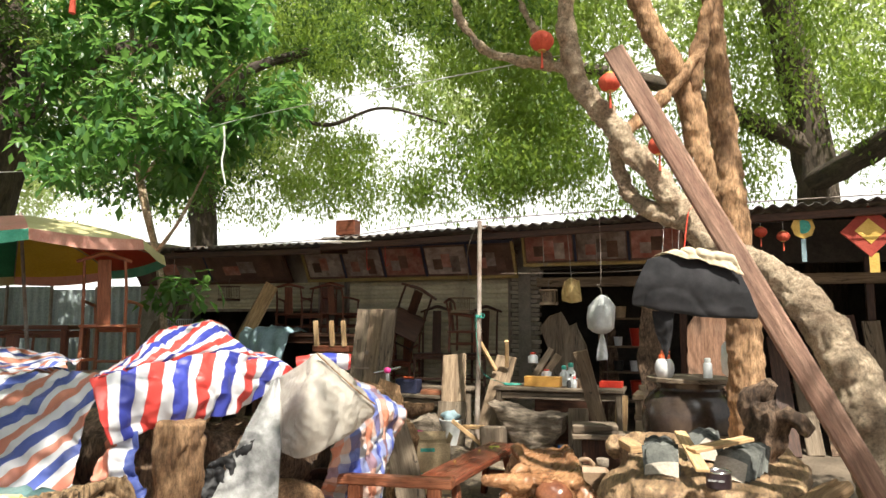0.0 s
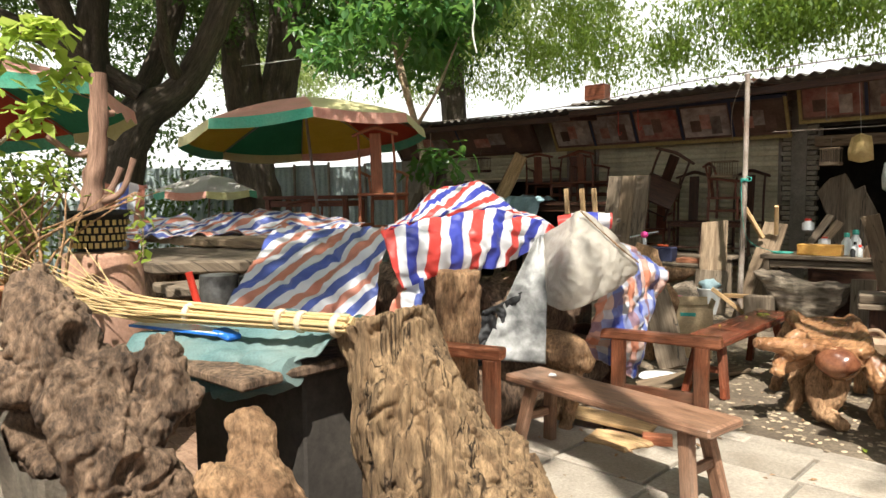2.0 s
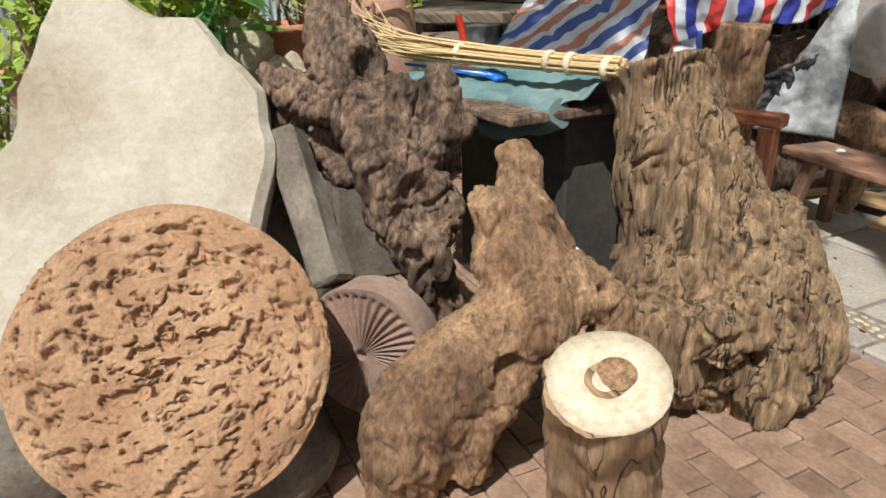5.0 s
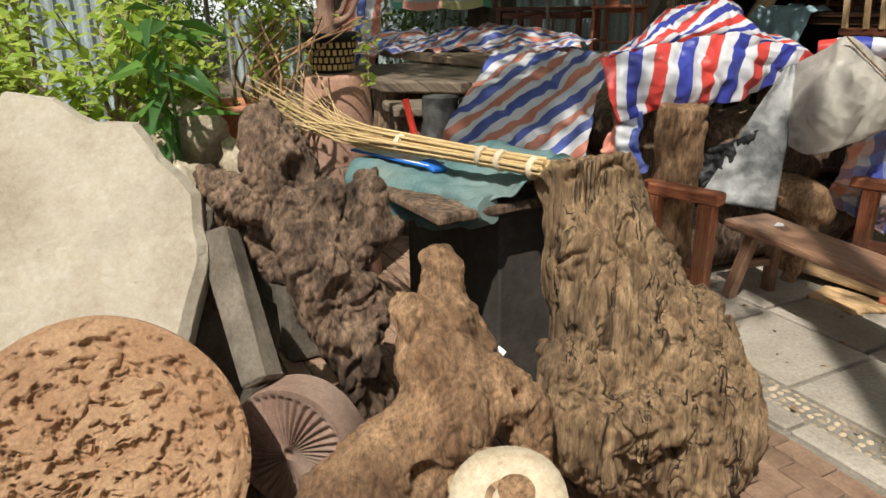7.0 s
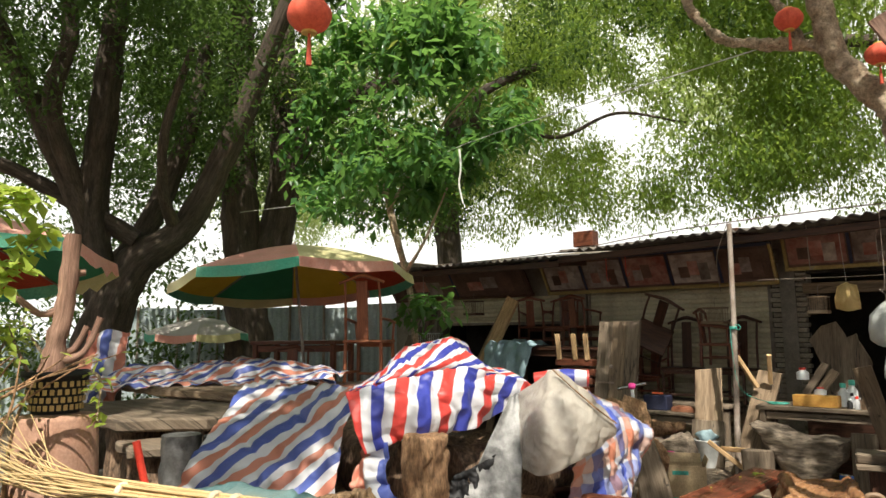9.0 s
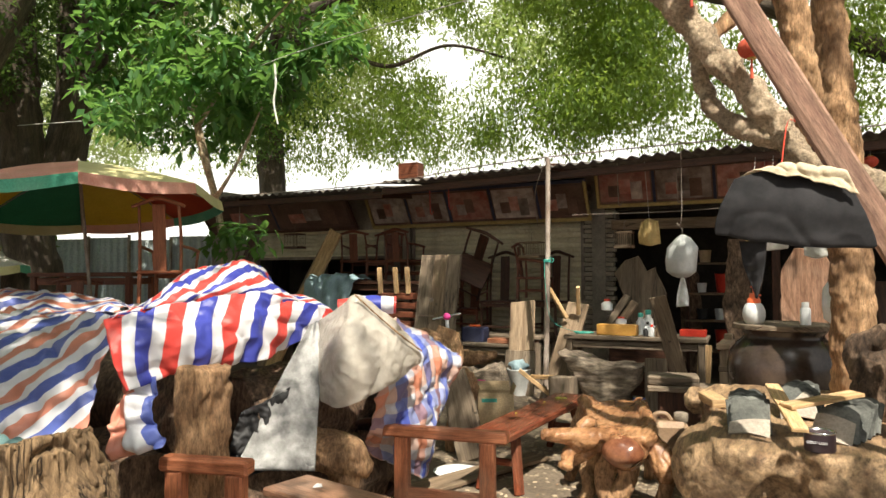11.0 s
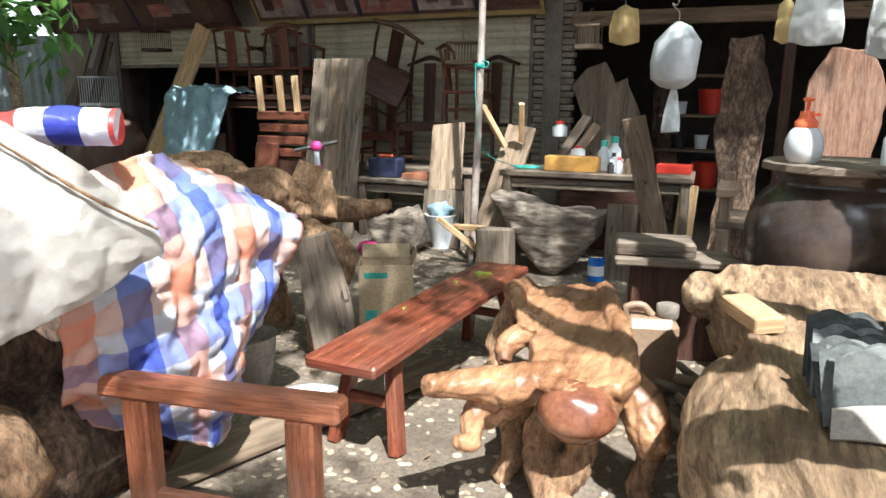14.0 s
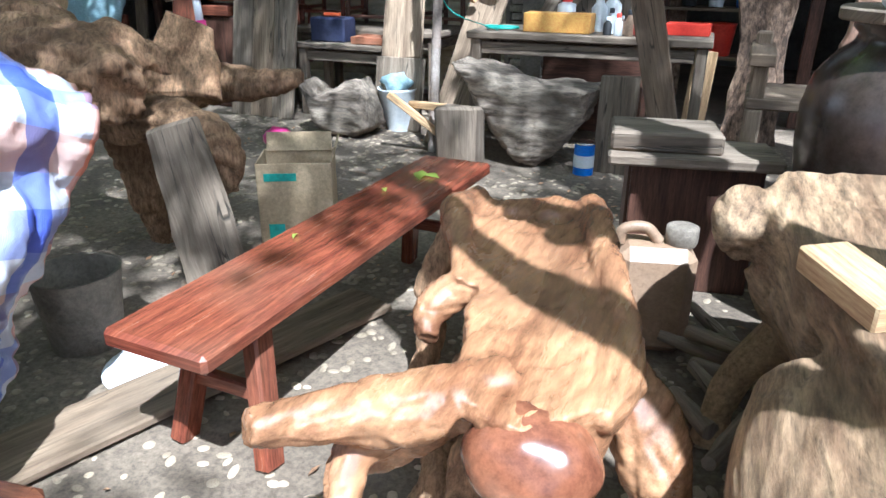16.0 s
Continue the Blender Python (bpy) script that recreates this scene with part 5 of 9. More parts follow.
sheet(s2t, [[(-1.815, 3.477, 1.353), (-1.762, 3.743, 1.520), (-1.616, 4.105, 1.605), (-1.456, 4.267, 1.437), (-1.234, 4.514, 1.299)],
           [(-1.456, 3.046, 1.396), (-1.427, 3.362, 1.563), (-1.303, 3.653, 1.663), (-1.250, 3.895, 1.512), (-1.081, 4.230, 1.343)],
           [(-1.249, 2.769, 1.386), (-1.181, 3.082, 1.465), (-1.115, 3.454, 1.528), (-1.072, 3.814, 1.455), (-1.014, 4.213, 1.329)],
           [(-1.247, 2.777, 1.340), (-1.180, 3.083, 1.391), (-1.111, 3.470, 1.437), (-1.067, 3.840, 1.400), (-1.019, 4.236, 1.313)]], 90, 60, 0.022, 6.0, 3.0, 0.014, 0, 13, 1.1)
thick(single("striped_sheet", s2t, S_new, "peaked fold of bright red, white and blue striped sheet", "tarpaulin"))
single("rolled_sheet", tube(Shape(), [(-1.0, 4.25, 1.36), (-0.84, 4.34, 1.375), (-0.676, 4.44, 1.372)], [0.05, 0.062, 0.058], 24, 10, 0.12, 8, 0.03, 3), S_new, "rolled end of a red, white and blue striped sheet", "tarpaulin")
s2b = Shape()
sheet(s2b, [[(-1.2, 2.82, 1.1), (-1.05, 2.85, 1.1)], [(-1.2, 2.7, 0.9), (-1.0, 2.78, 0.9)], [(-1.15, 2.72, 0.72), (-0.93, 2.8, 0.78)]], 24, 30, 0.06, 7, 3.0, 0.02, 0, 40)
thick(single("striped_sheet", s2b, S_old, "crumpled tail of faded striped sheet", "tarpaulin"))
s3 = Shape()
sheet(s3, [[(-0.955, 4.0, 1.29), (-0.79, 3.96, 1.37), (-0.615, 3.92, 1.455), (-0.54, 4.08, 1.35), (-0.45, 4.26, 1.18)],
           [(-0.93, 3.95, 1.13), (-0.76, 3.84, 1.17), (-0.585, 3.83, 1.22), (-0.49, 4.06, 1.16), (-0.42, 4.30, 1.1)],
           [(-0.87, 3.88, 0.95), (-0.71, 3.79, 0.95), (-0.565, 3.85, 1.0), (-0.475, 4.10, 1.02), (-0.415, 4.33, 1.06)],
           [(-0.83, 3.85, 0.83), (-0.68, 3.82, 0.81), (-0.56, 3.92, 0.86), (-0.49, 4.13, 0.93), (-0.43, 4.34, 1.02)]], 130, 80, 0.010, 6.0, 11.0, 0.004, 0, 15)
pc_ = thing("plastic_cover", (-0.7, 4.0, 0.8), "milky translucent plastic sheet bunched over the pile", "plastic sheet")
thick(part("cover_sheet", s3, M_plastic, pc_))
part("seam", tube(Shape(), [(-0.60, 3.86, 1.46), (-0.53, 4.0, 1.33), (-0.455, 4.15, 1.2), (-0.405, 4.3, 1.1)], [0.006, 0.005, 0.006, 0.005], 6, 8, 0.4, 30), W['root'], pc_, "frayed brown seam")
s4 = Shape()
sheet(s4, [[(-1.0, 3.96, 1.27), (-0.98, 3.985, 1.28), (-0.96, 3.995, 1.285)], [(-1.02, 3.72, 0.98), (-0.94, 3.83, 0.98), (-0.86, 3.88, 0.97)], [(-1.05, 3.55, 0.72), (-0.93, 3.68, 0.72), (-0.80, 3.78, 0.72)], [(-1.07, 3.39, 0.51), (-0.92, 3.55, 0.49), (-0.767, 3.715, 0.465)]], 40, 50, 0.008, 6, 2.0, 0.004, 0, 30)
thick(single("foil_sheet", s4, M_foil, "silver bubble foil sheet hanging from the pile", "foil"))
s4b = Shape()
sheet(s4b, [[(-1.12, 3.5, 0.8), (-1.04, 3.64, 0.86), (-0.97, 3.74, 0.92)], [(-1.13, 3.42, 0.62), (-1.05, 3.56, 0.66), (-0.98, 3.66, 0.7)], [(-1.14, 3.33, 0.46), (-1.06, 3.46, 0.46), (-0.98, 3.55, 0.48)]], 40, 40, 0.03, 12, 5.0)
thick(single("black_film", s4b, M_black, "shiny black plastic film behind the foil", "plastic sheet"))
s5 = Shape()
sheet(s5, [[(-0.7, 4.0, 1.12), (-0.78, 4.5, 1.26), (-0.95, 5.0, 1.22), (-0.85, 5.35, 1.0)],
           [(-0.62, 4.1, 0.92), (-0.62, 4.5, 1.02), (-0.72, 4.95, 1.08), (-0.62, 5.28, 0.95)],
           [(-0.66, 4.15, 0.7), (-0.55, 4.5, 0.75), (-0.62, 4.9, 0.8), (-0.66, 5.2, 0.72)],
           [(-0.76, 4.2, 0.55), (-0.58, 4.55, 0.48), (-0.58, 4.8, 0.52), (-0.72, 5.05, 0.5)],
           [(-0.8, 4.3, 0.42), (-0.62, 4.6, 0.22), (-0.6, 4.72, 0.2), (-0.72, 4.95, 0.3)]], 90, 80, 0.022, 8.0, 15.0, 0.014, 1, 14)
thick(single("striped_sheet", s5, S_check, "checked blue, orange and white plastic sheet draped to the ground", "tarpaulin"))

# ---- polished root seat ----
rs = thing("carved_root", (0.55, 5.4, 0), "polished root carved into a low seat, sunlit", "root")
seat_line = [(0.13, 5.98), (0.2, 6.16), (0.36, 6.24), (0.5, 6.18), (0.55, 5.95), (0.64, 5.65), (0.75, 5.4), (0.82, 5.2), (0.78, 5.06), (0.66, 4.97), (0.53, 4.99), (0.45, 5.15), (0.38, 5.4), (0.28, 5.66), (0.19, 5.8)]
body = loft(Shape(), wobbly(seat_line, 0.03, 0.02, 7), [(0.92, 0.555, 0, 0), (1.0, 0.545, 0, 0), (1.02, 0.51, 0, 0), (0.98, 0.46, 0, 0), (0.85, 0.4, 0, 0), (0.6, 0.34, 0, 0)], 0.018, 5.0, 3.0, 0.02)
part("seat", gnarl([
    ([(0.56, 5.14, 0.49), (0.44, 5.0, 0.5), (0.33, 4.87, 0.535), (0.22, 4.74, 0.565)], [0.085, 0.075, 0.058, 0.04]),
    ([(0.40, 5.0, 0.47), (0.33, 4.9, 0.42), (0.36, 4.8, 0.37), (0.33, 4.74, 0.39)], [0.06, 0.045, 0.035, 0.025]),
    ([(0.46, 5.08, 0.45), (0.38, 5.02, 0.38), (0.29, 4.96, 0.34)], [0.06, 0.045, 0.03]),
    ([(0.14, 6.12, 0.55), (0.13, 5.98, 0.56), (0.16, 5.84, 0.58), (0.25, 5.66, 0.55), (0.33, 5.45, 0.54)], [0.04, 0.05, 0.052, 0.04, 0.025]),
    ([(0.51, 6.18, 0.54), (0.57, 5.98, 0.555), (0.66, 5.68, 0.55), (0.75, 5.42, 0.535), (0.80, 5.22, 0.5)], [0.05, 0.048, 0.046, 0.042, 0.035]),
    ([(0.3, 5.5, 0.5), (0.26, 5.42, 0.46), (0.28, 5.36, 0.42)], [0.06, 0.05, 0.03]),
    ([(0.74, 5.36, 0.44), (0.83, 5.28, 0.38), (0.875, 5.22, 0.29), (0.88, 5.2, 0.22)], [0.08, 0.085, 0.08, 0.04]),
    ([(0.66, 5.2, 0.42), (0.66, 5.06, 0.42), (0.655, 4.99, 0.43)], [0.12, 0.11, 0.09])],
    0.0085, 6, (0.009, 8.0), (0.006, 11.0), (0.1, 0.8, 0), 0.0015, (((0.42, 6.02, 0.56), 0.05, 0.03), ((0.3, 6.0, 0.55), 0.04, 0.025), ((0.5, 5.02, 0.47), 0.05, 0.05), ((0.62, 5.14, 0.5), 0.13, 0.012)), 3.0, body, 0.2), W['oiled'], rs)
part("knob", ball(Shape(), (0.655, 5.01, 0.445), (0.132, 0.115, 0.098), pose(0, 0, 0), 40, 26, 0.16, 2.4, 4.0), M_knob, rs, "rounded dark red glossy front knob")
for k, (p, r) in enumerate((
        (((0.58, 5.2, 0.4), (0.5, 5.12, 0.24), (0.58, 5.02, 0.1), (0.70, 4.95, 0.05), (0.74, 4.93, 0.03)), (0.085, 0.065, 0.06, 0.05, 0.03)),
        (((0.64, 5.15, 0.38), (0.66, 5.1, 0.25), (0.60, 5.06, 0.13), (0.52, 5.08, 0.03)), (0.08, 0.06, 0.065, 0.04)),
        (((0.82, 5.3, 0.36), (0.88, 5.26, 0.22), (0.85, 5.22, 0.1), (0.9, 5.16, 0.0)), (0.07, 0.055, 0.045, 0.03)),
        (((0.45, 5.35, 0.4), (0.34, 5.3, 0.24), (0.37, 5.24, 0.1), (0.31, 5.2, 0.0)), (0.08, 0.055, 0.05, 0.035)),
        (((0.17, 5.85, 0.52), (0.10, 5.8, 0.34), (0.12, 5.74, 0.16), (0.07, 5.7, 0.0)), (0.06, 0.05, 0.048, 0.04)),
        (((0.5, 6.0, 0.45), (0.6, 6.05, 0.2), (0.62, 6.05, 0.0)), (0.08, 0.06, 0.05)),
        (((0.5, 5.6, 0.4), (0.55, 5.65, 0.2), (0.5, 5.7, 0.0)), (0.1, 0.08, 0.07)))):
    part("leg", gnarl([([Vector(q) for q in p], r)], 0.011, 3, (0.014, 12.0), (0.006, 18.0), (0, 0, 0.6), 0.003, (), k * 2.0), W['root'], rs, "dusty root leg")

# ---- big log table with roof tiles ----
lt = thing("log_table", (1.6, 5.2, 0), "massive pale log table with a rough bark edge", "log table")
tb = [(1.24, 4.34), (1.3, 4.2), (1.5, 4.12), (1.6, 4.2), (1.66, 4.3), (1.76, 4.2), (1.98, 4.22), (2.2, 4.45), (2.32, 5.2), (2.25, 6.0), (1.95, 6.25), (1.6, 6.3), (1.32, 6.28), (1.06, 6.22), (0.97, 5.98), (1.06, 5.72), (1.13, 5.3), (1.18, 4.8)]
body = loft(Shape(), wobbly(tb, 0.03, 0.012, 5), [(0.97, 0.735, 0, 0), (1.0, 0.70, 0, 0), (1.0, 0.62, 0, 0), (0.985, 0.55, 0, 0), (0.97, 0.48, 0, 0.01), (0.93, 0.41, 0.01, 0.02), (0.85, 0.33, 0.02, 0.04), (0.7, 0.26, 0.03, 0.07), (0.45, 0.2, 0.03, 0.1)], 0.008, 5.0, 2.0, 0.012)
part("top", gnarl([
    ([(1.14, 5.3, 0.52), (1.16, 4.95, 0.5), (1.22, 4.6, 0.5), (1.34, 4.34, 0.52), (1.55, 4.24, 0.56)], [0.12, 0.18, 0.2, 0.18, 0.09]),
    ([(1.7, 4.32, 0.5), (1.88, 4.28, 0.47), (2.08, 4.36, 0.47), (2.24, 4.6, 0.5)], [0.13, 0.21, 0.22, 0.18]),
    ([(1.02, 6.05, 0.62), (0.96, 5.95, 0.66), (0.98, 5.84, 0.6)], [0.1, 0.08, 0.07])],
    0.013, 12, (0.007, 5.0), (0.008, 6.0), (0.05, 0.82, 0), 0.002, (((1.58, 4.2, 0.48), 0.12, 0.16), ((1.62, 4.22, 0.66), 0.055, 0.06), ((1.02, 5.98, 0.60), 0.09, 0.09), ((1.17, 4.75, 0.6), 0.06, 0.03), ((1.9, 4.16, 0.6), 0.04, 0.03), ((1.1, 5.35, 0.55), 0.07, 0.025)), 2.0, body, 0.1), W['slabwood'], lt)
for p, r in ((((1.45, 4.98, 0.35), (1.42, 5.0, 0.1), (1.42, 5.02, 0.0)), (0.15, 0.12, 0.12)), (((1.9, 5.7, 0.35), (1.95, 5.75, 0.1), (1.95, 5.75, 0.0)), (0.2, 0.15, 0.14)), (((1.2, 5.9, 0.45), (1.02, 5.85, 0.2), (0.98, 5.8, 0.0)), (0.07, 0.05, 0.05))):
    part("leg", tube(Shape(), p, r, 18, 6, 0.15, 5, 0.04, 6, True, 1.0, r[0] * 9), W['table'], lt)
single("wood_block", box(Shape(), (0, 0, 0), (0.24, 0.1, 0.055), pose(1.16, 5.32, 0.765, 4, 3, -62), 0.005), W['fresh'], "pale offcut of sawn wood on the log table", "wood block")


def roof_tile_mesh(material):
    """A gently curved clay tile with a scalloped upper edge."""
    s = Shape()
    n = 24
    L, r0, t = 0.17, 0.3, 0.01
    vs, fs = [], []
    for i in range(2):
        for j in range(n + 1):
            a = -0.34 + 0.68 * j / n
            for r in (r0, r0 - t):
                e = 0.016 * abs(math.sin(a * 11)) + 0.012 * math.cos(a * 4) if i else 0.006 * math.cos(a * 5)
                vs.append((math.sin(a) * r * (1 - 0.06 * i), i * L + e, math.cos(a) * r - r0))
    W2 = (n + 1) * 2
    for j in range(n):
        a, b = j * 2, (j + 1) * 2
        fs += [[a, b, b + W2, a + W2], [a + 1, a + 1 + W2, b + 1 + W2, b + 1], [a, a + 1, b + 1, b], [a + W2, b + W2, b + 1 + W2, a + 1 + W2]]
    fs += [[0, W2, W2 + 1, 1], [2 * n, 2 * n + 1, 2 * n + 1 + W2, 2 * n + W2]]
    s.add(vs, fs, [[(vs[k][0], vs[k][1]) for k in f] for f in fs])
    me = s.mesh("roof_tile")
    me.materials.append(material)
    return me


# the front tile of each stack takes the pale paving grey
rt, rt_pale = roof_tile_mesh(M_rooftile), roof_tile_mesh(M_tile)
for x, y, rz, n, dx, dy in ((1.44, 4.50, 6, 15, -0.003, 0.026), (1.80, 4.50, -18, 14, 0.010, 0.027), (1.66, 5.05, 12, 11, 0.004, 0.03)):
    for i in range(n):
        o = tagged(part("roof_tile", rt_pale if i == 0 else rt, None), "pale grey roof tile at the front of a stack" if i == 0 else "curved dark grey clay roof tile in a leaning stack", "roof tile", "stacked roof tiles")
        o.matrix_basis = pose(x + dx * i + random.uniform(-.012, .012), y + dy * i, 0.742 + random.uniform(0, 0.008), 42 if i == 0 else 50 + random.uniform(-4, 4), random.uniform(-4, 4), rz + random.uniform(-6, 6))
tj = thing("joined_boards", (1.62, 4.5, 0.85), "fresh pale boards joined in a T on the tiles", "board")
part("board", bar(Shape(), (1.52, 4.98, 0.93), (1.67, 4.22, 0.84), 0.075, 0.02, 0.003), W['fresh'], tj)
part("cross_board", bar(Shape(), (1.60, 4.52, 0.895), (1.93, 4.75, 0.95), 0.11, 0.02, 0.003), W['fresh'], tj)
tn = thing("paint_tin", (1.78, 4.34, 0.735), "small dark paint tin with a silver rim", "tin")
part("body", lathe(Shape(), [(0.066, 0), (0.068, 0.004), (0.068, 0.085)], (1.75, 4.31, 0.738), 28), M_tin, tn)
part("rim", lathe(Shape(), [(0.069, 0.083), (0.071, 0.088), (0.068, 0.094), (0.06, 0.09), (0.06, 0.07), (0.001, 0.07)], (1.75, 4.31, 0.738), 28), M_chrome, tn, "silver rim")
words("lettering", "GOLD LIGH", 0.0165, Matrix.Translation((1.737, 4.241, 0.785)) @ pose(0, 0, 0, 90, 0, -6), M_whiteplastic, tn)

# ---- black jar ----
jr = thing("jar", (1.53, 6.75, 0), "large dark brown glazed jar with a wooden lid", "jar")
part("body", lathe(Shape(), [(0.24, 0.0), (0.30, 0.15), (0.385, 0.45), (0.42, 0.7), (0.425, 0.83), (0.40, 0.94), (0.34, 1.02), (0.30, 1.05), (0.29, 1.08), (0.31, 1.1), (0.31, 1.125)], (1.53, 6.75, 0), 56), M_jar, jr)
part("lid", slab(Shape(), wobbly([(0.37 * math.cos(a * 0.3), 0.36 * math.sin(a * 0.3)) for a in range(21)], 0.08, 0.01), 0.04, Matrix.Translation((1.53, 6.72, 1.127)), 0.006), W['greyplank'], jr, "grey board lid")
sp = thing("spray_bottle", (1.33, 6.56, 1.168), "white pump spray bottle with an orange-red head", "spray bottle")
part("bottle", lathe(Shape(), [(0.055, 0), (0.07, 0.015), (0.085, 0.06), (0.083, 0.11), (0.065, 0.15), (0.05, 0.165)], (1.33, 6.56, 1.168), 28), M_whiteplastic, sp)
part("collar", lathe(Shape(), [(0.05, 0.165), (0.052, 0.19), (0.034, 0.21), (0.03, 0.24)], (1.33, 6.56, 1.168), 24), M_orangeplastic, sp)
part("plunger", lathe(Shape(), [(0.008, 0.235), (0.008, 0.285), (0.024, 0.286), (0.024, 0.3), (0.001, 0.305)], (1.33, 6.56, 1.168), 18), M_orangeplastic, sp)
part("nozzle", bar(Shape(), (1.34, 6.55, 1.39), (1.385, 6.53, 1.395), 0.012, 0.014), M_orangeplastic, sp)
sb = thing("small_bottle", (1.69, 6.6, 1.168), "small white bottle with a clear cap", "bottle")
part("bottle", lathe(Shape(), [(0.036, 0), (0.038, 0.01), (0.038, 0.12), (0.028, 0.135)], (1.69, 6.6, 1.168), 22), M_whiteplastic, sb)
part("cap", lathe(Shape(), [(0.027, 0.134), (0.027, 0.17), (0.02, 0.175)], (1.69, 6.6, 1.168), 18), M_greybag, sb)

# ---- trees ----
def limb_tree(name, limbs, material, label, crown=None, crown_mat=None, category="tree", knots=0.14):
    ob = thing(name, limbs[0][0][0], label, category)
    if knots > 0.2:
        for k, limb in enumerate(limbs):
            part("limb" if k else "trunk", gnarl([limb], 0.017, 4, (knots * 0.11, 8.0), (0.010, 13.0), (0, 0, 0.5 if knots > 0.25 else 0.85), 0.004, (), 2.0), material, ob)
        limbs = []
    for k, (p, r) in enumerate(limbs):
        part("trunk" if k == 0 else "limb", tube(Shape(), p, r, 30 if k == 0 else 18, 9, knots, 3.0, 0.04, 5, True, 1.0, k * 3.1), material, ob)
    if crown is not None:
        part("crown", crown, crown_mat, ob, "leafy crown with gaps of sky")
    return ob


def cloud(rng, n, box_, keep=0.0, freq=0.35, seed=0):
    """Cluster centres inside a box, thinned by noise into uneven clumps."""
    out = []
    (x0, x1), (y0, y1), (z0, z1) = box_
    tries = 0
    while len(out) < n and tries < n * 30:
        tries += 1
        p = Vector((rng.uniform(x0, x1), rng.uniform(y0, y1), rng.uniform(z0, z1)))
        if noise.noise(p * freq + Vector((seed, 0, seed))) > keep:
            out.append(tuple(p))
    return out


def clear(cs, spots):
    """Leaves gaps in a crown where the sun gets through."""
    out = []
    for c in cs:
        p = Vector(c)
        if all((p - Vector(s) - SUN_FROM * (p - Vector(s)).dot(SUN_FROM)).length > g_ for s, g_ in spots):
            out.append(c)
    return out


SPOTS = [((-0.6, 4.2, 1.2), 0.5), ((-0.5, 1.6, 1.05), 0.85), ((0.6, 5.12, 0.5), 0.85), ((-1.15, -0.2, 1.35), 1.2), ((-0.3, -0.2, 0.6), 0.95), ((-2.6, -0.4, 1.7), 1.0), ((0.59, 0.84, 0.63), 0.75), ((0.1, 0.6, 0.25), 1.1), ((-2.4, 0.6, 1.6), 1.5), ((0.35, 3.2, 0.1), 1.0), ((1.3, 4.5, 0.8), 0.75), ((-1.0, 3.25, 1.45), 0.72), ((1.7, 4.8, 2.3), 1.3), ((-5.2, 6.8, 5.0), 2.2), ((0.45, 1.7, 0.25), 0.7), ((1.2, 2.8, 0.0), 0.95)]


rng = np.random.default_rng(7)
limb_tree("ficus_tree", [
    ([(-9.1, 7.2, 0), (-9.0, 7.1, 1.6), (-8.9, 6.9, 3.0), (-8.85, 6.7, 5.0), (-8.7, 6.6, 8.0)], [0.5, 0.4, 0.34, 0.3, 0.2]),
    ([(-8.95, 7.2, 2.4), (-8.65, 7.4, 3.6), (-8.5, 7.45, 4.8), (-8.5, 7.3, 8.0)], [0.36, 0.32, 0.28, 0.2]),
    ([(-8.5, 7.4, 4.6), (-7.6, 8.0, 5.8), (-6.5, 9.2, 6.6)], [0.2, 0.15, 0.1])],
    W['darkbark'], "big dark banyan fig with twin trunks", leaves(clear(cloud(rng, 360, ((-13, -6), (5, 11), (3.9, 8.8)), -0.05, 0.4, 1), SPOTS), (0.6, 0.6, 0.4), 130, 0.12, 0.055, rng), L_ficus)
limb_tree("ficus_tree", [
    ([(-8.0, 4.0, 0), (-7.9, 4.1, 1.6), (-7.75, 4.4, 2.6), (-7.4, 5.0, 3.25), (-6.8, 5.4, 4.6), (-5.9, 5.6, 6.3)], [0.42, 0.34, 0.26, 0.2, 0.17, 0.12]),
    ([(-7.9, 4.15, 2.0), (-7.85, 3.9, 3.4), (-7.5, 3.85, 4.8), (-7.0, 3.75, 6.2)], [0.24, 0.2, 0.18, 0.13]),
    ([(-7.9, 3.95, 3.0), (-7.85, 3.3, 4.3), (-7.7, 2.6, 5.5), (-7.2, 1.8, 6.6)], [0.18, 0.15, 0.12, 0.09]),
    ([(-7.6, 4.4, 3.0), (-8.2, 3.4, 3.7), (-8.8, 2.2, 4.3)], [0.14, 0.11, 0.07]),
    ([(-7.85, 3.7, 3.6), (-7.5, 3.2, 4.6), (-7.3, 3.3, 5.6), (-7.1, 3.0, 6.6)], [0.13, 0.12, 0.1, 0.07]),
    ([(-8.1, 4.1, 2.2), (-8.3, 4.9, 3.4), (-8.0, 5.3, 4.8), (-7.8, 5.5, 6.4)], [0.2, 0.17, 0.14, 0.1]),
    ([(-7.5, 4.9, 3.2), (-6.9, 4.4, 3.6), (-6.3, 4.1, 4.2), (-5.9, 4.2, 5.2)], [0.1, 0.075, 0.06, 0.04])],
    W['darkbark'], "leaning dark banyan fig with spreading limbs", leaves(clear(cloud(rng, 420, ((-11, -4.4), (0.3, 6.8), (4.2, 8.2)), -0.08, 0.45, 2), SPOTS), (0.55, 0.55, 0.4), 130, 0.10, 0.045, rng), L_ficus)
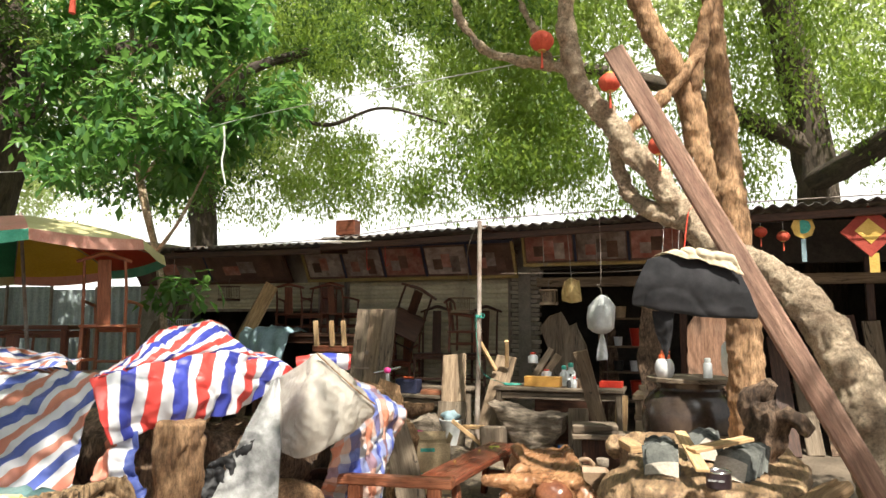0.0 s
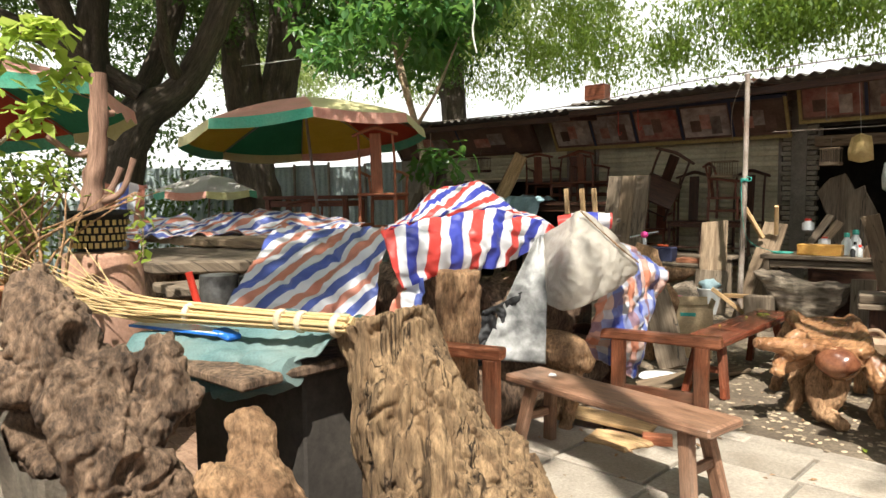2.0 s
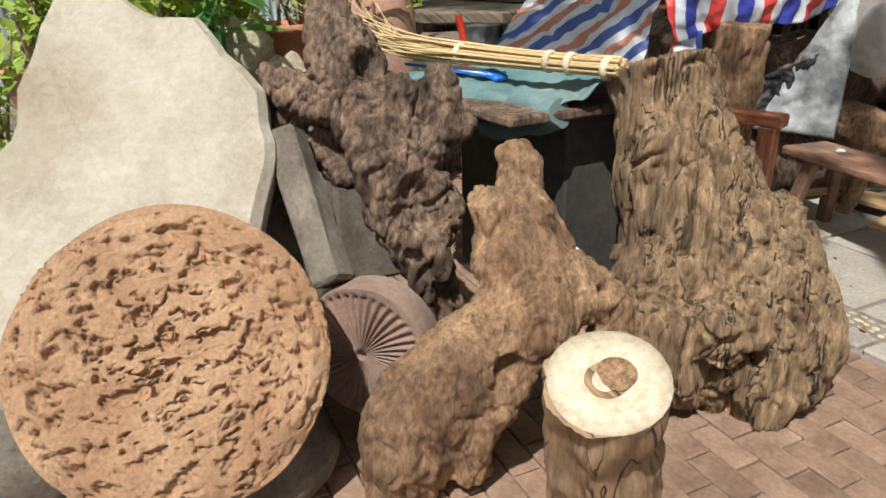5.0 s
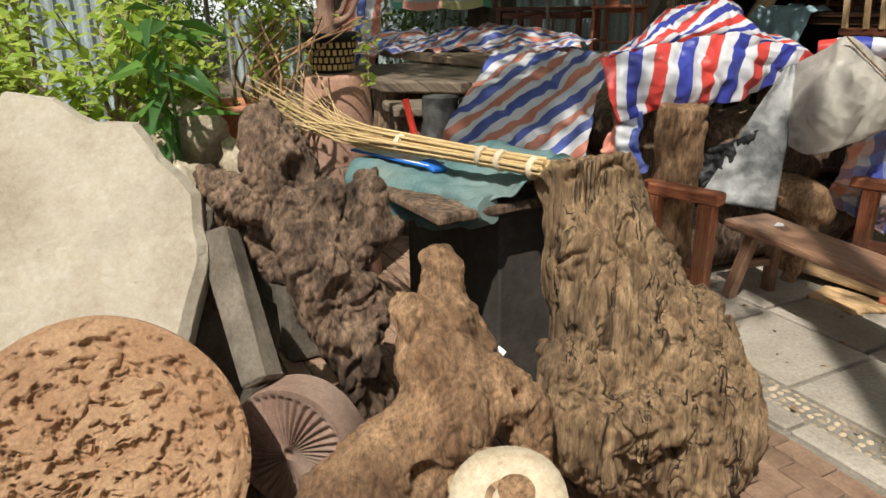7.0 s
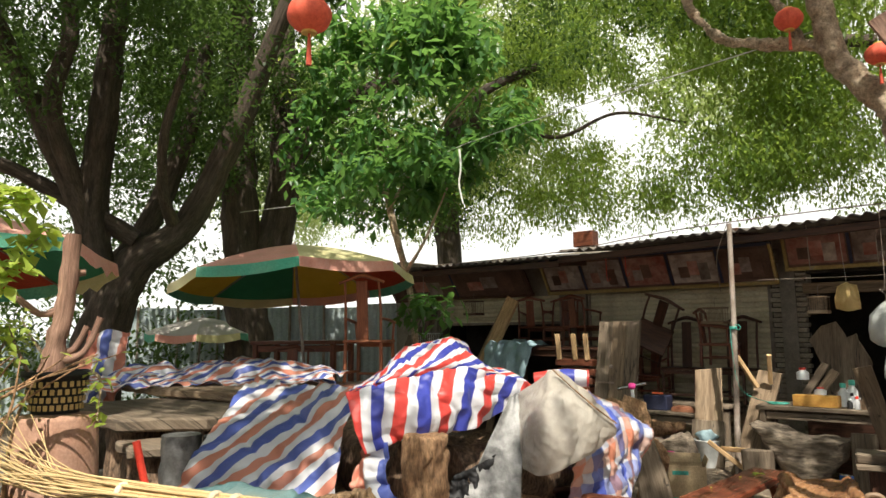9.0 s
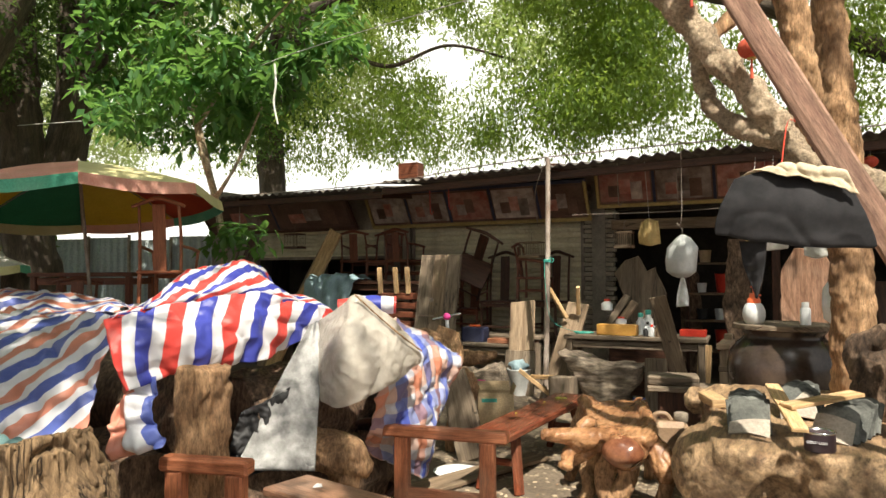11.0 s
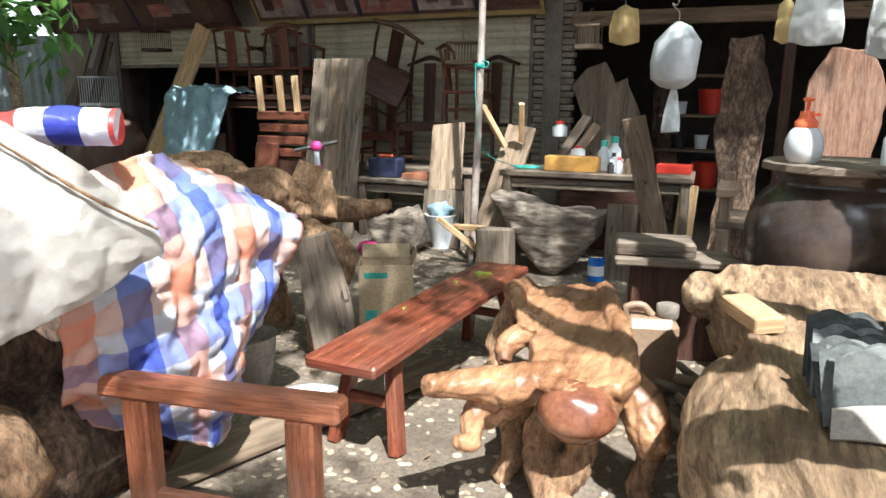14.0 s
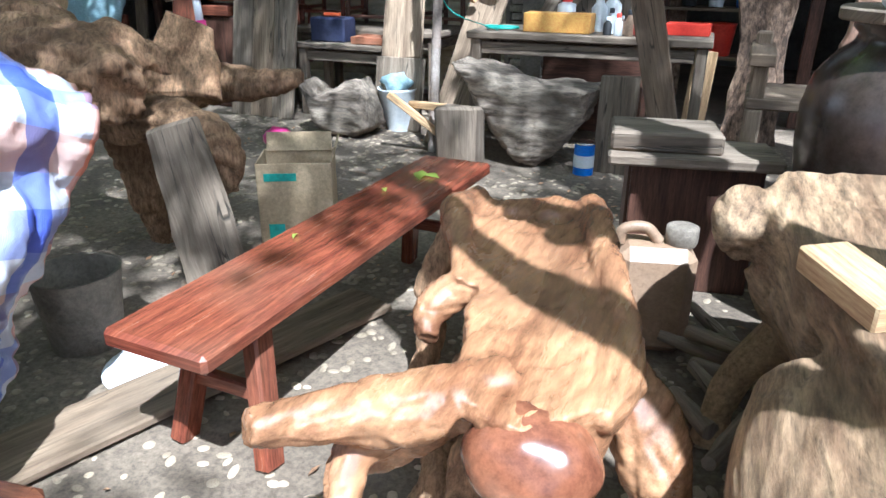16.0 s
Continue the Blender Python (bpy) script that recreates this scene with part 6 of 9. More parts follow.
limb_tree("ficus_tree", [
    ([(-8.7, 12.3, 0), (-8.65, 12.2, 3.0), (-8.5, 12.0, 5.0), (-8.0, 12.0, 8.0)], [0.36, 0.31, 0.27, 0.2]),
    ([(-8.5, 12.0, 4.8), (-6.9, 11.0, 5.5), (-6.4, 10.5, 6.3), (-5.3, 11.0, 6.8)], [0.17, 0.13, 0.11, 0.08]),
    ([(-6.9, 11.05, 5.5), (-6.1, 11.4, 5.75), (-5.2, 11.6, 5.5), (-4.2, 12.0, 5.85), (-3.0, 12.4, 5.5)], [0.05, 0.045, 0.04, 0.03, 0.02])],
    W['darkbark'], "banyan fig behind the shed with pale limbs", leaves(cloud(rng, 640, ((-10, -0.5), (10.8, 16), (4.2, 10.5)), -0.16, 0.42, 3), (0.6, 0.6, 0.55), 130, 0.12, 0.05, rng, 0.9), L_backlit)
limb_tree("ficus_tree", [
    ([(3.4, 13.5, 0), (3.5, 13.2, 3.0), (3.2, 12.9, 6.0), (2.5, 12.5, 9)], [0.4, 0.34, 0.3, 0.2]),
    ([(3.4, 13.0, 4.0), (4.2, 10.5, 4.2), (5.5, 8.5, 5.2)], [0.2, 0.17, 0.12]),
    ([(3.3, 12.9, 4.6), (1.2, 12.0, 5.6), (-0.8, 11.6, 6.2)], [0.18, 0.13, 0.08])],
    W['darkbark'], "large fig behind the shed with a heavy hanging crown", leaves(cloud(rng, 760, ((-2.8, 8.0), (10.4, 15.5), (3.9, 10)), -0.15, 0.4, 4), (0.6, 0.6, 0.6), 130, 0.11, 0.045, rng, 0.9), L_backlit)
limb_tree("ficus_tree", [([(7.5, -3.5, 0), (7.2, -3.2, 3.5), (6.0, -2.5, 6.5)], [0.45, 0.35, 0.22]), ([(7.0, -3.1, 4.5), (4.5, -1.5, 7.0), (2.0, 0.5, 7.8)], [0.2, 0.14, 0.08])],
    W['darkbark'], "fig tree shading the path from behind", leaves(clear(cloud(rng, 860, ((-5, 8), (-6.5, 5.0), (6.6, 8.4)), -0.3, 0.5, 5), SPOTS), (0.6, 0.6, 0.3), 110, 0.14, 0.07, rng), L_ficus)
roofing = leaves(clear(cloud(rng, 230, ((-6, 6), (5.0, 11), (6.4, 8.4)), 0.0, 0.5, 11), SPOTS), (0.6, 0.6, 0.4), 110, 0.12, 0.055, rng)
tagged(part("overhanging_foliage", roofing, L_ficus), "fig foliage hanging over the yard", "foliage", kind="stuff")
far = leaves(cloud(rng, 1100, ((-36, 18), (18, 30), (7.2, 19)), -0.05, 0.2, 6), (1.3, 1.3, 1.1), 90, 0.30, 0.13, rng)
tagged(part("far_trees", far, L_far), "green trees far behind the shed, haze in their leaf colour", "tree", kind="stuff")
far2 = leaves(cloud(rng, 420, ((-24, -11.5), (-6, 9), (0.2, 8)), -0.1, 0.25, 8), (1.0, 1.0, 0.8), 110, 0.18, 0.09, rng)
tagged(part("far_trees", far2, L_ficus), "dense trees and shrubs beyond the fence", "tree", kind="stuff")

# sapling with big leaves
sc = cloud(rng, 120, ((-7.3, -3.3), (6.2, 7.8), (3.5, 6.5)), -0.2, 0.6, 9)
sap = limb_tree("broadleaf_tree", [
    ([(-4.75, 7.0, 0), (-4.78, 7.0, 1.4), (-4.9, 7.0, 2.3), (-5.2, 7.0, 3.2), (-5.45, 7.0, 4.2), (-5.6, 7.0, 6.0)], [0.05, 0.045, 0.042, 0.05, 0.045, 0.02]),
    ([(-5.0, 7.0, 2.5), (-4.5, 6.9, 2.95), (-4.1, 6.9, 3.6)], [0.03, 0.022, 0.012]),
    ([(-5.3, 7.0, 3.6), (-6.1, 7.0, 4.3), (-6.8, 6.9, 4.8)], [0.03, 0.02, 0.012]),
    ([(-5.3, 7.0, 3.5), (-4.4, 7.0, 4.4), (-3.7, 7.0, 4.9)], [0.03, 0.02, 0.012]),
    ([(-4.8, 7.0, 1.85), (-4.6, 6.9, 1.9), (-4.4, 6.85, 2.0)], [0.012, 0.009, 0.006])],
    W['bark'], "slender young tree with large glossy dark leaves", leaves([c for c in sc if (c[0] + 5.3) ** 2 / 4.2 + (c[2] - 4.9) ** 2 / 2.4 < 1] + [(-4.35, 6.85, 2.0), (-4.5, 6.85, 2.05)], (0.5, 0.42, 0.36), 60, 0.23, 0.095, rng, 0.6, 0.2), L_broad)
yl = leaves([c for c in sc if c[2] > 4.6][::3], (0.3, 0.3, 0.25), 10, 0.15, 0.06, rng, 0.1)
part("young_leaves", yl, L_young, sap, "light green young shoots")

# gnarled pale tree with lanterns
limb_tree("gnarled_tree", [
    ([(2.68, 4.5, 0), (2.62, 4.52, 0.6), (2.54, 4.52, 1.07), (2.45, 4.56, 1.42), (2.28, 4.69, 1.76), (2.08, 4.8, 2.0), (1.72, 4.88, 2.18), (1.6, 4.9, 2.36)], [0.17, 0.16, 0.15, 0.135, 0.115, 0.095, 0.085, 0.085]),
    ([(1.66, 4.9, 2.25), (1.48, 4.92, 2.56), (1.15, 4.95, 3.02), (0.86, 5.0, 3.5), (0.8, 5.0, 4.05), (0.75, 5.0, 4.9)], [0.08, 0.09, 0.085, 0.08, 0.07, 0.05]),
    ([(1.62, 4.9, 2.3), (1.4, 4.95, 2.42), (1.22, 5.0, 2.58), (1.14, 5.0, 2.84), (1.16, 5.05, 3.1)], [0.075, 0.065, 0.055, 0.05, 0.035]),
    ([(0.87, 5.0, 3.5), (0.6, 5.0, 3.6), (0.22, 5.0, 3.74), (0.02, 5.0, 3.95), (-0.11, 5.0, 4.25)], [0.06, 0.045, 0.04, 0.035, 0.03]),
    ([(0.7, 5.0, 3.56), (0.55, 5.0, 3.9), (0.35, 5.0, 4.3)], [0.035, 0.028, 0.02])],
    W['bark'], "pale knotty tree leaning across, hung with lanterns", knots=0.28)
limb_tree("dead_tree", [
    ([(1.98, 6.1, 0), (1.98, 6.05, 1.35), (1.93, 6.0, 2.4), (1.9, 6.0, 2.9), (1.86, 6.0, 3.6), (1.8, 6.0, 5.0)], [0.16, 0.14, 0.125, 0.12, 0.1, 0.07]),
    ([(1.72, 5.7, 2.4), (1.7, 5.6, 2.9), (1.62, 5.55, 3.4), (1.4, 5.5, 3.9), (1.15, 5.5, 4.6)], [0.1, 0.1, 0.1, 0.09, 0.07]),
    ([(1.66, 5.55, 3.3), (1.72, 5.5, 3.75), (1.9, 5.5, 4.4)], [0.07, 0.06, 0.04]),
    ([(1.15, 5.1, 3.0), (1.5, 5.3, 3.35), (1.75, 5.5, 3.75)], [0.05, 0.045, 0.04])],
    W['root'], "bare brown trunk with stripped bark and cut limbs", knots=0.22)
single("leaning_beam", bar(Shape(), (1.22, 4.45, 3.4), (2.9, 4.05, 0.0), 0.13, 0.12, 0.01, (0, 1, 0), 0.01), W['beam'], "long red-brown timber propped against the tree", "beam")

# ---- umbrellas ----
def umbrella(at, tip, r, drop, tilt, turn, label, torn=False, pale=False):
    ob = thing("parasol", at, label, "parasol")
    m = Matrix.Translation(tip) @ pose(0, 0, 0, *tilt, 0) @ pose(0, 0, 0, 0, 0, turn)
    seq = [1, 2, 3, 2, 3, 1, 2, 3]
    for k in range(8):
        s, si, va, vi = Shape(), Shape(), Shape(), Shape()
        a0, a1 = 2 * math.pi * k / 8, 2 * math.pi * (k + 1) / 8
        vs = []
        for i in range(9):
            f = i / 8
            for j in range(9):
                a = a0 + (a1 - a0) * j / 8
                sag = 1 - 0.06 * math.sin(math.pi * j / 8) * f
                vs.append(Vector((math.cos(a) * r * f * sag, math.sin(a) * r * f * sag, -drop * (f ** 1.35) - 0.03 * math.sin(math.pi * j / 8) * f)))
        fs = [[i * 9 + j, i * 9 + j + 1, i * 9 + j + 10, i * 9 + j + 9] for i in range(8) for j in range(8)]
        s.add([m @ p for p in vs], fs, [[(vs[q].x, vs[q].y) for q in f_] for f_ in fs], True)
        pa = part("panel", s, M_pale if pale else UMB[seq[k]], ob)
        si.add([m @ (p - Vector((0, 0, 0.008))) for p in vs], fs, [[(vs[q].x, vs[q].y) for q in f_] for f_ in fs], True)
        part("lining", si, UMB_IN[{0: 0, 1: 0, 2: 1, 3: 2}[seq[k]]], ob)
        vv = []
        for j in range(9):
            p = vs[8 * 9 + j]
            hang = 0.15 * (1 - (0.35 * abs(j - 4) / 4) ** 2) * (0.75 + (0.5 * noise.noise(Vector((j * 0.9, k, turn))) if torn else 0.1))
            vv += [p, p * 1.01 + Vector((0, 0, -hang + 0.02))]
            vv[-1].z = p.z - hang
        fv = [[2 * j, 2 * j + 2, 2 * j + 3, 2 * j + 1] for j in range(8)]
        va.add([m @ p for p in vv], fv, [[(vv[q].x, vv[q].z) for q in f_] for f_ in fv], True)
        part("valance", va, UMB[[3, 1, 2, 3, 2, 3, 1, 2][k]], ob)
        rib = Vector((math.cos(a0) * r, math.sin(a0) * r, -drop))
        part("rib", tube(Shape(), [m @ Vector((0, 0, -0.03)), m @ Vector((rib.x * 0.55, rib.y * 0.55, -drop * 0.45 - 0.03)), m @ (rib + Vector((0, 0, -0.02)))], [0.008, 0.007, 0.006], 6, 4), M_steel, ob)
    part("pole", tube(Shape(), [at, tip], [0.022, 0.018], 10, 2), M_steel, ob)
    part("finial", lathe(Shape(), [(0.03, -0.01), (0.03, 0.02), (0.012, 0.04), (0.001, 0.06)], tip, 10), M_steel, ob)
umbrella((-5.0, 5.45, 0), (-5.45, 5.45, 2.82), 1.52, 0.45, (-1, -6), 55, "large faded red, green and yellow parasol, open")
umbrella((-4.42, 1.35, 0), (-4.36, 1.32, 2.64), 1.32, 0.40, (-0.5, -6), 118, "large faded parasol with a torn edge, open", True)
umbrella((-9.6, 6.4, 0), (-9.5, 6.5, 2.0), 0.95, 0.25, (2, 2), 10, "small pale parasol far back, open", False, True)

# ---- foreground table, cloth and broom ----
tbx = thing("old_chest", (-0.75, 1.55, 0), "dark brown wooden chest under the canvas", "chest")
# brown chest body painted near-black to hold the shade under the canvas
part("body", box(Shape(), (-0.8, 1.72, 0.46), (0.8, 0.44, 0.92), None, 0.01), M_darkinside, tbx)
part("top", box(Shape(), (-0.78, 1.58, 0.94), (0.94, 0.8, 0.04), None, 0.01), W['darkroot'], tbx)
sh = Shape()
sheet(sh, [[(-1.28, 1.9, 1.0), (-0.85, 1.95, 1.02), (-0.45, 1.9, 1.04), (-0.2, 1.75, 1.06)], [(-1.25, 1.55, 0.99), (-0.9, 1.6, 1.01), (-0.55, 1.6, 1.0), (-0.26, 1.55, 1.05)], [(-1.15, 1.22, 0.98), (-0.88, 1.26, 0.99), (-0.6, 1.34, 0.98), (-0.32, 1.42, 0.99)], [(-1.0, 1.1, 0.84), (-0.8, 1.14, 0.78), (-0.6, 1.28, 0.87), (-0.4, 1.36, 0.86)]], 50, 40, 0.02, 5, 4.0, 0.012, 1, 18)
thick(single("canvas_cover", sh, M_green, "folded blue-green canvas over the chest", "canvas"), 0.006)
sh = Shape()
tube(sh, [(-0.62, 1.28, 0.86), (-0.48, 1.36, 0.9), (-0.32, 1.4, 0.95)], [0.055, 0.065, 0.055], 24, 10, 0.3, 6, 0.08, 3)
single("rolled_canvas", sh, M_green, "rolled edge of blue-green canvas", "canvas")
br = thing("broom", (-0.5, 1.5, 1.05), "long straw broom bound with string on the canvas", "broom")
for i in range(46):
    a, r = random.uniform(0, 6.28), random.uniform(0, 0.032)
    dy, dz = math.cos(a) * r, math.sin(a) * r
    sp_ = random.uniform(-1, 1)
    e = (-1.75 + random.uniform(-0.25, 0.2), 1.12 + sp_ * 0.2, 1.16 + random.uniform(-0.12, 0.2))
    part("straw", tube(Shape(), [(-0.2 + random.uniform(-0.02, 0.02), 1.55 + dy, 1.105 + dz), (-0.5, 1.5 + dy, 1.095 + dz), (-0.9, 1.36 + dy * 1.3, 1.10 + dz * 1.3), (-1.25, 1.22 + dy * 2 + sp_ * 0.04, 1.12 + dz * 1.6), e], [0.008, 0.007, 0.006, 0.004, 0.001], 5, 3), M_straw, br)
for x, y in ((-0.42, 1.515), (-0.52, 1.495), (-0.93, 1.35), (-0.25, 1.54)):
    part("binding", lathe(Shape(), [(0.036, -0.014), (0.043, -0.006), (0.043, 0.006), (0.036, 0.014)], (0, 0, 0), 14, Matrix.Translation((x, y, 1.098)) @ pose(0, 0, 0, 0, 90, 16)), M_cream, br, "pale string binding")
pp = thing("dust_pan", (-0.9, 1.42, 1.02), "blue plastic dustpan handle on the canvas", "dustpan")
part("blade", bar(Shape(), (-1.25, 1.30, 1.035), (-0.76, 1.43, 1.03), 0.09, 0.008, 0.003), M_whiteplastic, pp)
part("grip", bar(Shape(), (-0.82, 1.41, 1.035), (-0.72, 1.42, 1.015), 0.07, 0.025, 0.01), M_blue, pp)
part("edge", bar(Shape(), (-1.25, 1.25, 1.03), (-0.78, 1.38, 1.025), 0.012, 0.012, 0.003), M_blue, pp)
single("red_stick", tube(Shape(), [(-1.44, 1.63, 1.21), (-1.38, 1.72, 0.7), (-1.34, 1.78, 0.0)], [0.018, 0.018, 0.018], 10), M_redplastic, "red plastic stick standing by the chest", "stick")

# ---- potted plants on a stone ledge ----
sh = Shape()
for i in range(5):
    for j in range(4):
        box(sh, (0, 0, 0), (0.46, 0.34, 0.86), pose(-2.95 + i * 0.36, -0.8 + j * 0.62 + random.uniform(-.03, .03), 0.43, 0, 0, random.uniform(-3, 3)), 0.02, 0.01)
tagged(part("stone_ledge", sh, M_greystone), "low rough stone ledge under the plants", "ledge", kind="structure")


def pot(name, at, r, h, material, label, category="plant pot"):
    ob = thing(name, at, label, category)
    part("bowl", lathe(Shape(), [(r * 0.7, 0), (r * 0.95, h * 0.86), (r * 1.06, h * 0.87), (r * 1.06, h), (r * 0.95, h), (r * 0.92, h * 0.85)], at, 30), material, ob)
    part("soil", lathe(Shape(), [(r * 0.93, h * 0.84), (r * 0.5, h * 0.88), (0.001, h * 0.89)], at, 20, None, 0.01), M_dirt, ob, "dark soil")
    return ob


def plant(name, at, stems, label, leaf, per, L, Wd, mat_, rng_, spread=0.09, stem_mat=None):
    """Thin stems with leaves along them."""
    ob = thing(name, at, label, "plant")
    cen = []
    for k, st_ in enumerate(stems):
        P = [Vector(p) for p in st_]
        part("stem", tube(Shape(), st_, [0.012] + [0.008] * (len(st_) - 2) + [0.003], 6, 4, 0.1, 8), stem_mat or W['bark'], ob)
        for i in range(leaf):
            cen.append(tuple(crom(P, (0.3 + 0.7 * i / max(1, leaf - 1)) * (len(P) - 1))))
    part("leaves", leaves(cen, (spread,) * 3, per, L, Wd, rng_, 0.35, 0.25), mat_, ob)
    return ob


rp = np.random.default_rng(21)
pot("terracotta_pot", (-2.25, 0.98, 0.86), 0.2, 0.3, M_terra, "orange terracotta flower pot, sunlit")
plant("tall_shrub", (-2.25, 0.98, 1.12), [[(-2.25, 0.98, 1.1), (-2.22, 1.0, 1.7), (-2.2, 1.02, 2.3), (-2.15, 1.05, 2.9)], [(-2.21, 1.0, 1.9), (-2.0, 1.1, 2.3), (-1.85, 1.25, 2.35)], [(-2.2, 1.0, 2.0), (-2.35, 0.8, 2.4), (-2.4, 0.65, 2.65)], [(-2.2, 1.0, 1.75), (-2.0, 1.2, 2.0), (-1.95, 1.35, 2.2)]], "tall thin shrub with round light green leaves", 12, 7, 0.11, 0.07, L_young, rp, 0.09)
for k, (x, y, z, h) in enumerate(((-2.1, 0.35, 0.9, 0.75), (-2.4, -0.1, 0.9, 0.8), (-2.0, -0.2, 0.9, 0.6), (-2.6, 0.5, 0.9, 0.9), (-2.55, 1.25, 0.9, 0.85), (-1.85, 0.15, 0.85, 0.55), (-2.35, 0.6, 0.9, 0.8), (-2.8, 0.0, 0.9, 1.1), (-2.15, 0.75, 0.9, 0.6))):
    pot("terracotta_pot", (x, y, z - 0.04), 0.15, 0.2, M_terra, "small terracotta pot on the ledge")
    plant("potted_shrub", (x, y, z + 0.15), [[(x, y, z + 0.12), (x + random.uniform(-.1, .1), y + random.uniform(-.1, .1), z + h * 0.6), (x + random.uniform(-.2, .2), y + random.uniform(-.2, .2), z + h)] for _ in range(8)], "leafy potted shrub with yellow-green leaves", 6, 6, 0.08, 0.05, L_young, rp, 0.12)
plant("broad_leaf_plant", (-1.9, 0.6, 0.9), [[(-1.9, 0.6, 0.85), (-1.86, 0.6, 1.3), (-1.84, 0.58, 1.62)], [(-1.9, 0.6, 0.85), (-1.8, 0.55, 1.2), (-1.75, 0.5, 1.5)]], "plant with long strap leaves", 5, 4, 0.3, 0.07, L_broad, rp, 0.05, L_broad)
plant("leafy_shrub", (-1.29, -0.35, 0.0), [[(-1.29, -0.35, 0.0), (-1.29, -0.35, 0.7), (-1.29 + 0.08 * math.cos(k * 1.3), -0.35 + 0.14 * math.sin(k * 1.3), 1.2 + 0.09 * k)] for k in range(6)], "sunlit shrub with pale green leaves beside the slab", 9, 6, 0.07, 0.05, L_young, rp, 0.1)
plant("dry_twigs", (-2.2, 1.25, 0.9), [[(-2.2 + random.uniform(-.1, .1), 1.2 + random.uniform(-.1, .1), 0.9), (-2.15 + random.uniform(-.25, .25), 1.25 + random.uniform(-.25, .25), 1.3), (-2.1 + random.uniform(-.4, .4), 1.3 + random.uniform(-.4, .4), 1.6)] for _ in range(16)], "thin dry brown twigs with few leaves", 3, 1, 0.06, 0.04, L_young, rp, 0.05, W['root'])
for k, (x, y, z, r) in enumerate(((-1.98, 0.72, 1.02, 0.15), (-2.08, 0.55, 0.95, 0.17), (-1.7, 0.2, 0.95, 0.14), (-2.1, -0.15, 1.0, 0.13), (-1.8, 0.9, 0.9, 0.12), (-1.62, 0.55, 0.82, 0.13), (-1.55, 0.95, 0.8, 0.11))):
    single("garden_rock", ball(Shape(), (x, y, z), (r * 0.8, r, r * 1.2), pose(0, 0, 0), 16, 11, 0.5, 4, k * 3.3), M_rock, "pale jagged garden rock", "rock")
single("drum_pedestal", lathe(Shape(), [(0.225, 0), (0.225, 0.7), (0.205, 1.25), (0.195, 1.27), (0.001, 1.272)], (-2.32, 1.6, 0), 36, None, 0.01), M_terrapale, "pale reddish clay drum used as a plant stand", "pedestal")
pb = pot("plant_pot", (-2.4, 1.62, 1.275), 0.17, 0.23, M_black, "black plastic pot with a yellow lattice pattern")
lat = Shape()
for i in range(26):
    for j in range(4):
        a = i / 26 * 2 * math.pi + j * 0.12
        r0 = 0.13 + 0.035 * (j * 0.045 + 0.03) / 0.2
        box(lat, (0, 0, 0), (0.022, 0.004, 0.03), Matrix.Translation((-2.4, 1.62, 1.31 + j * 0.042)) @ pose(0, 0, 0, 0, 0, math.degrees(a) + 90) @ Matrix.Translation((0, -r0, 0)), 0.001)
part("lattice", lat, M_yellowcloth, pb, "yellow lattice pattern")
bn = thing("bonsai_stump", (-2.47, 1.62, 1.48), "cut reddish bonsai stump with bare stubs", "bonsai")
part("trunk", tube(Shape(), [(-2.48, 1.6, 1.42), (-2.48, 1.62, 1.6), (-2.45, 1.66, 1.9), (-2.44, 1.67, 2.28)], [0.09, 0.06, 0.055, 0.045], 16, 7, 0.3, 8, 0.06, 5), W['beam'], bn)
for p in ([(-2.46, 1.65, 1.85), (-2.5, 1.55, 1.82), (-2.56, 1.43, 1.92)], [(-2.47, 1.63, 1.6), (-2.46, 1.72, 1.62), (-2.44, 1.78, 1.75)], [(-2.45, 1.66, 2.05), (-2.43, 1.75, 2.06)], [(-2.47, 1.62, 1.55), (-2.4, 1.75, 1.6), (-2.36, 1.82, 1.8)]):
    part("stub", tube(Shape(), p, [0.03] + [0.02] * (len(p) - 1), 10, 5, 0.2, 8), W['beam'], bn)
plant("creeper", (-2.3, 1.5, 1.4), [[(-2.3, 1.75, 1.5), (-2.15, 1.75, 1.45), (-2.05, 1.7, 1.25)], [(-2.5, 1.5, 1.5), (-2.4, 1.4, 1.65), (-2.35, 1.35, 1.75)]], "small creeper with fresh three-part leaves", 7, 4, 0.06, 0.045, L_young, rp, 0.06)
plant("bonsai_shoots", (-2.48, 1.6, 1.5), [[(-2.48, 1.6, 1.55), (-2.5, 1.5, 1.7), (-2.5, 1.45, 1.8)]], "fine orange-green shoots on the stump", 8, 10, 0.035, 0.015, L_young, rp, 0.08)

# ---- slab tables, stumps and parasol corner ----
def plank(name, a, b, w, t, material, label, up=(0, -1, 0.3), category="plank", jit=0.004):
    return single(name, bar(Shape(), a, b, w, t, 0.006, up, jit), material, label, category)


def rough_slab(name, outline, z, t, material, label, m=None, category="wood slab", seed=1.0, amp=0.03):
    return single(name, slab(Shape(), wobbly(outline, 0.07, amp, seed), t, (m or Matrix.Identity(4)) @ Matrix.Translation((0, 0, z)), 0.015, 0.015, seed, 1 if max(p[1] for p in outline) - min(p[1] for p in outline) > max(p[0] for p in outline) - min(p[0] for p in outline) else 0), material, label, category)


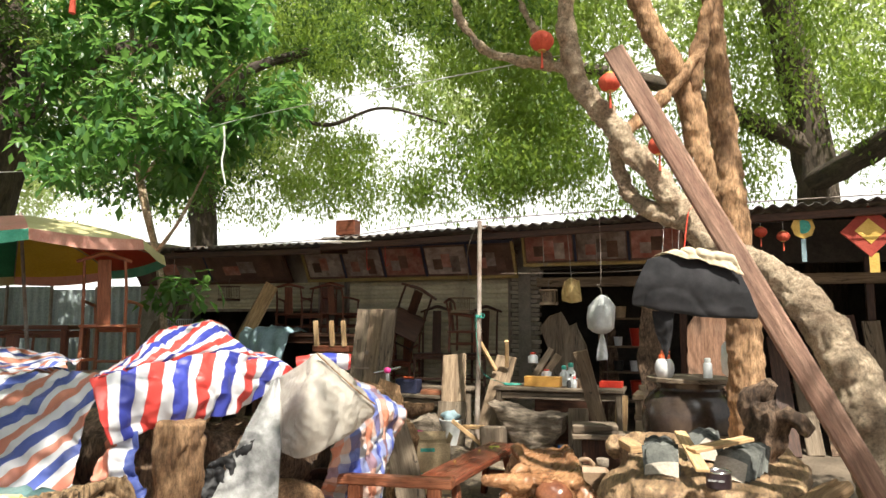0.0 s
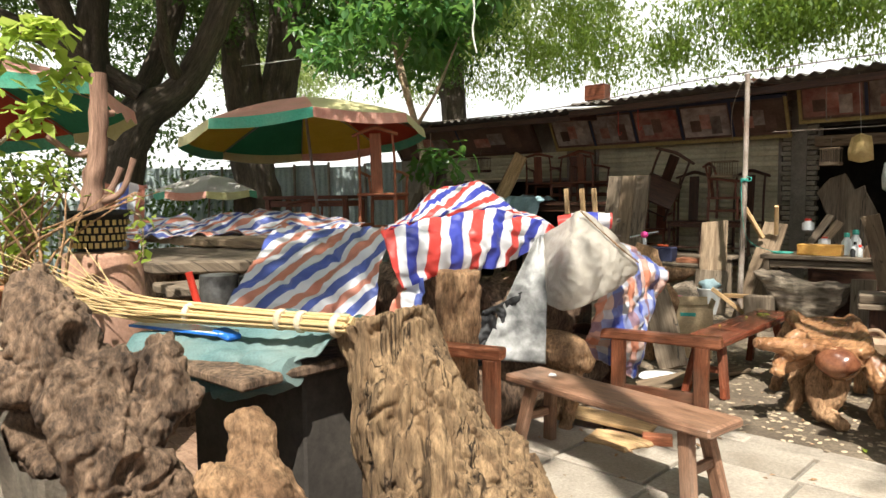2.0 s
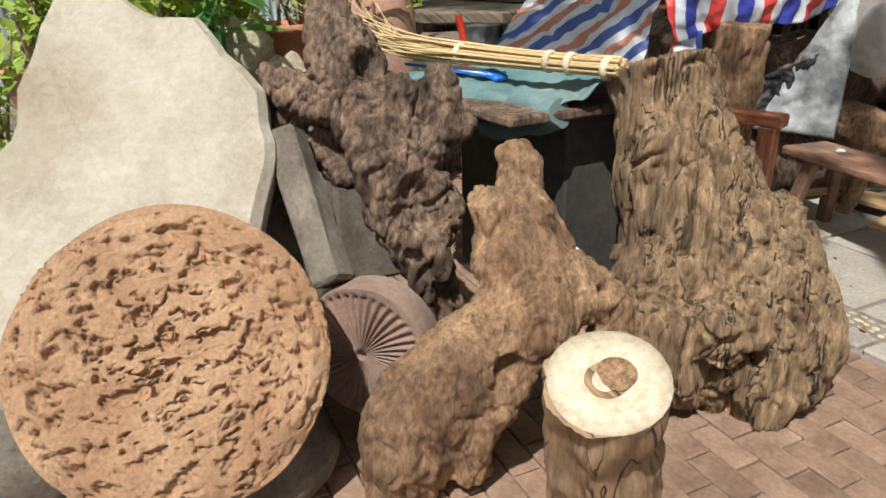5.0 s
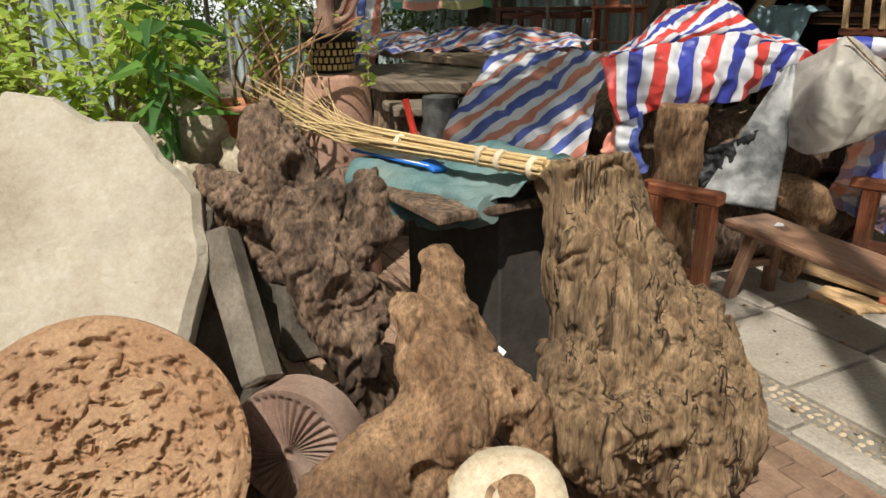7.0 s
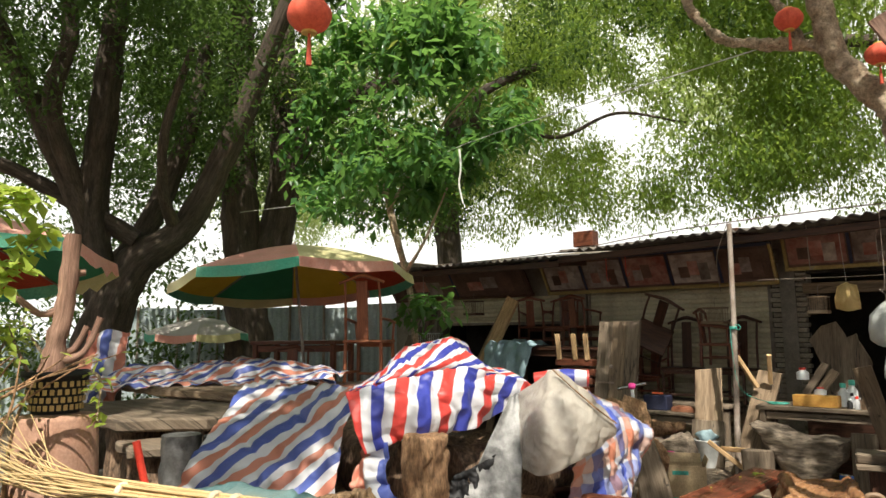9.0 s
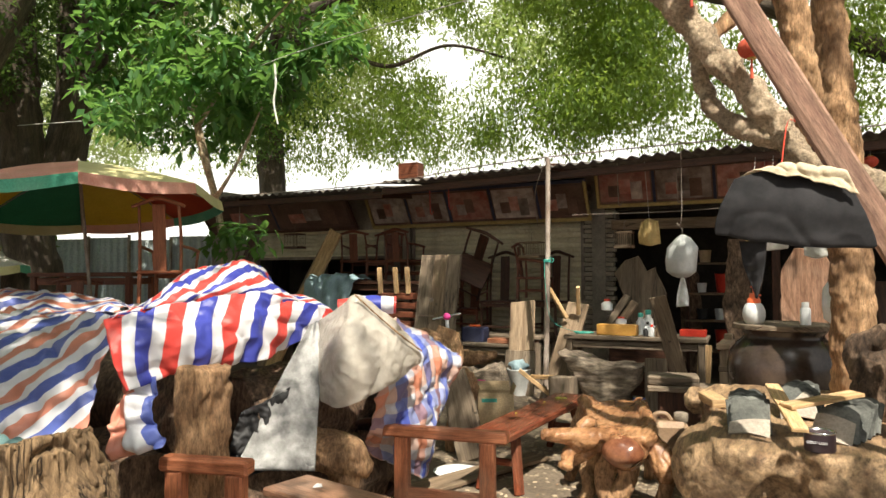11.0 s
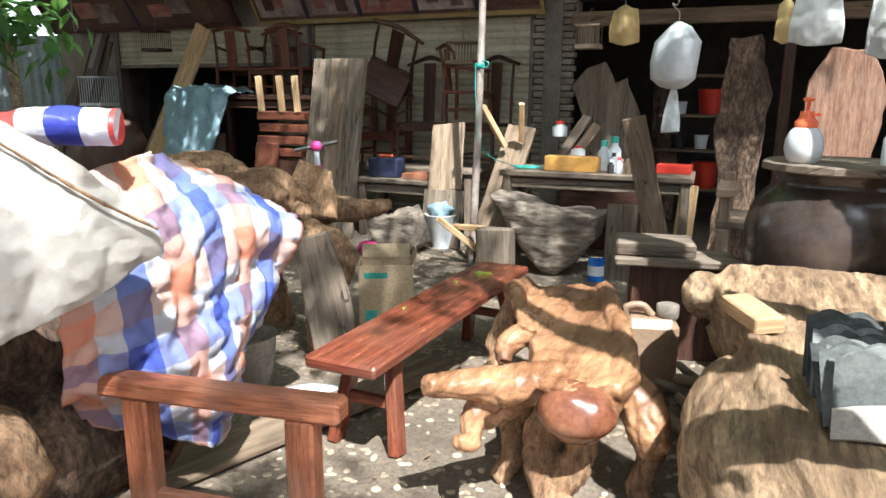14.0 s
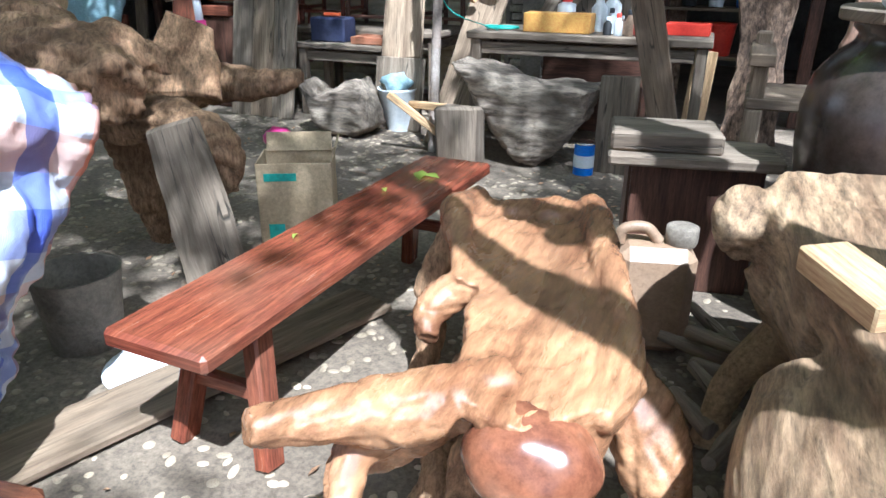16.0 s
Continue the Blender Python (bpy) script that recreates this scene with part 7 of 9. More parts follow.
rough_slab("wood_slab", [(-4.6, 2.4), (-3.2, 2.3), (-2.75, 2.75), (-2.9, 3.3), (-3.6, 3.8), (-4.6, 3.7)], 1.02, 0.09, W['greyplank'], "thick grey raw-edged wood slab laid on stumps")
rough_slab("wood_slab", [(-5.6, 3.4), (-4.4, 3.3), (-3.3, 3.5), (-3.1, 4.1), (-4.0, 4.7), (-5.4, 4.6)], 1.12, 0.08, W['plank'], "thick raw-edged wood slab with debris on it")
rough_slab("wood_slab", [(-3.2, 2.3), (-2.75, 2.2), (-2.5, 2.6), (-2.8, 2.9)], 0.9, 0.07, W['greyplank'], "short grey wood offcut on a stump")
for x, y, r, h in ((-2.9, 2.45, 0.2, 0.9), (-3.6, 2.7, 0.26, 1.02), (-4.2, 3.2, 0.25, 1.02), (-3.3, 3.3, 0.25, 1.02), (-5.0, 4.0, 0.3, 1.12), (-3.7, 4.1, 0.28, 1.12)):
    single("stump", tube(Shape(), [(x, y, 0), (x, y, h * 0.5), (x, y, h - 0.004)], [r * 1.2, r, r * 1.05], 20, 6, 0.12, 4, 0.04, 6, True, 1.0, x), W['darkroot'], "dark upright stump under a slab", "stump")
for x, y, r, h in ((-2.55, 2.45, 0.13, 1.05), (-2.42, 2.68, 0.14, 1.03)):
    sp2 = Shape()
    tube(sp2, [(x, y, 0), (x, y, h * 0.5), (x, y, h)], [r, r * 1.03, r], 22, 10, 0.14, 9, 0.03, 9, True, 1.0, y)
    single("wrapped_stump", sp2, M_foil if y < 2.5 else M_black, "stump wrapped in shiny plastic film", "stump")
sh = Shape()
sheet(sh, [[(-5.9, 3.2, 1.34), (-5.4, 3.9, 1.38), (-4.9, 4.6, 1.42), (-4.2, 5.3, 1.25)], [(-5.7, 3.0, 1.27), (-5.2, 3.6, 1.30), (-4.7, 4.2, 1.40), (-4.0, 4.9, 1.25)], [(-5.6, 2.8, 1.22), (-5.0, 3.4, 1.24), (-4.5, 4.0, 1.26), (-3.7, 4.7, 1.22)], [(-5.5, 2.7, 1.15), (-4.9, 3.2, 1.21), (-4.3, 3.8, 1.22), (-3.5, 4.5, 1.21)]], 70, 50, 0.045, 3.5, 31.0, 0.02, 0, 14, 1.4)
thick(single("striped_sheet", sh, S_old, "crumpled faded striped sheet over a slab table", "tarpaulin"))
sh = Shape()
sheet(sh, [[(-6.0, 3.2, 1.75), (-5.7, 3.5, 1.75)], [(-5.9, 3.1, 1.4), (-5.6, 3.4, 1.4)], [(-5.85, 3.0, 1.0), (-5.55, 3.3, 1.0)]], 24, 30, 0.06, 5, 35.0, 0.03, 0, 20)
thick(single("striped_sheet", sh, S_old, "striped sheet hanging in folds", "tarpaulin"))

# ---- furniture ----
def chair(m, h, material, label, arms=True, back=0.95, group="old chairs"):
    """A Chinese chair: seat, legs, stretchers, splat, top rail and arms, built about its own foot."""
    ob = thing("chair", (0, 0, 0), label, "chair", group)
    w, d, t = 0.5, 0.44, 0.035
    for x in (-1, 1):
        for y in (-1, 1):
            part("leg", bar(Shape(), (x * w * 0.46, y * d * 0.45, 0), (x * w * 0.44, y * d * 0.43, h), t, t, 0.005, (1, 0, 0)), material, ob)
        part("stretcher", bar(Shape(), (x * w * 0.45, -d * 0.43, 0.12), (x * w * 0.45, d * 0.43, 0.12), 0.02, 0.03), material, ob)
        part("back_post", tube(Shape(), [(x * w * 0.44, d * 0.43, h), (x * w * 0.44, d * 0.45, h + back * 0.35), (x * w * 0.42, d * 0.56, h + back * 0.65)], [0.017, 0.017, 0.015], 8, 4), material, ob)
        if arms:
            part("arm", tube(Shape(), [(x * w * 0.44, d * 0.47, h + 0.27), (x * w * 0.5, 0.0, h + 0.25), (x * w * 0.5, -d * 0.42, h + 0.22)], [0.017, 0.018, 0.02], 8, 5), material, ob)
            part("arm_post", bar(Shape(), (x * w * 0.46, -d * 0.38, h), (x * w * 0.5, -d * 0.38, h + 0.22), 0.025, 0.025, 0.004, (1, 0, 0)), material, ob)
    part("seat", box(Shape(), (0, 0, h), (w, d, 0.035), None, 0.01), material, ob)
    part("apron", bar(Shape(), (-w * 0.42, -d * 0.43, h - 0.045), (w * 0.42, -d * 0.43, h - 0.045), 0.018, 0.05), material, ob)
    part("stretcher", bar(Shape(), (-w * 0.45, -d * 0.43, 0.09), (w * 0.45, -d * 0.43, 0.09), 0.02, 0.03), material, ob)
    part("splat", bar(Shape(), (0, d * 0.44, h), (0, d * 0.55, h + back * 0.64), 0.015, 0.14, 0.004, (1, 0, 0)), material, ob)
    part("top_rail", tube(Shape(), [(-w * 0.56, d * 0.57, h + back * 0.62), (-w * 0.3, d * 0.57, h + back * 0.66), (0, d * 0.57, h + back * 0.70), (w * 0.3, d * 0.57, h + back * 0.66), (w * 0.56, d * 0.57, h + back * 0.62)], [0.018, 0.022, 0.026, 0.022, 0.018], 8, 4), material, ob)
    ob.matrix_basis = m
    return ob


c1 = chair(pose(-2.32, 10.02, 0.70, 0, 0, 4), 0.45, W['dark'], "dark high-backed wooden chair with a curved rail", False, 1.05)
copy_thing(c1, pose(-2.85, 10.05, 1.42, 62, 25, 20))
copy_thing(c1, pose(-1.62, 10.15, 0.70, 0, 0, -12))
c2 = chair(pose(-4.35, 5.75, 1.12, 0, 0, 205), 0.48, W['orange'], "orange-brown armchair standing on a table", True, 1.1)
c3 = chair(pose(-3.95, 10.0, 1.47, 0, 0, 170), 0.3, W['darkred'], "dark red chair set on a table", True, 0.7)
for x, y, z, a in ((-4.4, 10.1, 1.47, 10), (-4.9, 10.1, 1.47, 190), (-2.9, 10.15, 0.72, 0), (-1.75, 9.95, 1.2, 95), (-3.3, 10.2, 1.0, 20), (-5.4, 5.3, 0.75, 30), (-3.35, 9.9, 0.3, 200)):
    copy_thing(c3, pose(x, y, z, 0, 0, a))


def table(cx, cy, w, d, h, t, material, label, rz=0, z=0.0, name="table"):
    ob = thing(name, (cx, cy, z), label, "table")
    mm = pose(cx, cy, z, 0, 0, rz)
    part("tabletop", box(Shape(), (0, 0, h - t / 2), (w, d, t), mm, 0.008, 0.002), material, ob)
    for x in (-1, 1):
        for y in (-1, 1):
            part("leg", box(Shape(), (x * (w / 2 - 0.06), y * (d / 2 - 0.06), (h - t) / 2), (0.07, 0.07, h - t - 0.002), mm, 0.006), material, ob)
        part("side_rail", box(Shape(), (x * (w / 2 - 0.06), 0, h - t - 0.06), (0.03, d - 0.2, 0.08), mm, 0.004), material, ob)
    for y in (-1, 1):
        part("long_rail", box(Shape(), (0, y * (d / 2 - 0.06), h - t - 0.06), (w - 0.2, 0.03, 0.08), mm, 0.004), material, ob)
    return ob


table(-4.75, 5.55, 1.9, 0.8, 1.1, 0.05, W['darkred'], "dark red-brown table carrying a chair", 35)
table(-6.2, 6.2, 1.3, 0.7, 1.6, 0.05, W['darkred'], "stacked red-brown table behind the parasol", 25)
table(-2.3, 10.0, 1.5, 0.8, 0.70, 0.05, W['greyplank'], "low grey plank platform")
table(-4.3, 9.9, 2.0, 0.8, 1.46, 0.05, W['dark'], "dark work table piled with chairs")
table(-0.12, 9.0, 1.62, 0.62, 0.83, 0.05, W['greyplank'], "grey plank work table full of small jars", 3)

# ---- boards and logs in front of the shed ----
dp = thing("door_panel", (-2.9, 9.05, 0), "old three-board door leaning, with a ring pull", "door panel")
for k in range(3):
    x = -3.12 + k * 0.215
    part("board", bar(Shape(), (x - 0.03, 8.93, 0.0), (x + 0.03, 9.22, 1.83), 0.21, 0.035, 0.004, (0, -1, 0.2), 0.003), W[('greyplank', 'plank', 'greyplank')[k]], dp)
part("hinge", bar(Shape(), (-3.15, 9.02, 0.98), (-2.9, 9.02, 0.98), 0.012, 0.025, 0.002), M_steel, dp)
part("ring_pull", lathe(Shape(), [(0.02, 0), (0.03, 0.006), (0.03, 0.012), (0.02, 0.016)], (0, 0, 0), 14, Matrix.Translation((-2.95, 9.06, 1.2)) @ pose(0, 0, 0, 90)), M_steel, dp)
plank("plank", (-6.15, 9.35, 0.0), (-5.0, 9.6, 2.25), 0.26, 0.05, W['fresh'], "tall pale new plank leaning on the table")
plank("plank", (-6.35, 9.45, 0.0), (-5.15, 9.7, 2.2), 0.2, 0.05, W['plank'], "tall weathered plank leaning behind")
plank("plank", (-1.62, 9.05, 0.55), (-1.69, 9.32, 1.19), 0.35, 0.03, W['plank'], "short weathered board with peeling paint leaning")
plank("plank", (-1.62, 8.95, 0.0), (-1.62, 9.05, 0.56), 0.42, 0.035, W['greyplank'], "wide grey board standing on edge")
plank("plank", (0.6, 8.32, 0.0), (0.30, 8.1, 1.32), 0.17, 0.05, W['plank'], "split weathered plank leaning on the work table")
plank("plank", (0.62, 8.9, 0.0), (0.66, 8.95, 0.75), 0.15, 0.03, W['fresh'], "short pale board under the work table")
plank("plank", (0.2, 8.45, 0.0), (0.2, 8.5, 0.62), 0.24, 0.05, W['greyplank'], "dark grey board propped against the work table")
plank("plank", (-0.62, 9.35, 0.8), (-0.35, 9.55, 1.28), 0.1, 0.03, W['greyplank'], "narrow offcut leaning on the table")
plank("plank", (-0.5, 9.35, 0.8), (-0.25, 9.55, 1.2), 0.1, 0.03, W['plank'], "narrow offcut leaning on the table")
ls = thing("broken_stool", (-1.0, 8.9, 0), "upturned plank seat with two legs pointing up", "stool")
part("seat", bar(Shape(), (-1.08, 8.6, 0.0), (-0.9, 9.25, 1.18), 0.28, 0.04, 0.006, (0, -1, 0.4)), W['plank'], ls)
part("leg", bar(Shape(), (-1.0, 9.05, 1.0), (-1.16, 8.85, 1.38), 0.05, 0.05), W['fresh'], ls)
part("leg", bar(Shape(), (-0.86, 9.1, 1.05), (-0.82, 8.95, 1.4), 0.05, 0.05), W['fresh'], ls)
mlog = Matrix.Translation((0, 8.75, 0)) @ pose(0, 0, 0, 90) 
single("hollow_log", gnarl([], 0.016, 5, (0.03, 5.0), (0.012, 9.0), (0.85, 0, 0), 0.004, (), 6.0, slab(Shape(), wobbly([(-0.92, 0.66), (-0.72, 0.64), (-0.4, 0.56), (0.08, 0.54), (0.0, 0.34), (-0.16, 0.1), (-0.3, 0.0), (-0.45, 0.04), (-0.66, 0.3)], 0.06, 0.015), 0.45, mlog, 0.05, 0.04, 6.0)), W['greylog'], "heavy split grey log with a hollow underside", "log")
single("wood_block", box(Shape(), (-0.78, 8.25, 0.2), (0.3, 0.2, 0.4), pose(0, 0, 0, 0, 0, 0), 0.02, 0.02), W['greyplank'], "squat grey cracked block by the pole", "wood block")
single("split_log", gnarl([], 0.016, 5, (0.03, 5.0), (0.012, 9.0), (0.85, 0, 0), 0.004, (), 8.0, slab(Shape(), wobbly([(-2.28, 0.42), (-2.15, 0.3), (-1.78, 0.44), (-1.7, 0.36), (-1.66, 0.1), (-1.8, 0.0), (-2.0, 0.02), (-2.2, 0.2)], 0.06, 0.012), 0.35, Matrix.Translation((0, 8.85, 0)) @ pose(0, 0, 0, 90), 0.04, 0.03, 8.0)), W['greylog'], "dark split log lying near the door panel", "log")
single("waste_basket", lathe(Shape(), [(0.1, 0), (0.15, 0.32), (0.16, 0.34), (0.14, 0.33), (0.09, 0.02)], (-1.62, 8.98, 0), 20, None, 0.03), M_greybag, "white mesh basket of rags", "basket")
single("plastic_rag", ball(Shape(), (-1.62, 8.98, 0.37), (0.13, 0.11, 0.07), None, 14, 9, 0.6, 5, 4), M_bluecloth, "crumpled pale plastic rags", "rags")
for a, b in (((-1.35, 8.3, 0.42), (-1.0, 8.45, 0.12)), ((-1.25, 8.45, 0.33), (-0.9, 8.3, 0.36))):
    single("wooden_stick", bar(Shape(), a, b, 0.05, 0.05), W['fresh'], "pale wooden stick crossed with another at the pole", "stick", "crossed sticks")

# blocks, jerry can and boxes
bs = thing("low_stand", (0.75, 6.9, 0), "grey board laid on a dark panel stand", "stand")
part("top", box(Shape(), (0, 0, 0), (0.66, 0.34, 0.05), pose(0.76, 6.9, 0.575, 0, 0, 12), 0.01, 0.006), W['greyplank'], bs, "grey splintered board")
part("front_panel", bar(Shape(), (0.55, 6.78, 0.275), (1.05, 6.88, 0.275), 0.03, 0.55), W['dark'], bs)
part("side_panel", bar(Shape(), (0.55, 6.8, 0.275), (0.5, 7.05, 0.275), 0.03, 0.55), W['dark'], bs)
part("back_panel", bar(Shape(), (0.5, 7.05, 0.275), (1.0, 7.15, 0.275), 0.03, 0.55), W['dark'], bs)
single("wood_block", box(Shape(), (0, 0, 0), (0.42, 0.27, 0.085), pose(0.65, 6.88, 0.644, 0, 0, 12), 0.012, 0.006), W['greyplank'], "thick weathered board offcut on the stand", "wood block")
jc = thing("jerry_can", (0.72, 6.32, 0), "dusty amber plastic can with a dark cap", "jerry can")
part("body", box(Shape(), (0, 0, 0.2), (0.27, 0.2, 0.4), pose(0.72, 6.32, 0, 0, 0, 15), 0.04), M_jerry, jc)
part("handle", tube(Shape(), [(0.60, 6.29, 0.39), (0.61, 6.29, 0.44), (0.68, 6.31, 0.45), (0.73, 6.32, 0.40)], [0.02, 0.02, 0.02, 0.02], 10), M_jerry, jc)
part("cap", lathe(Shape(), [(0.05, 0.395), (0.055, 0.41), (0.055, 0.46), (0.045, 0.465)], (0.8, 6.34, 0), 20), M_greystone, jc, "dark dusty cap")
cb = thing("cardboard_box", (-0.88, 6.5, 0), "open brown cardboard box with a green band", "cardboard box")
mc = pose(-0.88, 6.5, 0, 0, 0, 28)
for c, s in (((0, -0.13, 0.24), (0.32, 0.008, 0.48)), ((0, 0.13, 0.24), (0.32, 0.008, 0.48)), ((-0.16, 0, 0.24), (0.008, 0.26, 0.48)), ((0.16, 0, 0.24), (0.008, 0.26, 0.48)), ((0, 0, 0.012), (0.32, 0.26, 0.008))):
    part("panel", box(Shape(), c, s, mc, 0.002), M_carton, cb)
part("flap", box(Shape(), (0, 0, 0), (0.3, 0.008, 0.09), mc @ Matrix.Translation((0, 0.14, 0.51)) @ pose(0, 0, 0, -25), 0.002), M_carton, cb)
part("flap", box(Shape(), (0, 0, 0), (0.008, 0.24, 0.08), mc @ Matrix.Translation((0.172, 0, 0.51)) @ pose(0, 0, 0, 0, 20), 0.002), M_carton, cb)
part("green_band", box(Shape(), (-0.06, -0.1365, 0.42), (0.14, 0.004, 0.035), mc, 0.001), M_greenplastic, cb, "printed green band")
part("print_block", box(Shape(), (-0.09, -0.1365, 0.16), (0.07, 0.004, 0.09), mc, 0.001), M_greenplastic, cb, "small green printed marks")
rough_slab("hole_plank", [(-0.13, 0.0), (0.12, 0.0), (0.13, 0.4), (0.11, 0.76), (-0.10, 0.76), (-0.14, 0.35)], 0.0, 0.06, W['greyplank'], "thick grey board with a rotted hole, leaning", Matrix.Translation((-0.80, 5.9, 0.0)) @ pose(0, 0, 0, 82, 0, 8) @ pose(0, 0, 0, 0, 0, 17), "plank", 3.0, 0.012)
single("plate", lathe(Shape(), [(0.12, 0.0), (0.18, 0.02), (0.19, 0.03), (0.17, 0.025), (0.11, 0.012), (0.001, 0.012)], (-0.74, 5.45, 0.005), 30), M_whiteplastic, "white enamel tray lying on the ground", "tray")
single("bucket", lathe(Shape(), [(0.12, 0.0), (0.15, 0.28), (0.155, 0.29), (0.14, 0.285), (0.11, 0.02)], (-1.14, 5.5, 0.0), 24), M_greystone, "grey dirty plastic bucket", "bucket")
plank("plank", (-0.33, 6.17, 0.03), (-0.98, 4.3, 0.03), 0.24, 0.035, W['plank'], "long dusty plank lying on the ground", (0, 0, 1))
plank("plank", (-0.75, 4.0, 0.09), (-0.2, 4.1, 0.05), 0.2, 0.03, W['fresh'], "pale board offcut on the ground", (0, 0, 1))
rough_slab("wood_offcut", [(-0.5, 3.75), (-0.2, 3.72), (-0.12, 3.9), (-0.35, 3.98), (-0.52, 3.9)], 0.0, 0.04, W['fresh'], "pale flat wood offcut under the bench", None, "offcut", 4.0)
single("wood_block", box(Shape(), (0, 0, 0), (0.18, 0.08, 0.06), pose(-0.12, 3.98, 0.035, 0, 0, 25), 0.004), W['orange'], "small red-brown wood block on the paving", "wood block")
single("wood_block", box(Shape(), (0, 0, 0), (0.2, 0.1, 0.05), pose(-0.38, 2.85, 0.03, 0, 0, -20), 0.004), W['plank'], "small wood block on the paving", "wood block")

# root logs beside the pile
single("weathered_log", gnarl([([(-2.5, 6.2, 0.85), (-1.9, 6.05, 0.95), (-1.4, 5.9, 0.9), (-1.15, 5.85, 0.84)], [0.16, 0.2, 0.18, 0.12]), ([(-1.6, 6.0, 0.95), (-1.3, 6.0, 1.0), (-1.1, 6.05, 0.92)], [0.1, 0.08, 0.04])], 0.016, 4, (0.03, 6.0), (0.02, 9.0), (0.85, 0, 0), 0.005, (((-1.15, 5.75, 0.84), 0.08, 0.05),), 5.0), W['root'], "thick weathered log on the pile", "log")
single("root_table", gnarl([
    ([(-1.95, 6.5, 0.7), (-1.5, 6.55, 0.76), (-1.15, 6.6, 0.76), (-0.92, 6.66, 0.80)], [0.12, 0.11, 0.08, 0.035]),
    ([(-1.9, 6.2, 0.66), (-1.4, 6.1, 0.68), (-1.02, 6.08, 0.66), (-0.94, 6.1, 0.55), (-0.95, 6.12, 0.42)], [0.12, 0.11, 0.1, 0.08, 0.06]),
    ([(-1.5, 6.15, 0.66), (-1.45, 6.4, 0.7), (-1.5, 6.6, 0.72)], [0.09, 0.08, 0.09]),
    ([(-1.7, 6.3, 0.6), (-1.65, 6.35, 0.3), (-1.6, 6.4, 0.0)], [0.12, 0.1, 0.09]),
    ([(-1.0, 6.1, 0.5), (-1.1, 6.1, 0.2), (-1.1, 6.1, 0.0)], [0.08, 0.08, 0.08])], 0.014, 5, (0.022, 7.0), (0.014, 10.0), (0.85, 0, 0), 0.004, (((-1.2, 6.0, 0.6), 0.06, 0.05),), 6.0), W['root'], "low arched root table of weathered wood", "root table")
rough_slab("bark_piece", [(-0.2, 0), (0.22, 0.0), (0.15, 0.3), (-0.05, 0.38)], 0.0, 0.05, W['root'], "curved bark piece leaning on the root table", Matrix.Translation((-1.3, 6.25, 0.74)) @ pose(0, 0, 0, 60, 0, 20), "bark", 9.0)
single("root_stool", gnarl([([(-1.3, 4.1, 0.5), (-0.95, 3.95, 0.52), (-0.7, 3.95, 0.5), (-0.58, 4.0, 0.42)], [0.13, 0.13, 0.12, 0.05]), ([(-0.9, 4.0, 0.45), (-0.85, 4.05, 0.2), (-0.88, 4.05, 0.0)], [0.1, 0.08, 0.08]), ([(-0.7, 3.95, 0.45), (-0.68, 3.9, 0.2), (-0.72, 3.88, 0.0)], [0.07, 0.05, 0.05])], 0.013, 5, (0.02, 7.0), (0.01, 12.0), (0.6, 0, 0), 0.004, (), 8.0), W['root'], "rough root stool under the plastic sheet", "root")
wh = thing("cart_wheel", (-0.95, 4.5, 0.3), "old dark cart wheel with spokes under the pile", "wheel")
mw = Matrix.Translation((-0.92, 4.45, 0.31)) @ pose(0, 0, 0, 90, 0, 55)
part("rim", lathe(Shape(), [(0.27, -0.025), (0.30, -0.025), (0.30, 0.025), (0.27, 0.025), (0.27, -0.025)], (0, 0, 0), 36, mw), W['dark'], wh)
part("hub", lathe(Shape(), [(0.05, -0.06), (0.06, 0), (0.05, 0.06)], (0, 0, 0), 16, mw), W['dark'], wh)
for k in range(10):
    a = k * math.pi / 5
    part("spoke", bar(Shape(), mw @ Vector((0.05 * math.cos(a), 0.05 * math.sin(a), 0)), mw @ Vector((0.275 * math.cos(a), 0.275 * math.sin(a), 0)), 0.025, 0.02), W['dark'], wh)

sc_ = thing("toy_scooter", (-1.41, 6.6, 0.74), "pink and white child's scooter handle", "scooter")
part("stem", tube(Shape(), [(-1.40, 6.6, 0.70), (-1.43, 6.6, 1.14)], [0.018, 0.018], 12, 2), M_whiteplastic, sc_)
part("grip_sleeve", tube(Shape(), [(-1.412, 6.6, 0.92), (-1.422, 6.6, 1.03)], [0.026, 0.026], 12, 2), M_pink, sc_)
part("clamp", ball(Shape(), (-1.43, 6.6, 1.15), (0.04, 0.035, 0.035)), M_pink, sc_)
part("handlebar", tube(Shape(), [(-1.56, 6.55, 1.12), (-1.3, 6.65, 1.18)], [0.014, 0.014], 10, 2), M_chrome, sc_)
part("foot_joint", box(Shape(), (-1.4, 6.6, 0.79), (0.09, 0.07, 0.04), None, 0.01), M_pink, sc_)
single("toy_car", ball(Shape(), (-1.12, 6.7, 0.49), (0.075, 0.06, 0.055), None, 16, 10, 0.2, 4), M_pink, "small pink plastic toy under the root", "toy")

# blue sheet, bird cages
sh = Shape()
sheet(sh, [[(-5.35, 9.75, 1.52), (-4.9, 9.7, 1.53), (-4.4, 9.75, 1.5)], [(-5.3, 9.3, 1.5), (-4.9, 9.25, 1.52), (-4.45, 9.3, 1.48)], [(-5.38, 9.2, 1.1), (-4.95, 9.12, 1.05), (-4.5, 9.2, 1.1)], [(-5.42, 9.15, 0.6), (-5.0, 9.1, 0.55), (-4.7, 9.18, 0.7)]], 40, 36, 0.03, 5, 41.0, 0.025, 0, 22)
thick(single("blue_sheet", sh, M_bluecloth, "pale blue plastic sheet hanging over a table", "sheet"))


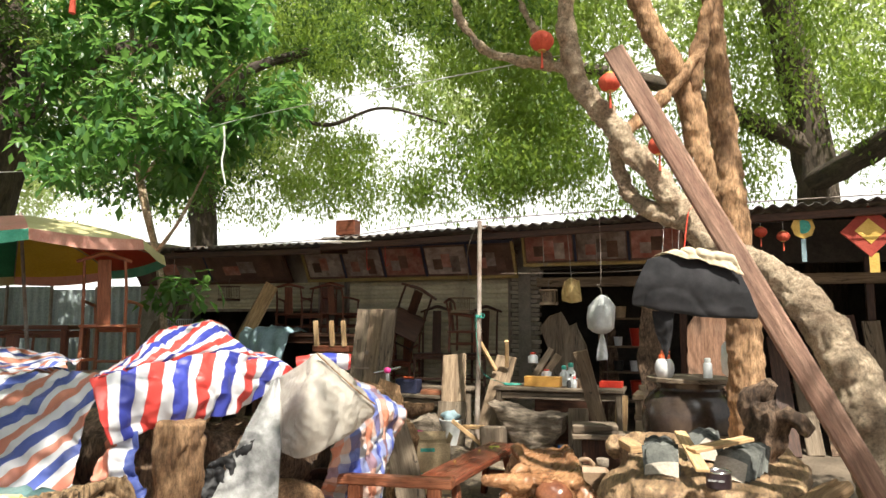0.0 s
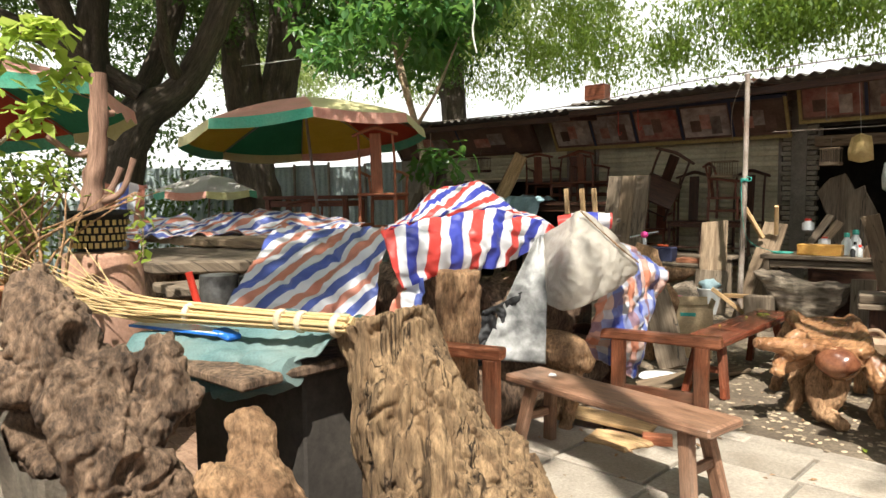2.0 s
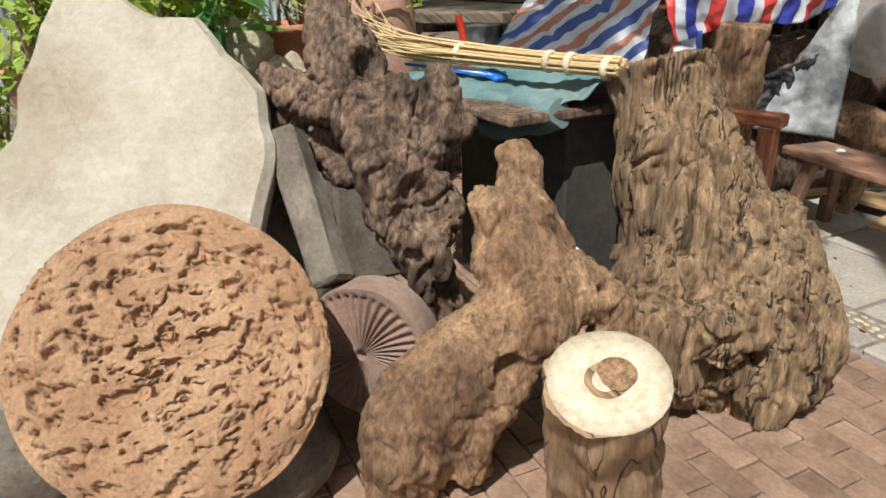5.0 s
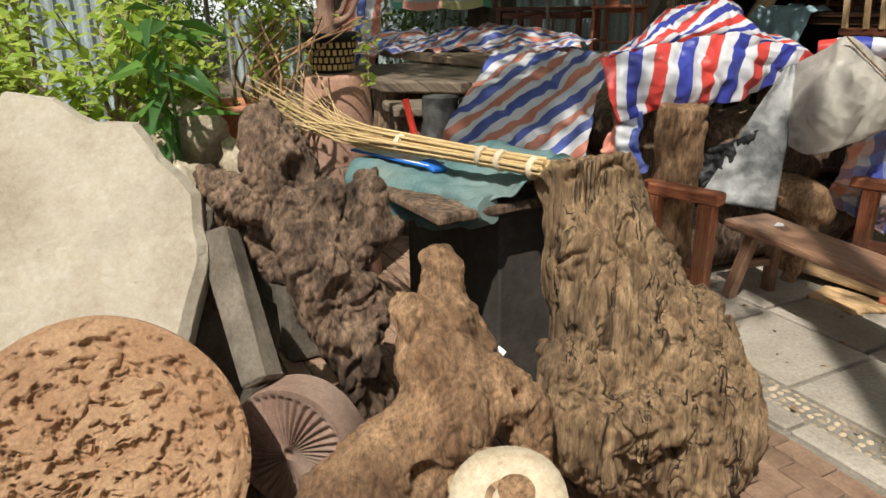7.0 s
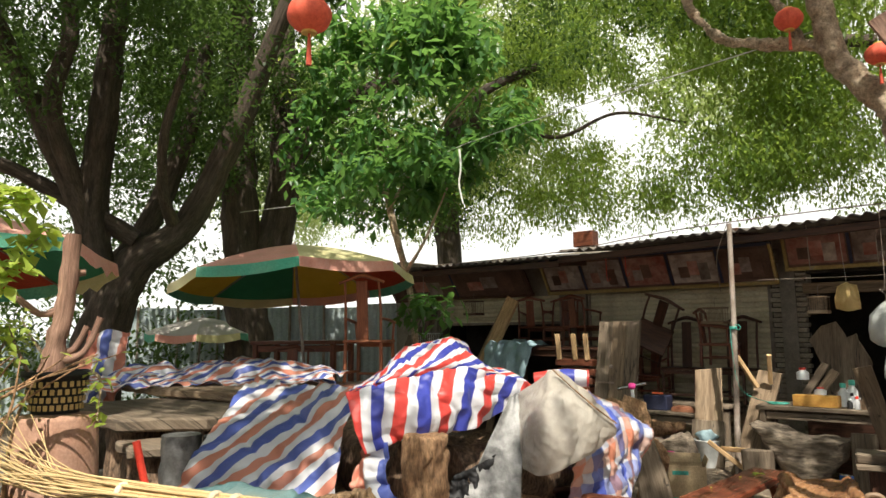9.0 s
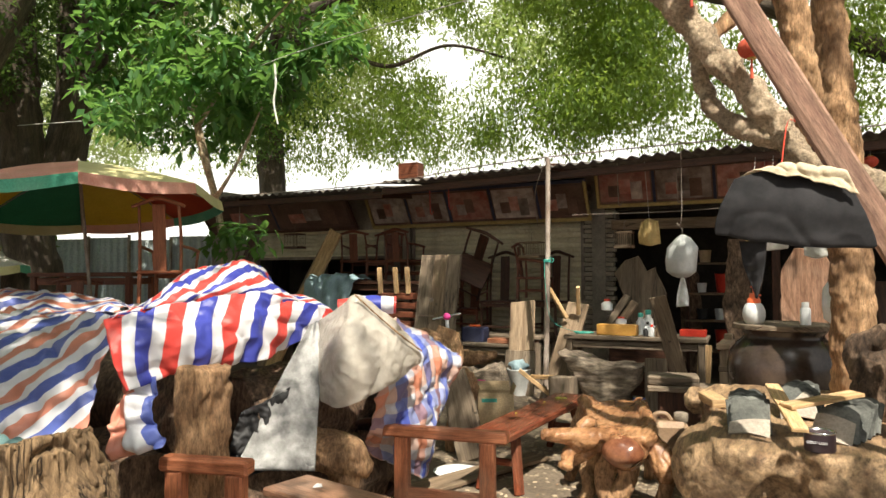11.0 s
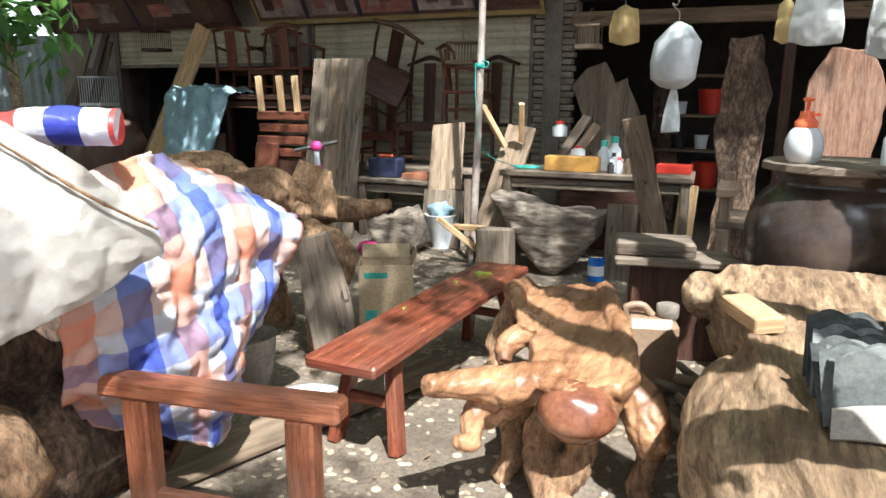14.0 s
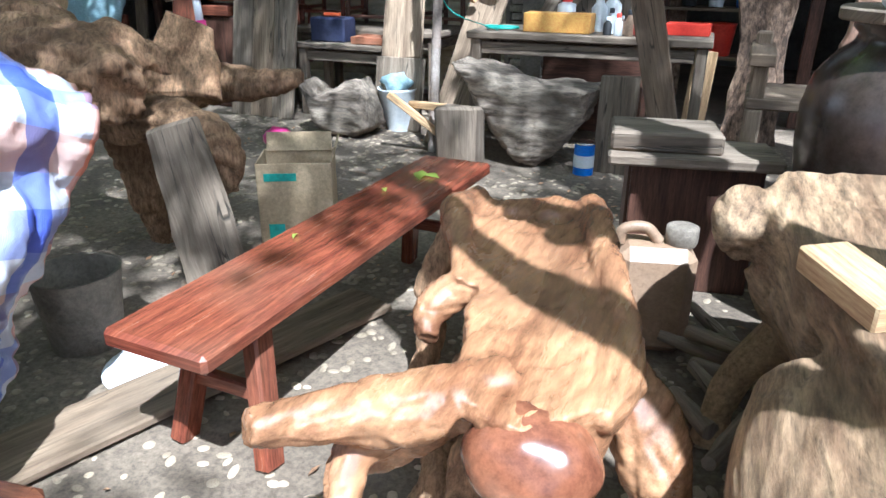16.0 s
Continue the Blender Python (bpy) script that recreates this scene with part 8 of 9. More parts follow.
def cage(at, w, h, label, mat_):
    ob = thing("bird_cage", at, label, "bird cage")
    x0, y0, z0 = at
    part("base", box(Shape(), (x0, y0, z0 + 0.02), (w, w * 0.8, 0.04), None, 0.004), mat_, ob)
    part("roof", box(Shape(), (x0, y0, z0 + h), (w, w * 0.8, 0.02), None, 0.004), mat_, ob)
    n = 9
    for i in range(n):
        x = x0 - w / 2 + w * (i + 0.5) / n
        for y in (-1, 1):
            part("bar", tube(Shape(), [(x, y0 + y * w * 0.38, z0 + 0.03), (x, y0 + y * w * 0.38, z0 + h)], [0.004, 0.004], 5, 1), mat_, ob)
    part("hook", tube(Shape(), [(x0, y0, z0 + h), (x0, y0, z0 + h + 0.12), (x0 + 0.03, y0, z0 + h + 0.15)], [0.004, 0.004, 0.004], 5, 3), M_steel, ob)
    return ob
cage((-1.72, 9.75, 1.78), 0.3, 0.22, "small bamboo cage hanging from the rafters", W['plank'])
cage((-7.05, 9.75, 1.3), 0.4, 0.38, "pale green and white bird cage on a bundle", M_whiteplastic)
cage((-0.32, 9.3, 1.88), 0.22, 0.2, "small bamboo bird cage hanging under the sign", W['plank'])
cage((-6.1, 9.9, 2.0), 0.3, 0.25, "dark bamboo cage hanging at the eave", W['dark'])
bundle = ball(Shape(), (-6.9, 9.7, 0.7), (0.55, 0.4, 0.55), None, 20, 12, 0.35, 4, 7)
single("covered_bundle", bundle, M_signdark, "dark covered bundle of goods", "bundle")
for k in range(7):
    plank("plank", (-7.7 - k * 0.1, 9.6 + random.uniform(-.2, .2), 0.0), (-7.3 - k * 0.12 + random.uniform(-.1, .2), 10.2, 1.9 + random.uniform(-.5, .5)), 0.12, 0.04, W[('dark', 'greyplank')[k % 2]], "dark scrap timber leaning in a stack")
for k in range(6):
    x = -6.6 + k * 0.33
    plank("plank", (x, 9.5 + random.uniform(0, .3), 0.0), (x + random.uniform(-.2, .2), 9.9, 0.8 + random.uniform(-.2, .5)), 0.14, 0.035, W[('plank', 'darkred', 'greyplank')[k % 3]], "offcut standing among the furniture")
st = thing("stacked_stools", (-3.6, 9.25, 0), "stack of red-brown stool frames with pale joints", "stool stack")
for k in range(4):
    part("frame", box(Shape(), (-3.6 + random.uniform(-.04, .04), 9.25, 0.85 + k * 0.13), (0.62, 0.3, 0.09), pose(0, 0, 0), 0.008), W['darkred'], st)
for x in (-3.82, -3.55, -3.35):
    part("peg", bar(Shape(), (x, 9.1, 1.28), (x - 0.03, 9.1, 1.66), 0.07, 0.04), W['fresh'], st, "pale wooden peg")
part("support", box(Shape(), (-3.6, 9.3, 0.4), (0.6, 0.35, 0.8), None, 0.01), W['dark'], st)
plank("plank", (-3.75, 8.9, 0.0), (-3.72, 9.05, 0.95), 0.3, 0.03, W['darkred'], "dark red board standing on end")
tk = thing("tool_case", (-2.45, 9.35, 0.62), "dark blue plastic tool case", "tool case")
part("case", box(Shape(), (-2.42, 9.35, 0.72), (0.34, 0.2, 0.2), None, 0.012), M_navy, tk)
part("handle", bar(Shape(), (-2.5, 9.35, 0.84), (-2.34, 9.35, 0.84), 0.03, 0.03), M_orangeplastic, tk)
table(-2.2, 9.4, 1.0, 0.5, 0.62, 0.05, W['greyplank'], "rough low plank bench", 0, 0.0, "low_bench")
single("wooden_tray", box(Shape(), (-1.98, 9.35, 0.65), (0.4, 0.25, 0.06), None, 0.006), W['orange'], "plain orange-brown wooden tray", "tray")

# work table goods
ybx = single("yellow_box", box(Shape(), (-0.31, 8.85, 0.895), (0.46, 0.16, 0.125), pose(0, 0, 0, 0, 0, 0), 0.004), M_orangebox, "plain yellow-orange box on the work table", "box")
single("red_box", box(Shape(), (0.52, 9.05, 0.87), (0.28, 0.16, 0.075), None, 0.004), M_redplastic, "flat red box on the work table", "box")


def jar_small(x, y, z, r, h, mat_, cap_, label):
    ob = thing("small_jar", (x, y, z), label, "jar")
    part("body", lathe(Shape(), [(r, 0), (r, h * 0.7), (r * 0.55, h * 0.85), (r * 0.5, h)], (x, y, z), 16), mat_, ob)
    part("cap", lathe(Shape(), [(r * 0.58, h * 0.95), (r * 0.58, h * 1.15), (r * 0.4, h * 1.18)], (x, y, z), 14), cap_, ob)
jar_small(-0.3, 9.0, 0.955, 0.065, 0.07, M_whiteplastic, M_redplastic, "white tub with a red lid")
jar_small(-0.08, 9.05, 0.83, 0.055, 0.22, M_greybag, M_greenplastic, "clear bottle with a green cap")
jar_small(0.0, 9.1, 0.83, 0.06, 0.25, M_greybag, M_greenplastic, "clear bottle with a teal cap")
for k in range(9):
    jar_small(0.03 + (k % 5) * 0.07, 8.8 + (k // 5) * 0.12, 0.83, 0.028, 0.1 + 0.02 * (k % 3), (M_black, M_whiteplastic, M_jerry, M_signred)[k % 4], (M_whiteplastic, M_redplastic, M_black)[k % 3], "small glue or varnish bottle")
single("cord_coil", tube(Shape(), [(-0.8, 8.78, 0.845), (-0.65, 8.75, 0.85), (-0.6, 8.85, 0.85), (-0.75, 8.88, 0.85), (-0.82, 8.8, 0.855), (-0.68, 8.77, 0.86)], [0.01] * 6, 8), M_greenplastic, "coil of teal cord on the work table", "cord")
jar_small(-0.55, 9.3, 1.1, 0.07, 0.12, M_whiteplastic, M_redplastic, "white paint pot with a red lid")
pc = thing("paint_can", (0.04, 8.35, 0), "blue and white paint can on the ground", "paint can")
part("body", lathe(Shape(), [(0.065, 0), (0.066, 0.01), (0.065, 0.2)], (0.04, 8.35, 0.004), 22), M_blue, pc)
part("label_band", lathe(Shape(), [(0.067, 0.05), (0.067, 0.13)], (0.04, 8.35, 0.004), 22), M_whiteplastic, pc, "white paper label")
part("lid", lathe(Shape(), [(0.066, 0.2), (0.068, 0.21), (0.06, 0.212), (0.001, 0.208)], (0.04, 8.35, 0.004), 22), M_chrome, pc)

# ---- inside the workshop ----
rough_slab("wood_slab", [(-0.28, 0), (0.25, 0), (0.3, 0.5), (0.16, 0.85), (0.05, 0.8), (-0.05, 1.0), (-0.25, 0.95), (-0.38, 0.75), (-0.2, 0.4)], 0.0, 0.06, W['greyplank'], "grey wavy-edged slab standing against the pier", Matrix.Translation((-0.2, 9.75, 0.8)) @ pose(0, 0, 0, 80, 0, 5), "wood slab", 2.0)
single("dark_crate", box(Shape(), (-0.2, 9.75, 0.4), (0.8, 0.4, 0.8), None, 0.01), W['dark'], "dark crate under a slab", "crate")
rough_slab("wood_slab", [(-0.28, 0), (0.25, 0), (0.22, 0.7), (0.3, 1.5), (0.18, 1.82), (-0.1, 1.84), (-0.22, 1.6), (-0.26, 0.9)], 0.0, 0.06, W['brownbench'], "tall brown raw-edged slab leaning", Matrix.Translation((1.68, 8.8, 0.0)) @ pose(0, 0, 0, 84, 0, 0), "wood slab", 5.0)
rough_slab("wood_slab", [(-0.2, 0), (0.2, 0), (0.16, 0.7), (0.22, 1.5), (0.1, 2.0), (-0.15, 1.98), (-0.22, 1.2), (-0.16, 0.6)], 0.0, 0.06, W['darkroot'], "tall dark slab standing in the doorway", Matrix.Translation((1.0, 9.7, 0.0)) @ pose(0, 0, 0, 86, 0, 0), "wood slab", 6.0)
rough_slab("wood_slab", [(-0.15, 0), (0.15, 0), (0.16, 1.0), (0.1, 1.7), (-0.15, 1.7)], 0.0, 0.05, W['darkroot'], "dark slab leaning inside the workshop", Matrix.Translation((0.15, 11.5, 0.0)) @ pose(0, 0, 0, 84, 0, 10), "wood slab", 7.0)
sf = thing("shelf_rack", (0.5, 11.6, 0), "dark wooden shelf rack with buckets and tins", "shelf")
for x in (0.1, 0.95):
    part("upright", bar(Shape(), (x, 11.6, 0), (x, 11.6, 2.1), 0.05, 0.3, 0.004, (0, 1, 0)), W['dark'], sf)
for z in (0.4, 0.85, 1.25, 1.7):
    part("board", box(Shape(), (0.52, 11.6, z), (0.9, 0.34, 0.03), None, 0.003), W['plank'], sf)
for x, z, r, m_ in ((0.62, 1.27, 0.14, M_redplastic), (0.62, 0.42, 0.15, M_redplastic), (0.3, 1.27, 0.07, M_whiteplastic), (0.3, 0.87, 0.08, M_black), (0.55, 0.87, 0.08, M_whiteplastic), (0.8, 0.87, 0.08, M_blue), (0.35, 1.72, 0.09, M_carton)):
    b_ = thing("bucket", (x, 11.55, z), "plastic bucket on the shelf", "bucket", "buckets on the shelf")
    part("body", lathe(Shape(), [(r * 0.8, 0), (r, r * 1.9), (r * 1.05, r * 2), (r * 0.9, r * 1.95), (r * 0.7, 0.02)], (x, 11.55, z), 20), m_, b_)
wb = thing("wood_armchair", (1.25, 8.1, 0), "heavy pale plank armchair beside the jar", "armchair")
for x in (0.98, 1.5):
    for y in (7.75, 8.2):
        part("leg", bar(Shape(), (x, y, 0), (x, y, 0.62 if y < 8 else 0.95), 0.08, 0.08, 0.01, (1, 0, 0)), W['plank'], wb)
    part("arm", bar(Shape(), (x, 7.68, 0.86), (x, 8.25, 0.86), 0.12, 0.06), W['plank'], wb)
    part("arm_post", bar(Shape(), (x, 7.75, 0.62), (x, 7.75, 0.83), 0.07, 0.07, 0.006, (1, 0, 0)), W['plank'], wb)
part("seat", box(Shape(), (1.24, 7.97, 0.65), (0.62, 0.52, 0.06), None, 0.01), W['plank'], wb)
for k in range(8):
    plank("plank", (2.6 + k * 0.28, 9.6 + random.uniform(0, .5), 0.0), (2.5 + k * 0.28, 10.3, 0.9 + random.uniform(0, 1.0)), 0.2, 0.05, W[('dark', 'greyplank', 'darkroot')[k % 3]], "dark board leaning in the workshop")
table(3.1, 11.5, 1.8, 0.8, 0.8, 0.05, W['dark'], "dark workbench in the workshop")

# ---- signs ----
def sign(x0, x1, zb, zt, yb, yt, panels, label, strip):
    """A tilted board with a frame, a lower strip and faded photo panels."""
    ob = thing("shop_sign", ((x0 + x1) / 2, yb, zb), label, "sign")
    m = frame_to((x0, (yb + yt) / 2, (zb + zt) / 2), (x1, (yb + yt) / 2, (zb + zt) / 2), (0, yt - yb, zt - zb))
    L, H = x1 - x0, math.hypot(yt - yb, zt - zb)
    part("board", box(Shape(), (0, 0, 0), (L, 0.03, H), m, 0.004), M_signdark, ob)
    for z, mt in ((-H / 2, strip), (H / 2, M_navy)):
        part("frame_rail", box(Shape(), (0, -0.02, z), (L + 0.05, 0.05, 0.05), m, 0.004), mt, ob)
    for x in (-L / 2, L / 2):
        part("frame_side", box(Shape(), (x, -0.021, 0), (0.04, 0.05, H), m, 0.004), strip, ob)
    w = L / len(panels)
    for k, mt in enumerate(panels):
        part("photo", box(Shape(), (-L / 2 + w * (k + 0.5), -0.02, 0.0), (w * 0.9, 0.006, H * 0.78), m, 0.002), mt, ob, "faded furniture photograph")
        if k:
            part("divider", box(Shape(), (-L / 2 + w * k, -0.021, 0), (0.04, 0.012, H * 0.9), m, 0.002), M_navy, ob)
        for j in range(3):
            part("picture_shape", box(Shape(), (-L / 2 + w * (k + 0.3 + 0.2 * j), -0.025, -0.06 + 0.06 * (j % 2)), (w * 0.2, 0.003, H * (0.3 + 0.08 * j)), m, 0.001), (M_signdark, M_photored, M_photo)[(j + k) % 3], ob)
    return ob
sign(-8.5, -5.1, 2.36, 2.86, 10.35, 10.0, (M_signdark, M_signdark), "long dark faded shop sign with worn picture", W['dark'])
sign(-4.75, -1.05, 2.36, 2.88, 10.35, 10.05, (M_photo, M_photo, M_photored, M_photo, M_signdark), "tilted shop sign of faded furniture photographs", M_yellowframe)
sign(-0.9, 2.2, 2.52, 3.02, 10.3, 10.1, (M_photored, M_photo, M_photored, M_signdark), "faded shop sign with reddish photographs", M_yellowframe)
sg = thing("fortune_sign", (3.43, 9.0, 2.64), "red diamond New Year plaque edged in gold", "plaque")
part("plate", box(Shape(), (0, 0, 0), (0.42, 0.02, 0.42), pose(3.43, 9.0, 2.68, 0, 45, 0), 0.004), M_signred, sg)
part("gold_mark", box(Shape(), (0, -0.014, 0), (0.22, 0.004, 0.2), pose(3.43, 9.0, 2.68, 0, 45, 0), 0.002), M_gold, sg)
part("tag", box(Shape(), (3.46, 9.0, 2.32), (0.1, 0.012, 0.22), None, 0.002), M_gold, sg, "gold hanging tag")
part("string", tube(Shape(), [(3.43, 9.0, 2.95), (3.43, 9.0, 3.0)], [0.003, 0.003], 5, 1), M_string, sg)
bg = thing("octagon_charm", (2.76, 9.0, 2.76), "yellow octagonal charm hanging at the eave", "charm")
part("plate", lathe(Shape(), [(0.14, -0.008), (0.14, 0.008)], (0, 0, 0), 8, pose(2.76, 9.0, 2.76, 90, 0, 22)), M_gold, bg)
part("disc", lathe(Shape(), [(0.08, -0.01), (0.08, 0.012)], (0, 0, 0), 20, pose(2.76, 8.99, 2.76, 90)), M_greenplastic, bg)
part("tail", bar(Shape(), (2.76, 9.0, 2.62), (2.76, 9.0, 2.35), 0.05, 0.01, 0.002, (0, 1, 0)), M_bluecloth, bg)

# ---- lanterns ----
def lantern(at, r, label, up):
    ob = thing("lantern", at, label, "lantern", "hanging lanterns")
    x, y, z = at
    n = 12
    sh = Shape()
    vs, fs, uv = [], [], []
    seg, rows = 48, 12
    for i in range(rows + 1):
        a = -1.25 + 2.5 * i / rows
        for k in range(seg):
            t = 2 * math.pi * k / seg
            rr = r * math.cos(a) * (1 - 0.05 * (0.5 + 0.5 * math.cos(t * n)))
            vs.append((x + rr * math.cos(t), y + rr * math.sin(t), z + r * 0.78 * math.sin(a) / math.sin(1.25)))
    for i in range(rows):
        for k in range(seg):
            k2 = (k + 1) % seg
            fs.append([i * seg + k, i * seg + k2, (i + 1) * seg + k2, (i + 1) * seg + k])
            uv.append([(0, 0)] * 4)
    sh.add(vs, fs, uv, True)
    part("paper_body", sh, M_lantern, ob)
    for s in (-1, 1):
        part("gold_collar", lathe(Shape(), [(r * 0.34, -r * 0.06), (r * 0.36, 0), (r * 0.3, r * 0.08)], (x, y, z + s * r * 0.8), 18), M_gold, ob, "gold collar")
    part("tassel", tube(Shape(), [(x, y, z - r * 0.85), (x, y, z - r * 1.6), (x, y, z - r * 2.3)], [r * 0.05, r * 0.1, r * 0.13], 8, 3), M_lantern, ob, "red tassel")
    part("cord", tube(Shape(), [(x, y, z + r * 0.8), (x, y, z + up)], [0.003, 0.003], 5, 1), M_string, ob)
    return ob
lantern((0.65, 4.85, 3.71), 0.09, "faded red paper lantern hung on the pale tree", 0.2)
lantern((1.14, 4.8, 3.32), 0.08, "faded red paper lantern hung on the pale tree", 0.3)
lantern((1.46, 4.75, 2.83), 0.075, "faded red paper lantern hung on the pale tree", 0.2)
lantern((1.67, 4.7, 2.52), 0.06, "faded red paper lantern hung on the pale tree", 0.2)
lantern((-0.22, 1.65, 2.89), 0.085, "faded red paper lantern with gold bands on a wire", 1.0)
lantern((2.31, 9.0, 2.72), 0.075, "small red lantern hanging at the eave", 0.2)
lantern((2.55, 9.0, 2.66), 0.075, "small red lantern hanging at the eave", 0.28)

# ---- hanging cloth and bags ----
sh = Shape()
sheet(sh, [[(1.43, 3.93, 2.0), (1.55, 3.95, 2.03), (1.7, 3.96, 2.02), (1.87, 3.96, 1.98)], [(1.37, 3.9, 1.87), (1.53, 3.9, 1.88), (1.72, 3.9, 1.87), (1.93, 3.92, 1.83)], [(1.345, 3.92, 1.775), (1.5, 3.91, 1.75), (1.74, 3.91, 1.72), (1.97, 3.93, 1.70)], [(1.36, 3.93, 1.75), (1.5, 3.92, 1.72), (1.74, 3.92, 1.685), (1.95, 3.94, 1.68)]], 90, 60, 0.006, 5, 51.0, 0.005, 0, 27)
shirt = thing("black_shirt", (1.6, 3.92, 1.7), "black shirt hanging from the tree to dry", "shirt")
thick(part("shirt_body", sh, M_blackcloth, shirt))
sh = Shape()
sheet(sh, [[(1.44, 3.96, 1.72), (1.56, 3.95, 1.72)], [(1.46, 3.96, 1.6), (1.55, 3.95, 1.62)], [(1.50, 3.97, 1.48), (1.52, 3.96, 1.46)]], 14, 20, 0.012, 8, 53.0, 0.01, 0, 40)
thick(part("sleeve", sh, M_blackcloth, shirt, "dangling black sleeve"))
sh = Shape()
sheet(sh, [[(1.45, 4.0, 2.02), (1.64, 4.02, 2.06), (1.84, 4.0, 2.02)], [(1.52, 3.93, 2.035), (1.66, 3.92, 2.05), (1.87, 3.92, 2.0)], [(1.62, 3.9, 2.0), (1.74, 3.89, 1.98), (1.91, 3.9, 1.90)]], 40, 30, 0.014, 11, 55.0, 0.006)
thick(single("cream_cloth", sh, M_cream, "cream cloth draped over the black shirt", "cloth"))
single("shirt_cord", tube(Shape(), [(1.62, 3.95, 2.04), (1.64, 4.3, 2.3), (1.66, 4.85, 2.42)], [0.003] * 3, 5), M_redplastic, "thin red cord holding the shirt", "cord")


def bag(at, r, h, tail, label, mat_, up):
    """A tied plastic bag with a pinched neck and a hanging tail."""
    ob = thing("plastic_bag", at, label, "bag")
    x, y, z = at
    part("pouch", lathe(Shape(), [(0.012, h), (r * 0.35, h * 0.93), (r * 0.85, h * 0.7), (r, h * 0.4), (r * 0.95, h * 0.15), (r * 0.5, 0.02), (0.02, 0)], at, 28, None, r * 0.3, True, x), mat_, ob)
    if tail:
        s = Shape()
        sheet(s, [[(x - 0.015, y, z + 0.01), (x + 0.015, y, z + 0.01)], [(x - 0.05, y - 0.02, z - tail * 0.5), (x + 0.05, y, z - tail * 0.5)], [(x - 0.07, y, z - tail), (x + 0.06, y - 0.02, z - tail * 0.95)]], 14, 18, 0.015, 8, 3.0, 0.015, 0, 60)
        thick(part("tail", s, mat_, ob), 0.002)
    part("hook", tube(Shape(), [(x, y, z + h - 0.005), (x, y, z + h + 0.06), (x - 0.05, y, z + h + 0.12), (x, y, z + h + 0.18), (x, y, z + up)], [0.004] * 5, 6), M_steel, ob)
    return ob
bag((0.58, 7.95, 1.52), 0.17, 0.44, 0.3, "white plastic bag hung from a wire hanger", M_greybag, 1.4)
bag((1.9, 6.25, 1.18), 0.12, 0.4, 0, "clear plastic bag with red print hung on the dead tree", M_greybag, 0.9)
for x, y, z, w, h, m_, nm in ((0.0, 9.25, 1.9, 0.26, 0.3, M_yellowcloth, "yellow cloth hung up to dry"), (1.4, 7.95, 1.78, 0.3, 0.32, M_white, "white cloth apron hung up to dry"), (1.78, 7.95, 1.7, 0.2, 0.4, M_white, "white rag hung beside the apron"), (1.22, 8.0, 1.8, 0.1, 0.25, M_yellowcloth, "yellowed glove hung by the apron")):
    sh = Shape()
    sheet(sh, [[(x - w / 2 * 0.8, y, z + h), (x, y, z + h + 0.03), (x + w / 2 * 0.8, y, z + h)], [(x - w / 2, y - 0.04, z + h * 0.5), (x, y - 0.06, z + h * 0.5), (x + w / 2, y - 0.04, z + h * 0.5)], [(x - w / 2, y - 0.02, z + 0.03), (x, y - 0.03, z), (x + w / 2, y - 0.02, z + 0.02)]], 24, 24, 0.015, 7, x, 0.014, 0, 35)
    ob = single("hung_cloth", sh, m_, nm, "cloth")
    thick(ob)
    single("hanging_cord", tube(Shape(), [(x, y, z + h + 0.005), (x, 9.0, 2.9)], [0.003, 0.003], 5, 1), M_string, "thin cord tied to the eave", "cord")
single("clothes_line", tube(Shape(), [(-0.9, 9.0, 2.3), (0.6, 8.6, 2.26), (2.2, 8.2, 2.3)], [0.004] * 3, 5), M_steel, "wire line under the eave", "wire")
single("wire", tube(Shape(), [(-9, 6.6, 3.8), (-6, 6.9, 3.75), (-3.4, 6.4, 3.95), (0.86, 5.0, 3.65)], [0.005] * 4, 5), M_string, "pale wire strung between the trees", "wire")
single("white_cord", tube(Shape(), [(-3.55, 6.5, 3.94), (-3.53, 6.5, 3.7), (-3.56, 6.5, 3.5), (-3.5, 6.5, 3.25)], [0.014, 0.012, 0.012, 0.01], 6), M_string, "white ribbon knotted on the wire", "cord")
single("wire", tube(Shape(), [(-1.15, 8.75, 3.0), (-1.35, 8.9, 2.6), (-1.5, 9.4, 2.2)], [0.005] * 3, 5), M_steel, "stay wire from the steel pole", "wire")
single("wire", tube(Shape(), [(-8.5, 8.9, 2.86), (-4, 8.8, 2.84), (-1.1, 8.78, 3.02), (5, 8.75, 3.06)], [0.008] * 4, 5), M_steel, "cable along the eave", "wire")
single("roof_box", box(Shape(), (-3.6, 9.6, 3.12), (0.34, 0.2, 0.24), None, 0.01), W['darkred'], "faded red box on the roof", "box")
for x, z, L in ((-6.6, 2.75, 0.5), (-3.0, 2.8, 0.35), (-2.7, 2.8, 0.3), (-0.35, 2.95, 0.5), (0.35, 2.9, 0.45), (1.3, 2.95, 0.5)):
    single("wire_hook", tube(Shape(), [(x, 9.1, z), (x + 0.01, 9.1, z - L), (x + 0.04, 9.1, z - L - 0.04), (x + 0.06, 9.1, z - L)], [0.006, 0.006, 0.005, 0.005], 6), M_redplastic if x < -2 and x > -6 else M_steel, "wire hook hanging from the eave", "hook")
